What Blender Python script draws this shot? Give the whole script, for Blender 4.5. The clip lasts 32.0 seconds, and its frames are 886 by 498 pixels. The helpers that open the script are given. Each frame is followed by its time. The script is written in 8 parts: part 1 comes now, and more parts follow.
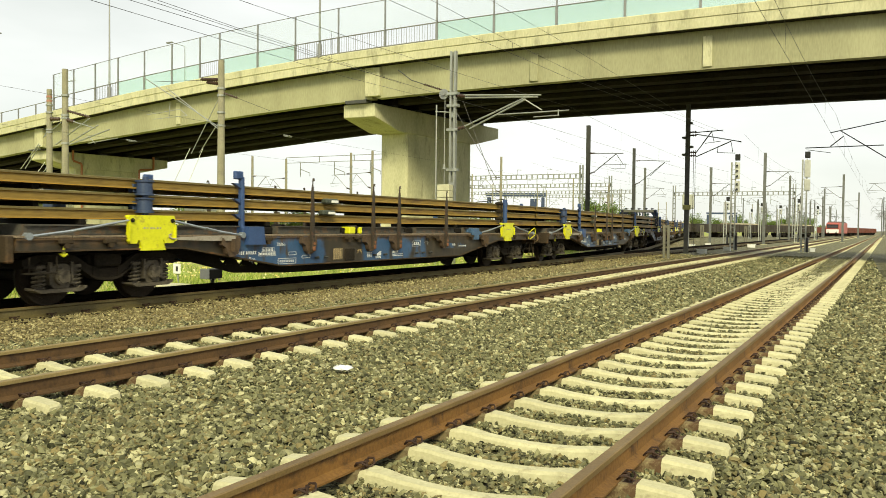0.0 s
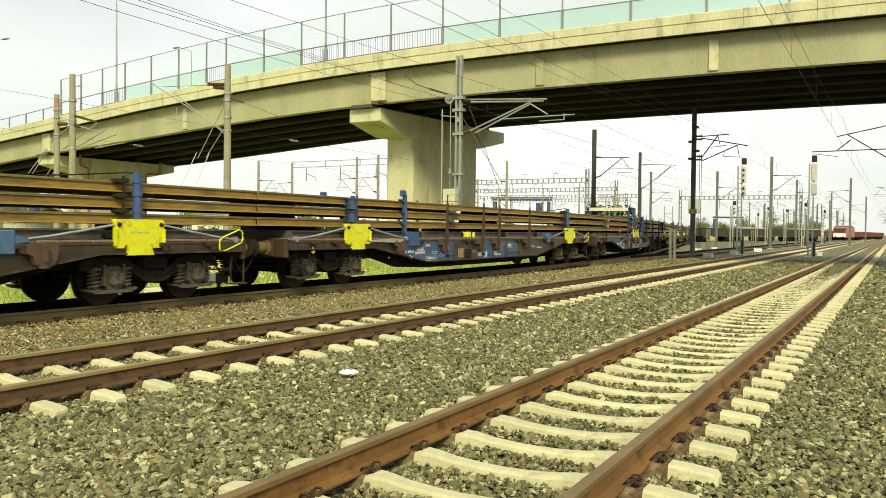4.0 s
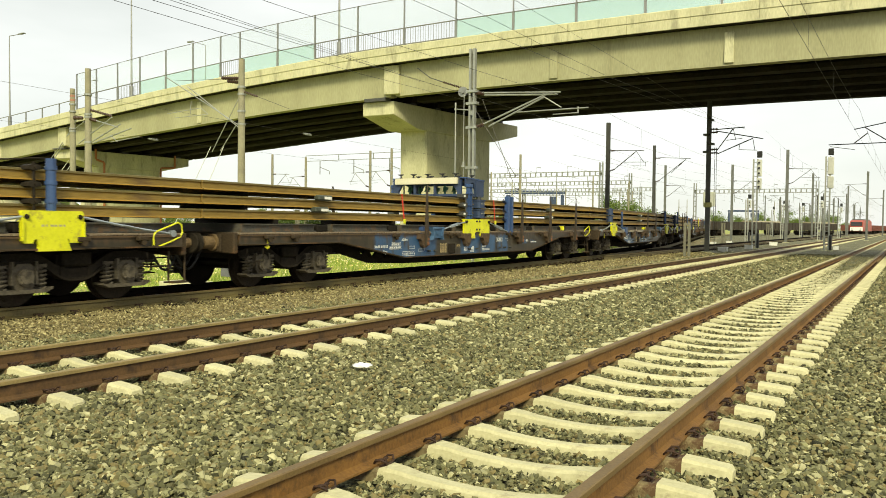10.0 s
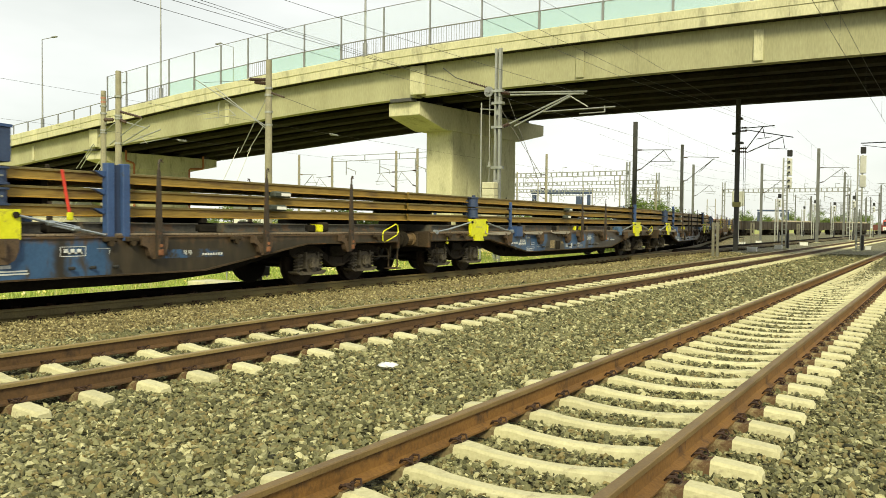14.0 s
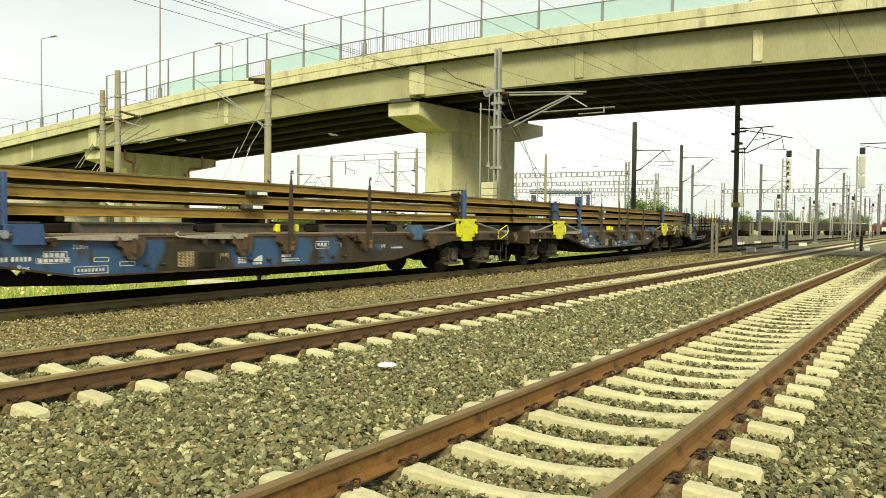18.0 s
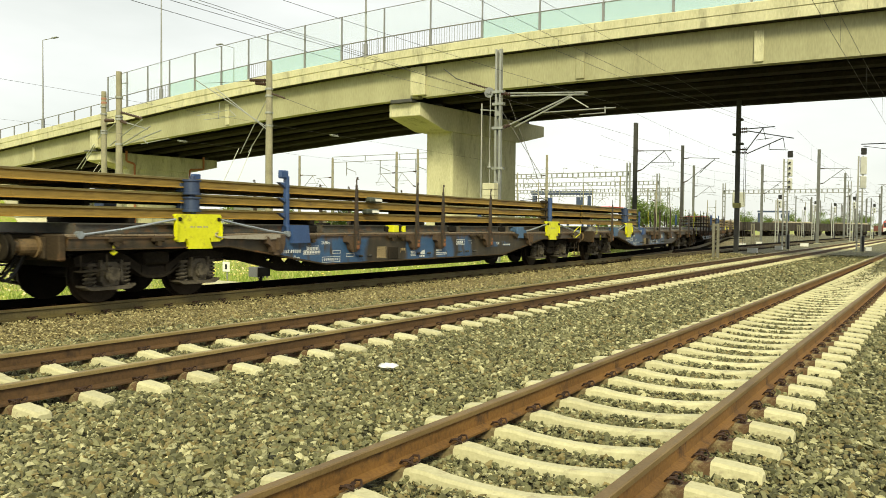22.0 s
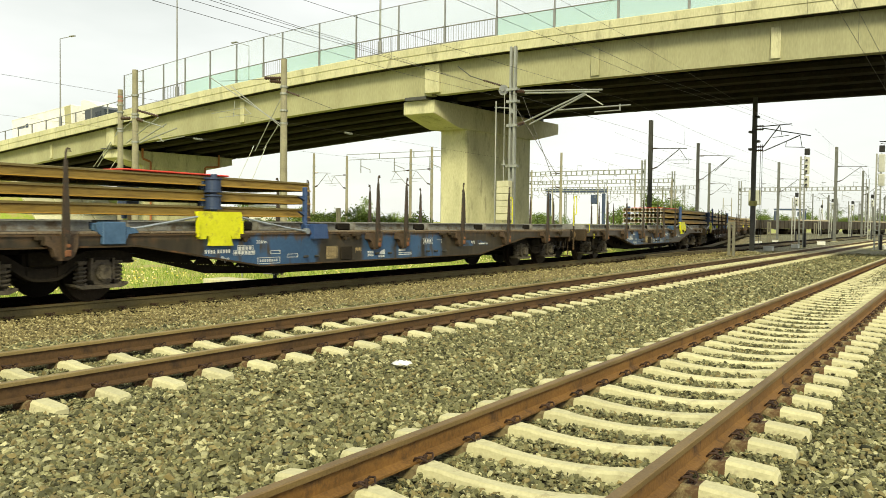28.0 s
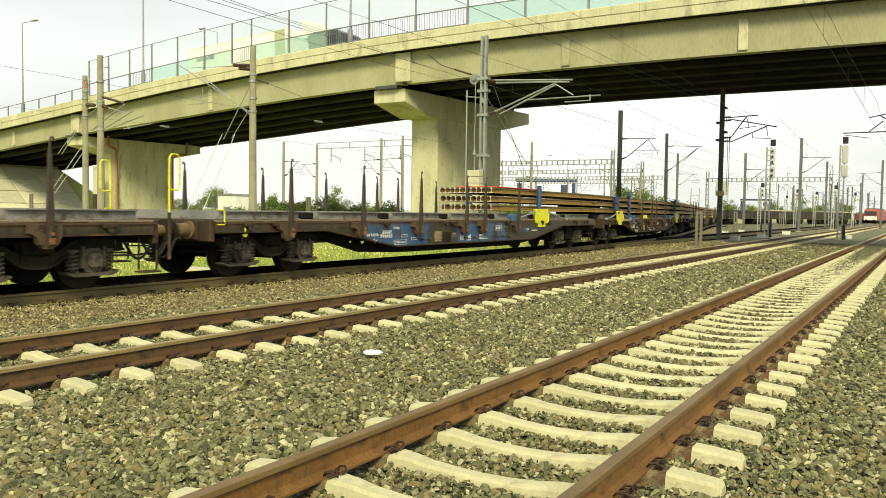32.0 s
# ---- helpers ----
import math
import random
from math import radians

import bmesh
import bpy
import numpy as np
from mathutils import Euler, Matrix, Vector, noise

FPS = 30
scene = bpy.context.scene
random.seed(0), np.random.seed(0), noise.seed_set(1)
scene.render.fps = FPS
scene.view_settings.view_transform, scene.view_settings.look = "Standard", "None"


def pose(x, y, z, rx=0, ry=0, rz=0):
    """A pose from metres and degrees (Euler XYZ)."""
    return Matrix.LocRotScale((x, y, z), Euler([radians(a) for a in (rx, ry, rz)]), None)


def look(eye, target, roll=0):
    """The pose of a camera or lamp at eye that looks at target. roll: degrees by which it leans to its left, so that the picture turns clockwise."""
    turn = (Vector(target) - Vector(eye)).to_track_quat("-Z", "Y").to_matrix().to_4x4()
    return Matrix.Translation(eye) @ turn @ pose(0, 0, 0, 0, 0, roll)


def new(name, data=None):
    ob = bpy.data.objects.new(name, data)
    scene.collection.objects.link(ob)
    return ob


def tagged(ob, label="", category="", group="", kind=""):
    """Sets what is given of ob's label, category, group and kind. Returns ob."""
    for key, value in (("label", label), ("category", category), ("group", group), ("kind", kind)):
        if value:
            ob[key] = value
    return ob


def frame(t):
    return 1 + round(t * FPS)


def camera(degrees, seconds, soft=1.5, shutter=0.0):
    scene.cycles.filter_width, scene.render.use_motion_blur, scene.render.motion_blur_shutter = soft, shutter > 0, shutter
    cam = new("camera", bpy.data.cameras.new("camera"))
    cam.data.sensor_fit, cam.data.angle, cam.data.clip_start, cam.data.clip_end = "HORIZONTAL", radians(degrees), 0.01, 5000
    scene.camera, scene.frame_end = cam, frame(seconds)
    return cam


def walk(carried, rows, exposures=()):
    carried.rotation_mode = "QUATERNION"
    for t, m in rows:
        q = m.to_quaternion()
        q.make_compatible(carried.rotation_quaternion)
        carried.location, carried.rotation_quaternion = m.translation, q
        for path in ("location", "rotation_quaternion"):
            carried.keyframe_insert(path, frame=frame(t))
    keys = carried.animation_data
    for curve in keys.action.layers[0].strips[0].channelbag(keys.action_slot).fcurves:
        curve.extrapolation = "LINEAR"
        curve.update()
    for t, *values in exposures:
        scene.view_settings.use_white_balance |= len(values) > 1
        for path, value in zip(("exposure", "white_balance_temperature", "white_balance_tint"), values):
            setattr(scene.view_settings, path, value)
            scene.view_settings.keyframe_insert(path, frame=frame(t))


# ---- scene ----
# The tracks run along +y, x is the offset across them, z = 0 is the top of the ballast.
CLIP = 32.0
EYE = (0.0, 0.0, 1.550)
cam = camera(57.82, CLIP, soft=0.6, shutter=0.25)
TURNS = [
    (0, 88.365, -0.630, 28.995),
    (0.5, 88.482, -0.620, 29.122),
    (1, 88.575, -0.587, 29.288),
    (1.5, 88.648, -0.622, 29.342),
    (2, 88.667, -0.595, 29.346),
    (2.5, 88.676, -0.580, 29.357),
    (3, 88.672, -0.597, 29.394),
    (3.5, 88.687, -0.605, 29.405),
    (5.5, 88.117, -0.651, 29.712),
    (6, 87.874, -0.635, 30.146),
    (6.5, 88.000, -0.643, 30.230),
    (7, 88.076, -0.602, 30.291),
    (7.5, 88.133, -0.601, 30.394),
    (8, 88.173, -0.592, 30.455),
    (8.5, 88.191, -0.582, 30.436),
    (9, 88.201, -0.593, 30.383),
    (9.5, 88.198, -0.619, 30.356),
    (10, 88.195, -0.616, 30.356),
    (10.5, 88.195, -0.598, 30.403),
    (11, 88.219, -0.552, 30.541),
    (11.5, 88.201, -0.558, 30.796),
    (12, 88.206, -0.534, 31.197),
    (12.5, 88.210, -0.550, 31.523),
    (13, 88.220, -0.531, 31.727),
    (13.5, 88.190, -0.560, 31.927),
    (14, 88.174, -0.572, 32.192),
    (14.5, 88.176, -0.546, 32.409),
    (16.5, 88.008, -0.653, 32.260),
    (17, 88.120, -0.642, 32.198),
    (17.5, 88.181, -0.631, 32.147),
    (18, 88.181, -0.647, 32.135),
    (18.5, 88.239, -0.629, 32.096),
    (19, 88.239, -0.630, 32.087),
    (19.5, 88.239, -0.632, 32.080),
    (20, 88.239, -0.632, 32.139),
    (20.5, 88.238, -0.632, 32.197),
    (21, 88.233, -0.604, 32.217),
    (21.5, 88.233, -0.604, 32.218),
    (22, 88.231, -0.600, 32.218),
    (22.5, 88.239, -0.628, 32.206),
    (23, 88.238, -0.632, 32.199),
    (23.5, 88.166, -0.611, 32.265),
    (24, 88.064, -0.664, 32.352),
    (24.5, 87.998, -0.685, 32.488),
    (25, 87.966, -0.683, 32.678),
    (25.5, 87.967, -0.676, 32.936),
    (27.5, 88.045, -0.683, 33.260),
    (28, 88.053, -0.674, 33.216),
    (28.5, 88.001, -0.693, 33.265),
    (29, 87.914, -0.693, 33.173),
    (29.5, 87.686, -0.746, 32.797),
    (30, 87.473, -0.751, 32.144),
    (30.5, 87.355, -0.743, 31.574),
    (31, 87.427, -0.735, 31.186),
    (31.5, 87.402, -0.796, 31.114),
    (32, 87.319, -0.798, 31.130),
]
walk(cam, [(t, pose(*EYE, rx, ry, rz)) for t, rx, ry, rz in TURNS],
     exposures=[(0.0, 0.38, 7550, -4), (CLIP, 0.38, 7550, -4)])

# ---- sky and sun: bright overcast ----
world = bpy.data.worlds.new("overcast_sky")
scene.world = world
world.use_nodes = True
wn, wl = world.node_tree.nodes, world.node_tree.links
wn.clear()
sky = wn.new("ShaderNodeTexSky")
sky.sky_type = "NISHITA"
sky.sun_disc = False
sky.sun_elevation, sky.sun_rotation = radians(36.5), radians(145.5)
cloud = wn.new("ShaderNodeTexNoise")
cloud.inputs["Scale"].default_value = 2.2
cloud.inputs["Detail"].default_value = 5.0
coord = wn.new("ShaderNodeTexCoord")
squash = wn.new("ShaderNodeMapping")
squash.inputs["Scale"].default_value = (1, 1, 3.5)
tone = wn.new("ShaderNodeValToRGB")
tone.color_ramp.elements[0].position, tone.color_ramp.elements[0].color = 0.3, (0.85, 0.87, 0.99, 1)
tone.color_ramp.elements[1].position, tone.color_ramp.elements[1].color = 0.6, (1.09, 1.085, 1.26, 1)
dim = wn.new("ShaderNodeMixRGB")
dim.blend_type = "MULTIPLY"
dim.inputs[0].default_value = 1.0
dim.inputs[2].default_value = (0.09, 0.09, 0.09, 1)
veil = wn.new("ShaderNodeMixRGB")
veil.inputs[0].default_value = 0.82
back = wn.new("ShaderNodeBackground")
back.inputs["Strength"].default_value = 0.84
out = wn.new("ShaderNodeOutputWorld")
wl.new(coord.outputs["Generated"], squash.inputs["Vector"])
wl.new(squash.outputs["Vector"], cloud.inputs["Vector"])
wl.new(cloud.outputs["Fac"], tone.inputs["Fac"])
wl.new(sky.outputs["Color"], dim.inputs[1])
wl.new(dim.outputs["Color"], veil.inputs[1])
wl.new(tone.outputs["Color"], veil.inputs[2])
wl.new(veil.outputs["Color"], back.inputs["Color"])
wl.new(back.outputs["Background"], out.inputs["Surface"])
sun_data = bpy.data.lights.new("sun", "SUN")
sun_data.energy, sun_data.angle, sun_data.color = 3.2, radians(16), (1.0, 0.92, 0.70)
sun = new("sun", sun_data)
sun.matrix_world = look((46, -62, 60), (0, 5, 0))


# ---- materials ----
def material(name, low, high, rough=0.7, metal=0.0, grain=30.0, coarse=1.5, bump=0.15, stain=None, stain_at=0.62,
             stain_scale=2.0, stretch=(1, 1, 1), vary=0.0, depth=0.01):
    """Two scales of colour variation, an optional stain colour, and a fine relief."""
    m = bpy.data.materials.new(name)
    m.use_nodes = True
    n, l = m.node_tree.nodes, m.node_tree.links
    b = n["Principled BSDF"]
    tc = n.new("ShaderNodeTexCoord")
    mp = n.new("ShaderNodeMapping")
    mp.inputs["Scale"].default_value = stretch
    l.new(tc.outputs["Object"], mp.inputs["Vector"])
    fine = n.new("ShaderNodeTexNoise")
    fine.inputs["Scale"].default_value = grain
    fine.inputs["Detail"].default_value = 4
    wide = n.new("ShaderNodeTexNoise")
    wide.inputs["Scale"].default_value = coarse
    wide.inputs["Detail"].default_value = 3
    for t in (fine, wide):
        l.new(mp.outputs["Vector"], t.inputs["Vector"])
    add = n.new("ShaderNodeMath")
    add.operation = "MULTIPLY_ADD"
    add.inputs[1].default_value = 0.45
    half = n.new("ShaderNodeMath")
    half.operation = "MULTIPLY"
    half.inputs[1].default_value = 0.55
    l.new(wide.outputs["Fac"], half.inputs[0])
    l.new(fine.outputs["Fac"], add.inputs[0])
    l.new(half.outputs[0], add.inputs[2])
    ramp = n.new("ShaderNodeValToRGB")
    ramp.color_ramp.elements[0].position, ramp.color_ramp.elements[0].color = 0.34, (*low, 1)
    ramp.color_ramp.elements[1].position, ramp.color_ramp.elements[1].color = 0.66, (*high, 1)
    l.new(add.outputs[0], ramp.inputs["Fac"])
    colour = ramp.outputs["Color"]
    if stain:
        spot = n.new("ShaderNodeTexNoise")
        spot.inputs["Scale"].default_value = stain_scale
        spot.inputs["Detail"].default_value = 6
        spot.inputs["Roughness"].default_value = 0.7
        l.new(mp.outputs["Vector"], spot.inputs["Vector"])
        cut = n.new("ShaderNodeValToRGB")
        cut.color_ramp.elements[0].position, cut.color_ramp.elements[1].position = stain_at - 0.06, stain_at + 0.06
        l.new(spot.outputs["Fac"], cut.inputs["Fac"])
        mix = n.new("ShaderNodeMixRGB")
        mix.inputs[2].default_value = (*stain, 1)
        l.new(cut.outputs["Color"], mix.inputs[0])
        l.new(colour, mix.inputs[1])
        colour = mix.outputs["Color"]
    if vary:
        info = n.new("ShaderNodeObjectInfo")
        hsv = n.new("ShaderNodeHueSaturation")
        rng = n.new("ShaderNodeMapRange")
        rng.inputs["To Min"].default_value, rng.inputs["To Max"].default_value = 1 - vary, 1 + vary
        l.new(info.outputs["Random"], rng.inputs["Value"])
        l.new(rng.outputs["Result"], hsv.inputs["Value"])
        l.new(colour, hsv.inputs["Color"])
        colour = hsv.outputs["Color"]
    l.new(colour, b.inputs["Base Color"])
    b.inputs["Roughness"].default_value = rough
    b.inputs["Metallic"].default_value = metal
    if bump:
        bp = n.new("ShaderNodeBump")
        bp.inputs["Strength"].default_value = bump
        bp.inputs["Distance"].default_value = depth
        l.new(fine.outputs["Fac"], bp.inputs["Height"])
        l.new(bp.outputs["Normal"], b.inputs["Normal"])
    return m


def gravel_material(name, tones, cell, bump):
    """Broken stone: cells of several tones with a strong relief."""
    m = bpy.data.materials.new(name)
    m.use_nodes = True
    n, l = m.node_tree.nodes, m.node_tree.links
    b = n["Principled BSDF"]
    tc = n.new("ShaderNodeTexCoord")
    vor = n.new("ShaderNodeTexVoronoi")
    vor.inputs["Scale"].default_value = cell
    l.new(tc.outputs["Object"], vor.inputs["Vector"])
    sep = n.new("ShaderNodeSeparateColor")
    l.new(vor.outputs["Color"], sep.inputs["Color"])
    ramp = n.new("ShaderNodeValToRGB")
    els = ramp.color_ramp.elements
    els[0].position, els[0].color = 0.0, (*tones[0], 1)
    els[1].position, els[1].color = 1.0, (*tones[-1], 1)
    for i, c in enumerate(tones[1:-1]):
        e = els.new((i + 1) / (len(tones) - 1))
        e.color = (*c, 1)
    l.new(sep.outputs["Red"], ramp.inputs["Fac"])
    wide = n.new("ShaderNodeTexNoise")
    wide.inputs["Scale"].default_value = 0.35
    wide.inputs["Detail"].default_value = 4
    l.new(tc.outputs["Object"], wide.inputs["Vector"])
    rng = n.new("ShaderNodeMapRange")
    rng.inputs["To Min"].default_value, rng.inputs["To Max"].default_value = 0.72, 1.28
    l.new(wide.outputs["Fac"], rng.inputs["Value"])
    mul = n.new("ShaderNodeHueSaturation")
    l.new(rng.outputs["Result"], mul.inputs["Value"])
    l.new(ramp.outputs["Color"], mul.inputs["Color"])
    l.new(mul.outputs["Color"], b.inputs["Base Color"])
    b.inputs["Roughness"].default_value = 0.9
    bp = n.new("ShaderNodeBump")
    bp.inputs["Strength"].default_value = bump
    bp.inputs["Distance"].default_value = 0.03
    bp.invert = True
    l.new(vor.outputs["Distance"], bp.inputs["Height"])
    l.new(bp.outputs["Normal"], b.inputs["Normal"])
    return m


def island_material(name, tones, rough=0.88):
    """One tone for each loose stone, leaf or blade."""
    m = bpy.data.materials.new(name)
    m.use_nodes = True
    n, l = m.node_tree.nodes, m.node_tree.links
    b = n["Principled BSDF"]
    geo = n.new("ShaderNodeNewGeometry")
    ramp = n.new("ShaderNodeValToRGB")
    els = ramp.color_ramp.elements
    els[0].position, els[0].color = 0.0, (*tones[0], 1)
    els[1].position, els[1].color = 1.0, (*tones[-1], 1)
    for i, c in enumerate(tones[1:-1]):
        e = els.new((i + 1) / (len(tones) - 1))
        e.color = (*c, 1)
    l.new(geo.outputs["Random Per Island"], ramp.inputs["Fac"])
    tc = n.new("ShaderNodeTexCoord")
    fine = n.new("ShaderNodeTexNoise")
    fine.inputs["Scale"].default_value = 60
    l.new(tc.outputs["Object"], fine.inputs["Vector"])
    rng = n.new("ShaderNodeMapRange")
    rng.inputs["To Min"].default_value, rng.inputs["To Max"].default_value = 0.7, 1.3
    l.new(fine.outputs["Fac"], rng.inputs["Value"])
    hsv = n.new("ShaderNodeHueSaturation")
    l.new(rng.outputs["Result"], hsv.inputs["Value"])
    l.new(ramp.outputs["Color"], hsv.inputs["Color"])
    l.new(hsv.outputs["Color"], b.inputs["Base Color"])
    b.inputs["Roughness"].default_value = rough
    return m


def plain(name, colour, rough=0.5, metal=0.0):
    return material(name, tuple(c * 0.85 for c in colour), tuple(min(1, c * 1.1) for c in colour), rough, metal, grain=12, bump=0.05)


CONCRETE = material("weathered_concrete", (0.27, 0.262, 0.155), (0.40, 0.39, 0.24), 0.85, grain=14, coarse=0.5, bump=0.2,
                    stain=(0.215, 0.20, 0.122), stain_at=0.66, stain_scale=1.1, stretch=(1, 1, 0.22))
PARAPET = material("pale_parapet_concrete", (0.40, 0.385, 0.24), (0.59, 0.57, 0.375), 0.85, grain=16, coarse=0.9, bump=0.2,
                   stain=(0.315, 0.30, 0.195), stain_at=0.6, stain_scale=1.6, stretch=(1, 1, 0.3))
# Girder concrete again, darkened to hold the shade below the bridge deck.
SOFFIT = material("shaded_soffit_concrete", (0.018, 0.016, 0.012), (0.04, 0.035, 0.026), 0.9, grain=10, coarse=0.6)
SLEEPER = material("sleeper_concrete", (0.41, 0.385, 0.23), (0.58, 0.55, 0.345), 0.9, grain=40, coarse=4, bump=0.25,
                   stain=(0.33, 0.29, 0.19), stain_at=0.64, stain_scale=6, vary=0.1)
RUSTY_SEAT = material("rust_stained_concrete", (0.13, 0.10, 0.05), (0.27, 0.215, 0.115), 0.9, grain=30, coarse=8, bump=0.25,
                   stain=(0.10, 0.055, 0.025), stain_at=0.5, stain_scale=9, vary=0.1)
# Timber blackened so that its colour carries the shade under the train.
OLD_SLEEPER = material("shade_dark_timber", (0.006, 0.005, 0.004), (0.02, 0.016, 0.011), 0.9, grain=25, coarse=3)
RUST = material("rail_rust", (0.105, 0.05, 0.0115), (0.225, 0.112, 0.028), 0.75, 0.1, grain=45, coarse=1.2, bump=0.25,
                stain=(0.06, 0.028, 0.01), stain_at=0.6, stain_scale=3)
BROWN_RAIL = material("dark_brown_rail_rust", (0.055, 0.029, 0.0105), (0.125, 0.066, 0.024), 0.75, 0.1, grain=45, coarse=1.2, bump=0.25,
                      stain=(0.04, 0.021, 0.009), stain_at=0.6, stain_scale=3)
BRIGHT_TOP = material("worn_rail_head", (0.20, 0.15, 0.065), (0.33, 0.25, 0.11), 0.45, 0.3, grain=60, coarse=2, bump=0.06)
RAIL_TOP = material("rolled_rail_head", (0.105, 0.065, 0.024), (0.195, 0.13, 0.05), 0.58, 0.12, grain=60, coarse=2, bump=0.06)
DARK_RAIL = material("greased_old_rail", (0.085, 0.067, 0.026), (0.17, 0.138, 0.058), 0.6, 0.3, grain=30, coarse=2)
# Shaded copy of the old rail, with the wagons' shadow in its colour.
SHADED_RAIL = material("shade_black_rail", (0.006, 0.005, 0.004), (0.018, 0.014, 0.010), 0.85, grain=30, coarse=2)
CLIP_STEEL = material("brown_clip_steel", (0.022, 0.012, 0.009), (0.07, 0.034, 0.02), 0.7, 0.3, grain=60)
# The near-black tones paint in the shade of gaps between loose stones.
BALLAST = gravel_material("grey_ballast", [(0.006, 0.006, 0.003), (0.085, 0.082, 0.042), (0.018, 0.017, 0.009), (0.21, 0.20, 0.105), (0.038, 0.036, 0.018)], 30, 1.0)
# Ballast under the train, its shade put into near-black tones.
SHADE_BED = gravel_material("shade_dark_ballast", [(0.003, 0.0025, 0.002), (0.012, 0.010, 0.007), (0.006, 0.005, 0.0035)], 28, 0.9)
FAR_BALLAST = gravel_material("olive_ballast", [(0.05, 0.047, 0.024), (0.165, 0.158, 0.082), (0.095, 0.09, 0.046), (0.25, 0.238, 0.128)], 30, 1.0)
BROWN_BALLAST = gravel_material("brown_ballast", [(0.062, 0.05, 0.024), (0.26, 0.216, 0.105), (0.135, 0.111, 0.053), (0.36, 0.31, 0.165)], 30, 1.0)
STONES = island_material("loose_ballast_stone", [(0.020, 0.020, 0.011), (0.158, 0.156, 0.080), (0.056, 0.057, 0.029), (0.251, 0.244, 0.126), (0.098, 0.097, 0.049), (0.465, 0.442, 0.256), (0.140, 0.138, 0.073), (0.219, 0.177, 0.080), (0.079, 0.079, 0.042)])
BROWN_STONES = island_material("dusty_brown_stone", [(0.078, 0.064, 0.031), (0.29, 0.247, 0.122), (0.155, 0.128, 0.062), (0.48, 0.425, 0.23), (0.225, 0.192, 0.095), (0.12, 0.103, 0.05), (0.235, 0.178, 0.085)])
GRASS = material("rough_grass_ground", (0.18, 0.25, 0.03), (0.36, 0.43, 0.08), 0.95, grain=8, coarse=0.25, bump=0.5,
                 stain=(0.33, 0.28, 0.11), stain_at=0.52, stain_scale=0.8)
BLADES = island_material("grass_blades", [(0.07, 0.13, 0.016), (0.24, 0.34, 0.05), (0.15, 0.24, 0.03), (0.38, 0.42, 0.09), (0.52, 0.49, 0.18)])
FLOWERS = island_material("pale_weed_flowers", [(0.7, 0.68, 0.5), (0.75, 0.6, 0.12)])
LEAVES = island_material("dull_green_leaves", [(0.07, 0.115, 0.022), (0.115, 0.17, 0.036), (0.165, 0.225, 0.05), (0.095, 0.145, 0.03)])
BARK = material("bark", (0.06, 0.045, 0.03), (0.13, 0.10, 0.07), 0.95, grain=20)


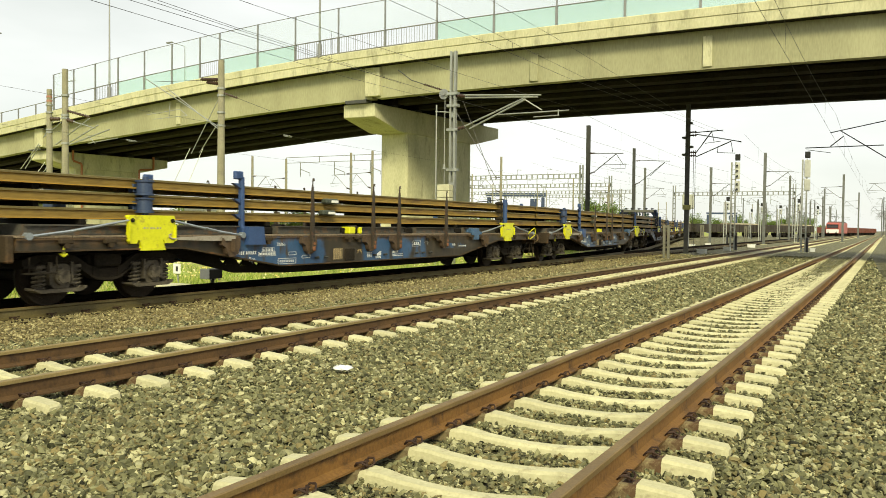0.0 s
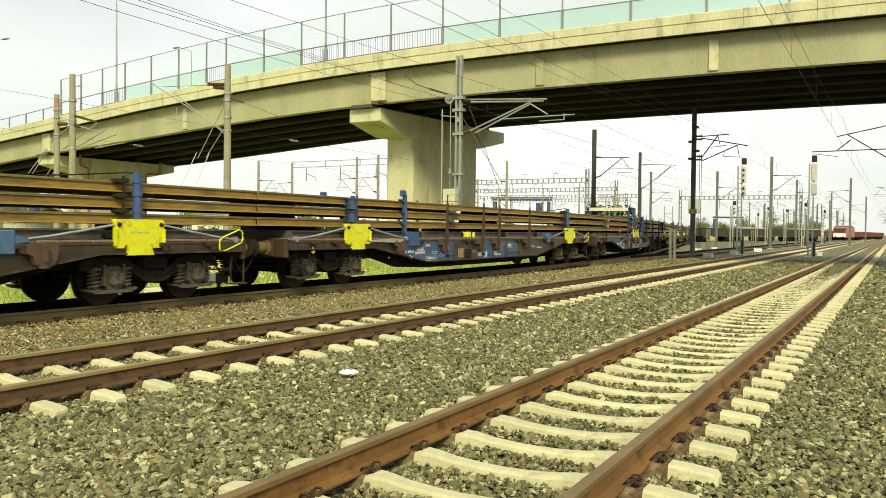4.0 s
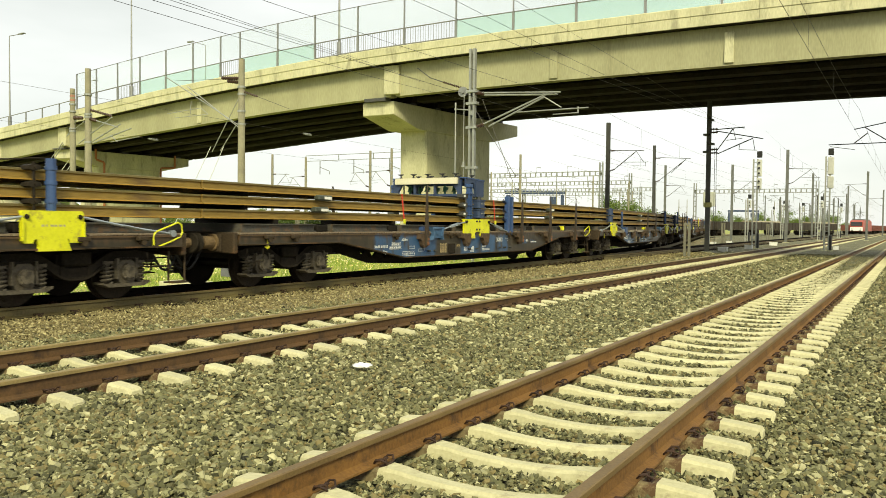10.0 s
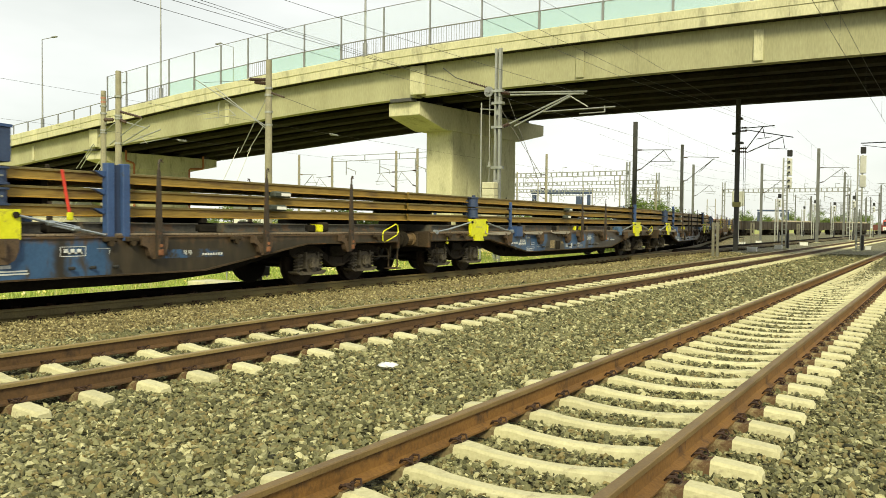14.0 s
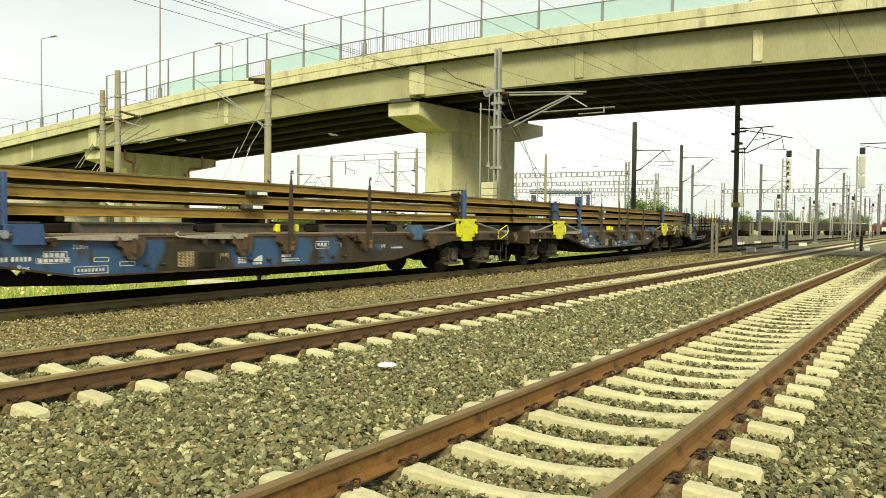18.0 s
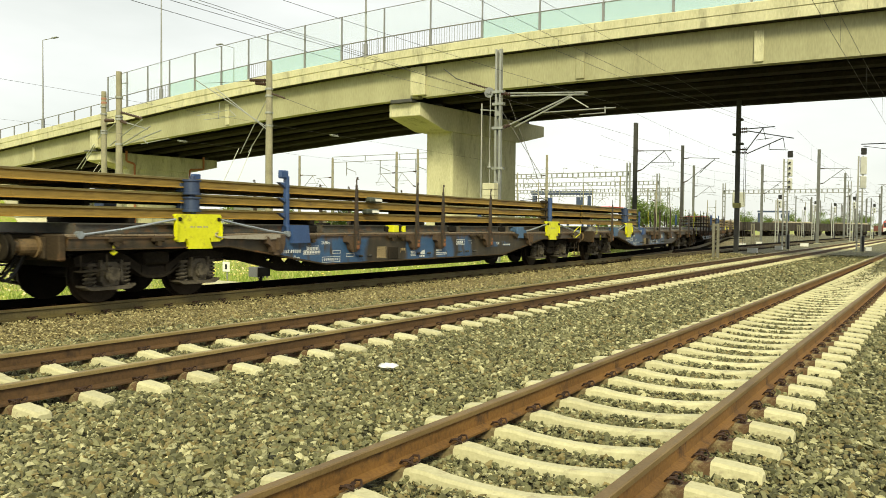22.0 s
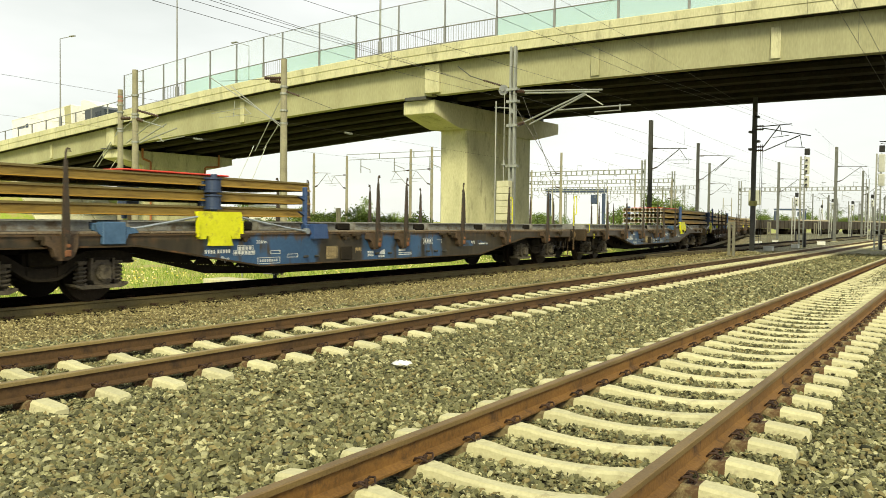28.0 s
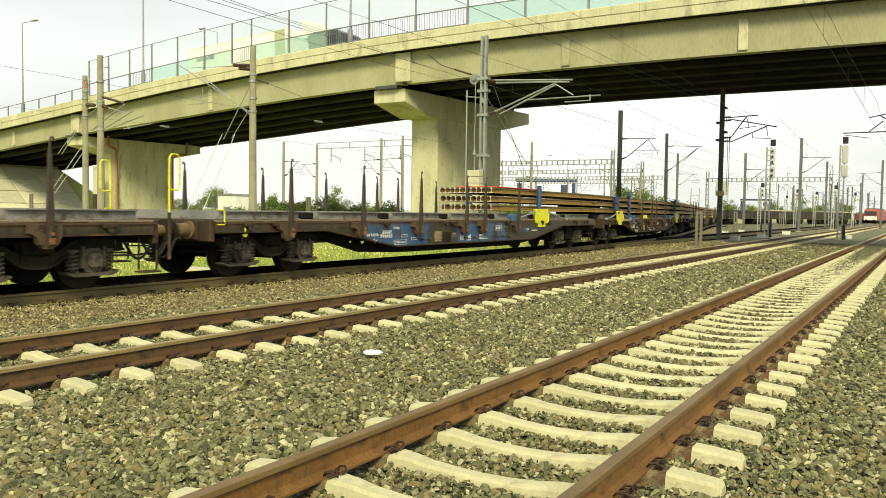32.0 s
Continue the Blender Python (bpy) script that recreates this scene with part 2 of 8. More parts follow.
def sill_material():
    """Blue wagon paint overpainted in brown, in upright patches that differ from wagon to wagon."""
    m = material("patched_blue_wagon_paint", (0.022, 0.06, 0.135), (0.04, 0.098, 0.205), 0.4, grain=25, coarse=1.0, bump=0.06)
    n, l = m.node_tree.nodes, m.node_tree.links
    b = n["Principled BSDF"]
    tc = n.new("ShaderNodeTexCoord")
    info = n.new("ShaderNodeObjectInfo")
    mp = n.new("ShaderNodeMapping")
    mp.inputs["Scale"].default_value = (0.0, 1.6, 1.9)
    l.new(tc.outputs["Object"], mp.inputs["Vector"])
    shift = n.new("ShaderNodeVectorMath")
    shift.operation = "ADD"
    far = n.new("ShaderNodeMath")
    far.operation = "MULTIPLY"
    far.inputs[1].default_value = 60.0
    l.new(info.outputs["Random"], far.inputs[0])
    l.new(mp.outputs["Vector"], shift.inputs[0])
    l.new(far.outputs[0], shift.inputs[1])
    wob = n.new("ShaderNodeTexNoise")
    wob.inputs["Scale"].default_value = 0.9
    wob.inputs["Detail"].default_value = 6.0
    l.new(shift.outputs["Vector"], wob.inputs["Vector"])
    sep = n.new("ShaderNodeSeparateXYZ")
    l.new(tc.outputs["Object"], sep.inputs["Vector"])
    place = n.new("ShaderNodeMath")
    place.operation = "MULTIPLY_ADD"
    place.inputs[1].default_value = 0.8
    l.new(wob.outputs["Fac"], place.inputs[0])
    l.new(sep.outputs["Y"], place.inputs[2])
    span = n.new("ShaderNodeMapRange")
    span.inputs["From Min"].default_value, span.inputs["From Max"].default_value = 0.40, 21.5
    l.new(place.outputs[0], span.inputs["Value"])
    cutp = n.new("ShaderNodeValToRGB")
    els = cutp.color_ramp.elements
    els[0].position, els[0].color = 0.0, (1, 1, 1, 1)
    els[1].position, els[1].color = 1.0, (1, 1, 1, 1)
    for lo, hi in ((4.9, 7.72), (9.33, 10.45), (10.66, 11.4), (11.7, 12.35)):
        for q, v in ((lo - 0.08, 1), (lo + 0.04, 0), (hi - 0.04, 0), (hi + 0.08, 1)):
            e = els.new(q / 21.1)
            e.color = (v, v, v, 1)
    l.new(span.outputs["Result"], cutp.inputs["Fac"])
    streak = n.new("ShaderNodeMapping")
    streak.inputs["Scale"].default_value = (1, 4.2, 1.5)
    l.new(tc.outputs["Object"], streak.inputs["Vector"])
    dirt = n.new("ShaderNodeTexNoise")
    dirt.inputs["Scale"].default_value = 1.3
    dirt.inputs["Detail"].default_value = 6
    l.new(streak.outputs["Vector"], dirt.inputs["Vector"])
    brown = n.new("ShaderNodeValToRGB")
    brown.color_ramp.elements[0].position, brown.color_ramp.elements[0].color = 0.3, (0.022, 0.0175, 0.0115, 1)
    brown.color_ramp.elements[1].position, brown.color_ramp.elements[1].color = 0.7, (0.048, 0.037, 0.022, 1)
    l.new(dirt.outputs["Fac"], brown.inputs["Fac"])
    mix = n.new("ShaderNodeMixRGB")
    l.new(cutp.outputs["Color"], mix.inputs[0])
    l.new(b.inputs["Base Color"].links[0].from_socket, mix.inputs[1])
    l.new(brown.outputs["Color"], mix.inputs[2])
    grime = n.new("ShaderNodeValToRGB")
    grime.color_ramp.elements[0].position, grime.color_ramp.elements[1].position = 0.56, 0.70
    l.new(dirt.outputs["Fac"], grime.inputs["Fac"])
    mix2 = n.new("ShaderNodeMixRGB")
    mix2.inputs[2].default_value = (0.05, 0.037, 0.023, 1)
    l.new(grime.outputs["Color"], mix2.inputs[0])
    l.new(mix.outputs["Color"], mix2.inputs[1])
    edge = n.new("ShaderNodeMath")
    edge.operation = "MULTIPLY_ADD"
    edge.inputs[1].default_value = 0.42
    l.new(dirt.outputs["Fac"], edge.inputs[0])
    l.new(sep.outputs["Z"], edge.inputs[2])
    rust = n.new("ShaderNodeMapRange")
    rust.inputs["From Min"].default_value, rust.inputs["From Max"].default_value = 1.16, 1.27
    l.new(edge.outputs[0], rust.inputs["Value"])
    mix3 = n.new("ShaderNodeMixRGB")
    mix3.inputs[2].default_value = (0.085, 0.05, 0.024, 1)
    l.new(rust.outputs["Result"], mix3.inputs[0])
    l.new(mix2.outputs["Color"], mix3.inputs[1])
    l.new(mix3.outputs["Color"], b.inputs["Base Color"])
    return m


BLUE = sill_material()
BLUE_CLEAN = material("blue_clamp_paint", (0.024, 0.052, 0.145), (0.04, 0.085, 0.21), 0.45, grain=30, coarse=3, bump=0.06,
                      stain=(0.05, 0.055, 0.075), stain_at=0.66, stain_scale=4)
NAVY = material("navy_gantry_paint", (0.019, 0.034, 0.082), (0.036, 0.06, 0.125), 0.5, grain=30, coarse=3, bump=0.06)
WAGON_BROWN = material("dusty_brown_steel", (0.028, 0.020, 0.012), (0.075, 0.052, 0.03), 0.8, 0.1, grain=30, coarse=1.2,
                       stain=(0.15, 0.075, 0.035), stain_at=0.62, stain_scale=1.5)
DECK = material("worn_deck_timber", (0.15, 0.115, 0.08), (0.29, 0.235, 0.17), 0.9, grain=20, coarse=1.5, stain=(0.10, 0.06, 0.04), stain_at=0.62)
BOGIE = material("bogie_grime", (0.0094, 0.0078, 0.0055), (0.0328, 0.0257, 0.0179), 0.85, 0.1, grain=30, coarse=2)
WHEEL = material("wheel_steel", (0.014, 0.011, 0.008), (0.04, 0.03, 0.022), 0.6, 0.4, grain=30)
# Near black, with the shade under deck and load put into the colour.
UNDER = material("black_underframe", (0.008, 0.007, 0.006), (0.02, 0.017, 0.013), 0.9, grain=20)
STAKE = material("dark_stake_steel", (0.032, 0.025, 0.019), (0.075, 0.057, 0.042), 0.7, 0.3, grain=40, stain=(0.14, 0.062, 0.03), stain_at=0.62, stain_scale=5)
SHOE = material("rusty_shoe", (0.13, 0.05, 0.024), (0.24, 0.10, 0.045), 0.85, grain=40, coarse=6, vary=0.2)
LOAD_RAIL = material("ochre_new_rail", (0.175, 0.113, 0.024), (0.33, 0.22, 0.055), 0.6, 0.25, grain=20, coarse=0.7, bump=0.12,
                     stretch=(1, 0.2, 1), stain=(0.12, 0.07, 0.03), stain_at=0.6, stain_scale=2)
LOAD_FOOT = material("orange_rail_foot", (0.36, 0.19, 0.03), (0.52, 0.30, 0.055), 0.6, 0.2, grain=20, coarse=0.8)
LOAD_HEAD = material("olive_rail_head", (0.11, 0.085, 0.03), (0.22, 0.175, 0.07), 0.5, 0.3, grain=25, coarse=0.8, bump=0.06)
LOAD_END = plain("pale_sawn_rail_end", (0.50, 0.46, 0.38), 0.5, 0.3)
YELLOW = material("lemon_yellow_paint", (0.56, 0.56, 0.018), (0.71, 0.71, 0.035), 0.42, grain=25, coarse=4, bump=0.04,
                  stain=(0.33, 0.28, 0.05), stain_at=0.62, stain_scale=6)
STEEL = material("galvanised_steel", (0.25, 0.26, 0.24), (0.38, 0.39, 0.365), 0.5, 0.5, grain=30, coarse=2)
POST_STEEL = material("grey_fence_steel", (0.20, 0.205, 0.20), (0.31, 0.315, 0.31), 0.5, 0.4, grain=30)
PALE_STEEL = material("pale_galvanised_pole", (0.2, 0.205, 0.205), (0.3, 0.305, 0.3), 0.45, 0.3, grain=30)
DARK_STEEL = material("dark_mast_steel", (0.04, 0.041, 0.038), (0.085, 0.085, 0.078), 0.6, 0.2, grain=30)
MAST_CONCRETE = material("old_mast_concrete", (0.20, 0.185, 0.13), (0.31, 0.29, 0.205), 0.9, grain=20, coarse=1.5, stain=(0.2, 0.18, 0.14), stain_at=0.62)
WIRE = plain("dark_wire", (0.06, 0.058, 0.055), 0.5, 0.5)
INSULATOR = plain("brown_insulator", (0.06, 0.035, 0.025), 0.25)
WHITE = material("white_paint", (0.68, 0.68, 0.64), (0.82, 0.82, 0.78), 0.55, grain=30)
MARKING = material("chalky_white_lettering", (0.42, 0.44, 0.45), (0.68, 0.69, 0.68), 0.7, grain=60, coarse=9, bump=0.0)
BLACK = plain("black_paint", (0.02, 0.02, 0.02), 0.5)
RED = plain("red_strap", (0.62, 0.05, 0.03), 0.6)
LOCO_RED = material("locomotive_red", (0.30, 0.05, 0.03), (0.42, 0.08, 0.045), 0.4, grain=10)
ORANGE_PIPE = plain("orange_brown_drain_pipe", (0.40, 0.15, 0.06), 0.55)
ASPHALT = material("road_asphalt", (0.04, 0.04, 0.04), (0.07, 0.07, 0.065), 0.9, grain=40)
CABLE = plain("steel_tie_rod", (0.36, 0.40, 0.44), 0.4, 0.6)
GREEN_MOTOR = plain("dark_green_motor", (0.02, 0.09, 0.055), 0.45)
LENS = plain("dark_signal_lens", (0.03, 0.03, 0.035), 0.15)
SACK = plain("white_litter", (0.75, 0.75, 0.74), 0.7)


def glass_material(name, tint, clear, veil=(0.86, 0.96, 0.94)):
    m = bpy.data.materials.new(name)
    m.use_nodes = True
    n, l = m.node_tree.nodes, m.node_tree.links
    b = n["Principled BSDF"]
    b.inputs["Base Color"].default_value = (*tint, 1)
    b.inputs["Roughness"].default_value = 0.12
    see = n.new("ShaderNodeBsdfTransparent")
    see.inputs["Color"].default_value = (*veil, 1)
    mix = n.new("ShaderNodeMixShader")
    mix.inputs[0].default_value = clear
    l.new(b.outputs["BSDF"], mix.inputs[1])
    l.new(see.outputs["BSDF"], mix.inputs[2])
    l.new(mix.outputs["Shader"], n["Material Output"].inputs["Surface"])
    return m


TEAL_GLASS = glass_material("teal_noise_barrier_glass", (0.42, 0.56, 0.50), 0.72, (0.86, 0.955, 0.925))
CLEAR_GLASS = glass_material("clear_barrier_glass", (0.6, 0.68, 0.66), 0.93, (0.975, 0.99, 0.985))
CAB_GLASS = glass_material("dark_cab_glass", (0.03, 0.04, 0.045), 0.25)


# ---- mesh helpers ----
def box(bm, x0, x1, y0, y1, z0, z1, bevel=0.0):
    c = [(x, y, z) for x in (x0, x1) for y in (y0, y1) for z in (z0, z1)]
    v = [bm.verts.new(p) for p in c]
    fs = [bm.faces.new([v[i] for i in q]) for q in ((0, 1, 3, 2), (4, 6, 7, 5), (0, 4, 5, 1), (2, 3, 7, 6), (0, 2, 6, 4), (1, 5, 7, 3))]
    if bevel:
        bmesh.ops.bevel(bm, geom=list({e for f in fs for e in f.edges}), offset=bevel, segments=1, affect="EDGES")
    return fs


def prism(bm, outline, axis, a, b):
    """An outline of (u, v) points swept along an axis from a to b. axis x: (y, z); y: (x, z); z: (x, y)."""
    def at(p, w):
        return {"x": (w, p[0], p[1]), "y": (p[0], w, p[1]), "z": (p[0], p[1], w)}[axis]
    n = len(outline)
    lo = [bm.verts.new(at(p, a)) for p in outline]
    hi = [bm.verts.new(at(p, b)) for p in outline]
    fs = [bm.faces.new((lo[i], lo[(i + 1) % n], hi[(i + 1) % n], hi[i])) for i in range(n)]
    fs.append(bm.faces.new(lo[::-1]))
    fs.append(bm.faces.new(hi))
    return fs


def tube(bm, points, radius, sides=6, radius2=None):
    """A round bar through points, tapering to radius2."""
    pts = [Vector(p) for p in points]
    rings = []
    for i, p in enumerate(pts):
        d = (pts[min(i + 1, len(pts) - 1)] - pts[max(i - 1, 0)]).normalized()
        a = d.orthogonal().normalized() if abs(d.z) > 0.9 else d.cross(Vector((0, 0, 1))).normalized()
        b = d.cross(a).normalized()
        r = radius if radius2 is None else radius + (radius2 - radius) * i / (len(pts) - 1)
        rings.append([bm.verts.new(p + (a * math.cos(2 * math.pi * k / sides) + b * math.sin(2 * math.pi * k / sides)) * r) for k in range(sides)])
    for q, w in zip(rings, rings[1:]):
        for k in range(sides):
            bm.faces.new((q[k], q[(k + 1) % sides], w[(k + 1) % sides], w[k]))
    bm.faces.new(rings[0][::-1])
    bm.faces.new(rings[-1])


def disc(bm, centre, axis, r, half, sides=20):
    c = Vector(centre)
    d = Vector({"x": (1, 0, 0), "y": (0, 1, 0), "z": (0, 0, 1)}[axis])
    tube(bm, [c - d * half, c + d * half], r, sides)


# matt or dusty surfaces, and those blackened to carry shade
for dull, shine in ((OLD_SLEEPER, 0.02), (SHADE_BED, 0.0), (SHADED_RAIL, 0.05), (BROWN_STONES, 0.2), (UNDER, 0.1), (BOGIE, 0.2), (WHEEL, 0.2), (WAGON_BROWN, 0.25), (DECK, 0.25), (STONES, 0.25), (BALLAST, 0.2), (SOFFIT, 0.15)):
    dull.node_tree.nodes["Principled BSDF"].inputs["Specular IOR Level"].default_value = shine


def mesh_of(name, bm, mat, smooth=False):
    bmesh.ops.recalc_face_normals(bm, faces=bm.faces[:])
    me = bpy.data.meshes.new(name)
    bm.to_mesh(me)
    bm.free()
    for m in mat if isinstance(mat, (list, tuple)) else [mat]:
        me.materials.append(m)
    if smooth:
        for p in me.polygons:
            p.use_smooth = True
    return me


def thing(name, label, category, group="", at=None, kind=""):
    ob = new(name)
    ob.empty_display_size = 0.2
    if at is not None:
        ob.matrix_world = at
    return tagged(ob, label, category, group, kind)


def part(name, bm, mat, parent, label="", smooth=False):
    ob = new(name, mesh_of(name, bm, mat, smooth))
    ob.parent = parent
    return tagged(ob, label) if label else ob


def solid(name, bm, mat, label, category, group="", kind="", at=None, smooth=False):
    ob = new(name, mesh_of(name, bm, mat, smooth))
    if at is not None:
        ob.matrix_world = at
    return tagged(ob, label, category, group, kind)


def share(name, me, parent, m=None):
    ob = new(name, me)
    ob.parent = parent
    if m is not None:
        ob.matrix_basis = m
    return ob


def lettering(name, text, size, mat, parent, at, label=""):
    """Flat letters in the built-in font, as a mesh."""
    cu = bpy.data.curves.new(name, "FONT")
    cu.body, cu.size, cu.extrude = text, size, 0.002
    tmp = bpy.data.objects.new(name, cu)
    me = bpy.data.meshes.new_from_object(tmp)
    bpy.data.objects.remove(tmp)
    me.materials.append(mat)
    ob = new(name, me)
    ob.parent = parent
    ob.matrix_basis = at
    return tagged(ob, label) if label else ob


def rail_outline(h, head=0.036, foot=0.075):
    right = [(foot, 0), (foot, 0.014), (0.012, 0.036), (0.010, h - 0.05), (head, h - 0.036), (head, h - 0.006), (head - 0.008, h)]
    return right + [(-x, z) for x, z in reversed(right)]


# ---- ground ----
NEAR_X, MID_X, TRAIN_X = -2.2085, -7.373, -12.46
TRAIN_Z = 0.22
SPACING = 0.5967
BACK_X = (-17.6, -22.7)
PHASE = (5.3666, 3.7353)


BEND_Y, BEND_R, BEND_END = 20.0, 215.0, 60.0


def course(u):
    """A point u metres along the train's track: offset across, place along, heading to the left. Straight, then a bend, then straight."""
    if u <= BEND_Y:
        return 0.0, u, 0.0
    a = min(u - BEND_Y, BEND_END - BEND_Y) / BEND_R
    rest = max(0.0, u - BEND_END)
    return -BEND_R * (1 - math.cos(a)) - rest * math.sin(a), BEND_Y + BEND_R * math.sin(a) + rest * math.cos(a), a


def drift(y):
    """The offset across of that track at a place along."""
    if y <= BEND_Y:
        return 0.0
    top = (BEND_END - BEND_Y) / BEND_R
    a = min(math.asin(min(1.0, (y - BEND_Y) / BEND_R)), top)
    return -BEND_R * (1 - math.cos(a)) - max(0.0, y - BEND_Y - BEND_R * math.sin(top)) * math.tan(top)


def ground_z(x):
    """Height of the ballast across the tracks: flat beds, and a bank up to the older track."""
    steps = [(-400, -0.25), (-17.2, -0.25), (-16.2, -0.2), (-14.5, 0.02), (-11.2, 0.02), (-10.6, 0.03), (-9.5, -0.05), (-9.0, -0.072), (400, -0.072)]
    for (xa, za), (xb, zb) in zip(steps, steps[1:]):
        if xa <= x <= xb:
            return za + (zb - za) * (x - xa) / (xb - xa)
    return -0.25 if x < 0 else -0.072


def bed_fill(x, y):
    """How far the ballast rises over the sleepers of the first track, farther along."""
    return min(1.0, max(0.0, (0.75 - abs(x - NEAR_X)) / 0.2)) * min(1.0, max(0.0, (y - 22.0) / 26.0)) * 0.078 + ((0.030 if x < -5 else 0.022) * min(1.0, max(0.0, (y - 8.0) / 8.0)) if min(abs(x - NEAR_X), abs(x - MID_X)) < 1.3 else 0.0)


def ground():
    xs = [-3000, -900, -300, -120, -60, -40, -34, -30] + [-28 + 0.9 * i for i in range(14)] + [-16 + 0.35 * i for i in range(20)] + [-9.1 + 0.5 * i for i in range(30)] + [8, 14, 30, 80, 300, 900, 3000]
    ys = [-3000, -600, -150, -50, -20, -10] + [-6 + 0.8 * i for i in range(80)] + [62, 70, 80, 95, 120, 160, 220, 320, 500, 900, 1600, 3000]
    verts, faces, kinds = [], [], []
    rng = random.Random(3)
    for y in ys:
        for x in xs:
            bumpy = 0.012 * noise.noise((x * 0.9, y * 0.9, 0)) if -60 < y < 80 and -30 < x < 10 else 0
            fill = bed_fill(x, y)
            high = max(ground_z(x - drift(y)), ground_z(x)) if x < -9 else ground_z(x)
            verts.append((x, y, high + bumpy * (0.3 if fill else 1) + fill))
    n = len(xs)
    for j in range(len(ys) - 1):
        for i in range(n - 1):
            faces.append((j * n + i, j * n + i + 1, (j + 1) * n + i + 1, (j + 1) * n + i))
            mid = (xs[i] + xs[i + 1]) / 2
            if mid < -9.5:
                mid -= drift(min((ys[j] + ys[j + 1]) / 2, 150))
                mid = min(mid, -9.4)
            bare = ys[j] > 24 + 22 * rng.random() or ys[j] < 0.3 or mid > 1.3
            # Kind 3 is the strip painted dark for the shade below the wagons.
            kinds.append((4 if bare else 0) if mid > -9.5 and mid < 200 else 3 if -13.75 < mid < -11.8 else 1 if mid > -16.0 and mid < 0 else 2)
    me = bpy.data.meshes.new("ground")
    me.from_pydata(verts, [], faces)
    for m in (BALLAST, BROWN_BALLAST, GRASS, SHADE_BED, FAR_BALLAST):
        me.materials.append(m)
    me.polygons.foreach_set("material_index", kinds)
    me.update()
    tagged(new("ground", me), "grey and brown railway ballast with rough grass beyond", "ground", kind="structure")


ground()


def loose_stones(name, label, mat, count, xs, ys, seed, power=1.15, small=0.012, big=0.024, level=-0.046):
    """Broken, angular stones: uneven blocks of four corners above and below."""
    rng = np.random.default_rng(seed)
    y = ys[0] + (ys[1] - ys[0]) * rng.random(count) ** power
    x = xs[0] + (xs[1] - xs[0]) * rng.random(count)
    far = np.hypot(x, y)
    keep = (x < 0.8 - 0.03 * y) & (x > -2.05 * y - 0.6) & (rng.random(count) < np.minimum(1.0, (11.0 / far) ** 1.6 + 0.05))
    for cx in (NEAR_X, MID_X):
        for side in (-0.7535, 0.7535):
            keep &= np.abs(x - cx - side) > 0.09
    bay = np.zeros(count, bool)
    for cx, phase in ((NEAR_X, PHASE[0]), (MID_X, PHASE[1])):
        inside = np.abs(x - cx) < 1.28
        keep &= ~(inside & (np.abs(((y - phase) / SPACING + 0.5) % 1 - 0.5) * SPACING < 0.083))
        bay |= np.abs(x - cx) < 1.3
    x, y, far, bay = x[keep], y[keep], far[keep], bay[keep]
    count = len(x)
    grow = np.where(bay, 0.82, 1 + np.clip(far - 8, 0, 40) / 30)
    size = (small + big * rng.random((count, 1, 1)) ** 2.4) * grow[:, None, None]
    ang = (np.arange(8) % 4) * 1.571 + rng.random((count, 8)) * 0.8
    rad = np.where(np.arange(8) < 4, 0.45 + 0.6 * rng.random((count, 8)), 0.8 + 0.5 * rng.random((count, 8)))
    shape = np.stack([np.cos(ang) * rad * 1.35, np.sin(ang) * rad * 0.85, np.where(np.arange(8) < 4, 1, -1) * (0.15 + 0.50 * rng.random((count, 8)))], axis=2) * size
    a, t, r = rng.random(count) * 2 * math.pi, rng.normal(0, 0.52, count), rng.normal(0, 0.44, count)
    ca, sa, ct, st, cr, sr = np.cos(a), np.sin(a), np.cos(t), np.sin(t), np.cos(r), np.sin(r)
    px, py, pz = shape[:, :, 0], shape[:, :, 1], shape[:, :, 2]
    py, pz = py * cr[:, None] - pz * sr[:, None], py * sr[:, None] + pz * cr[:, None]
    px, pz = px * ct[:, None] + pz * st[:, None], -px * st[:, None] + pz * ct[:, None]
    px, py = px * ca[:, None] - py * sa[:, None], px * sa[:, None] + py * ca[:, None]
    pts = np.stack([px + x[:, None], py + y[:, None], pz], axis=2)
    ground_line = np.array([ground_z(v) for v in np.linspace(xs[0], xs[1], 200)])
    base = np.interp(x, np.linspace(xs[0], xs[1], 200), ground_line) + 0.055
    base = base + np.clip((0.75 - np.abs(x - NEAR_X)) / 0.2, 0, 1) * np.clip((y - 22.0) / 26.0, 0, 1) * 0.06
    base = base + np.where(bay, np.where(x < -5, 0.030, 0.023), 0) * np.clip((y - 5.0) / 9.0, 0, 1)
    pts[:, :, 2] += (base + level + np.where(bay & (np.minimum(np.abs(x - NEAR_X), np.abs(x - MID_X)) < 0.7), 0.0, -0.004) + np.where(bay, 0.022, 0.038) * rng.random(count))[:, None]
    faces = [(0, 1, 2, 3), (7, 6, 5, 4), (0, 4, 5, 1), (1, 5, 6, 2), (2, 6, 7, 3), (3, 7, 4, 0)]
    loops = np.array([i for f in faces for i in f])
    starts = np.arange(0, 24, 4)
    idx = (loops[None] + (np.arange(count) * 8)[:, None]).reshape(-1)
    me = bpy.data.meshes.new(name)
    me.vertices.add(count * 8)
    me.vertices.foreach_set("co", pts.reshape(-1))
    me.loops.add(len(idx))
    me.loops.foreach_set("vertex_index", idx.astype(np.int32))
    me.polygons.add(count * 6)
    me.polygons.foreach_set("loop_start", (starts[None] + (np.arange(count) * 24)[:, None]).reshape(-1).astype(np.int32))
    me.update(calc_edges=True)
    me.validate()
    me.shade_flat()
    me.materials.append(mat)
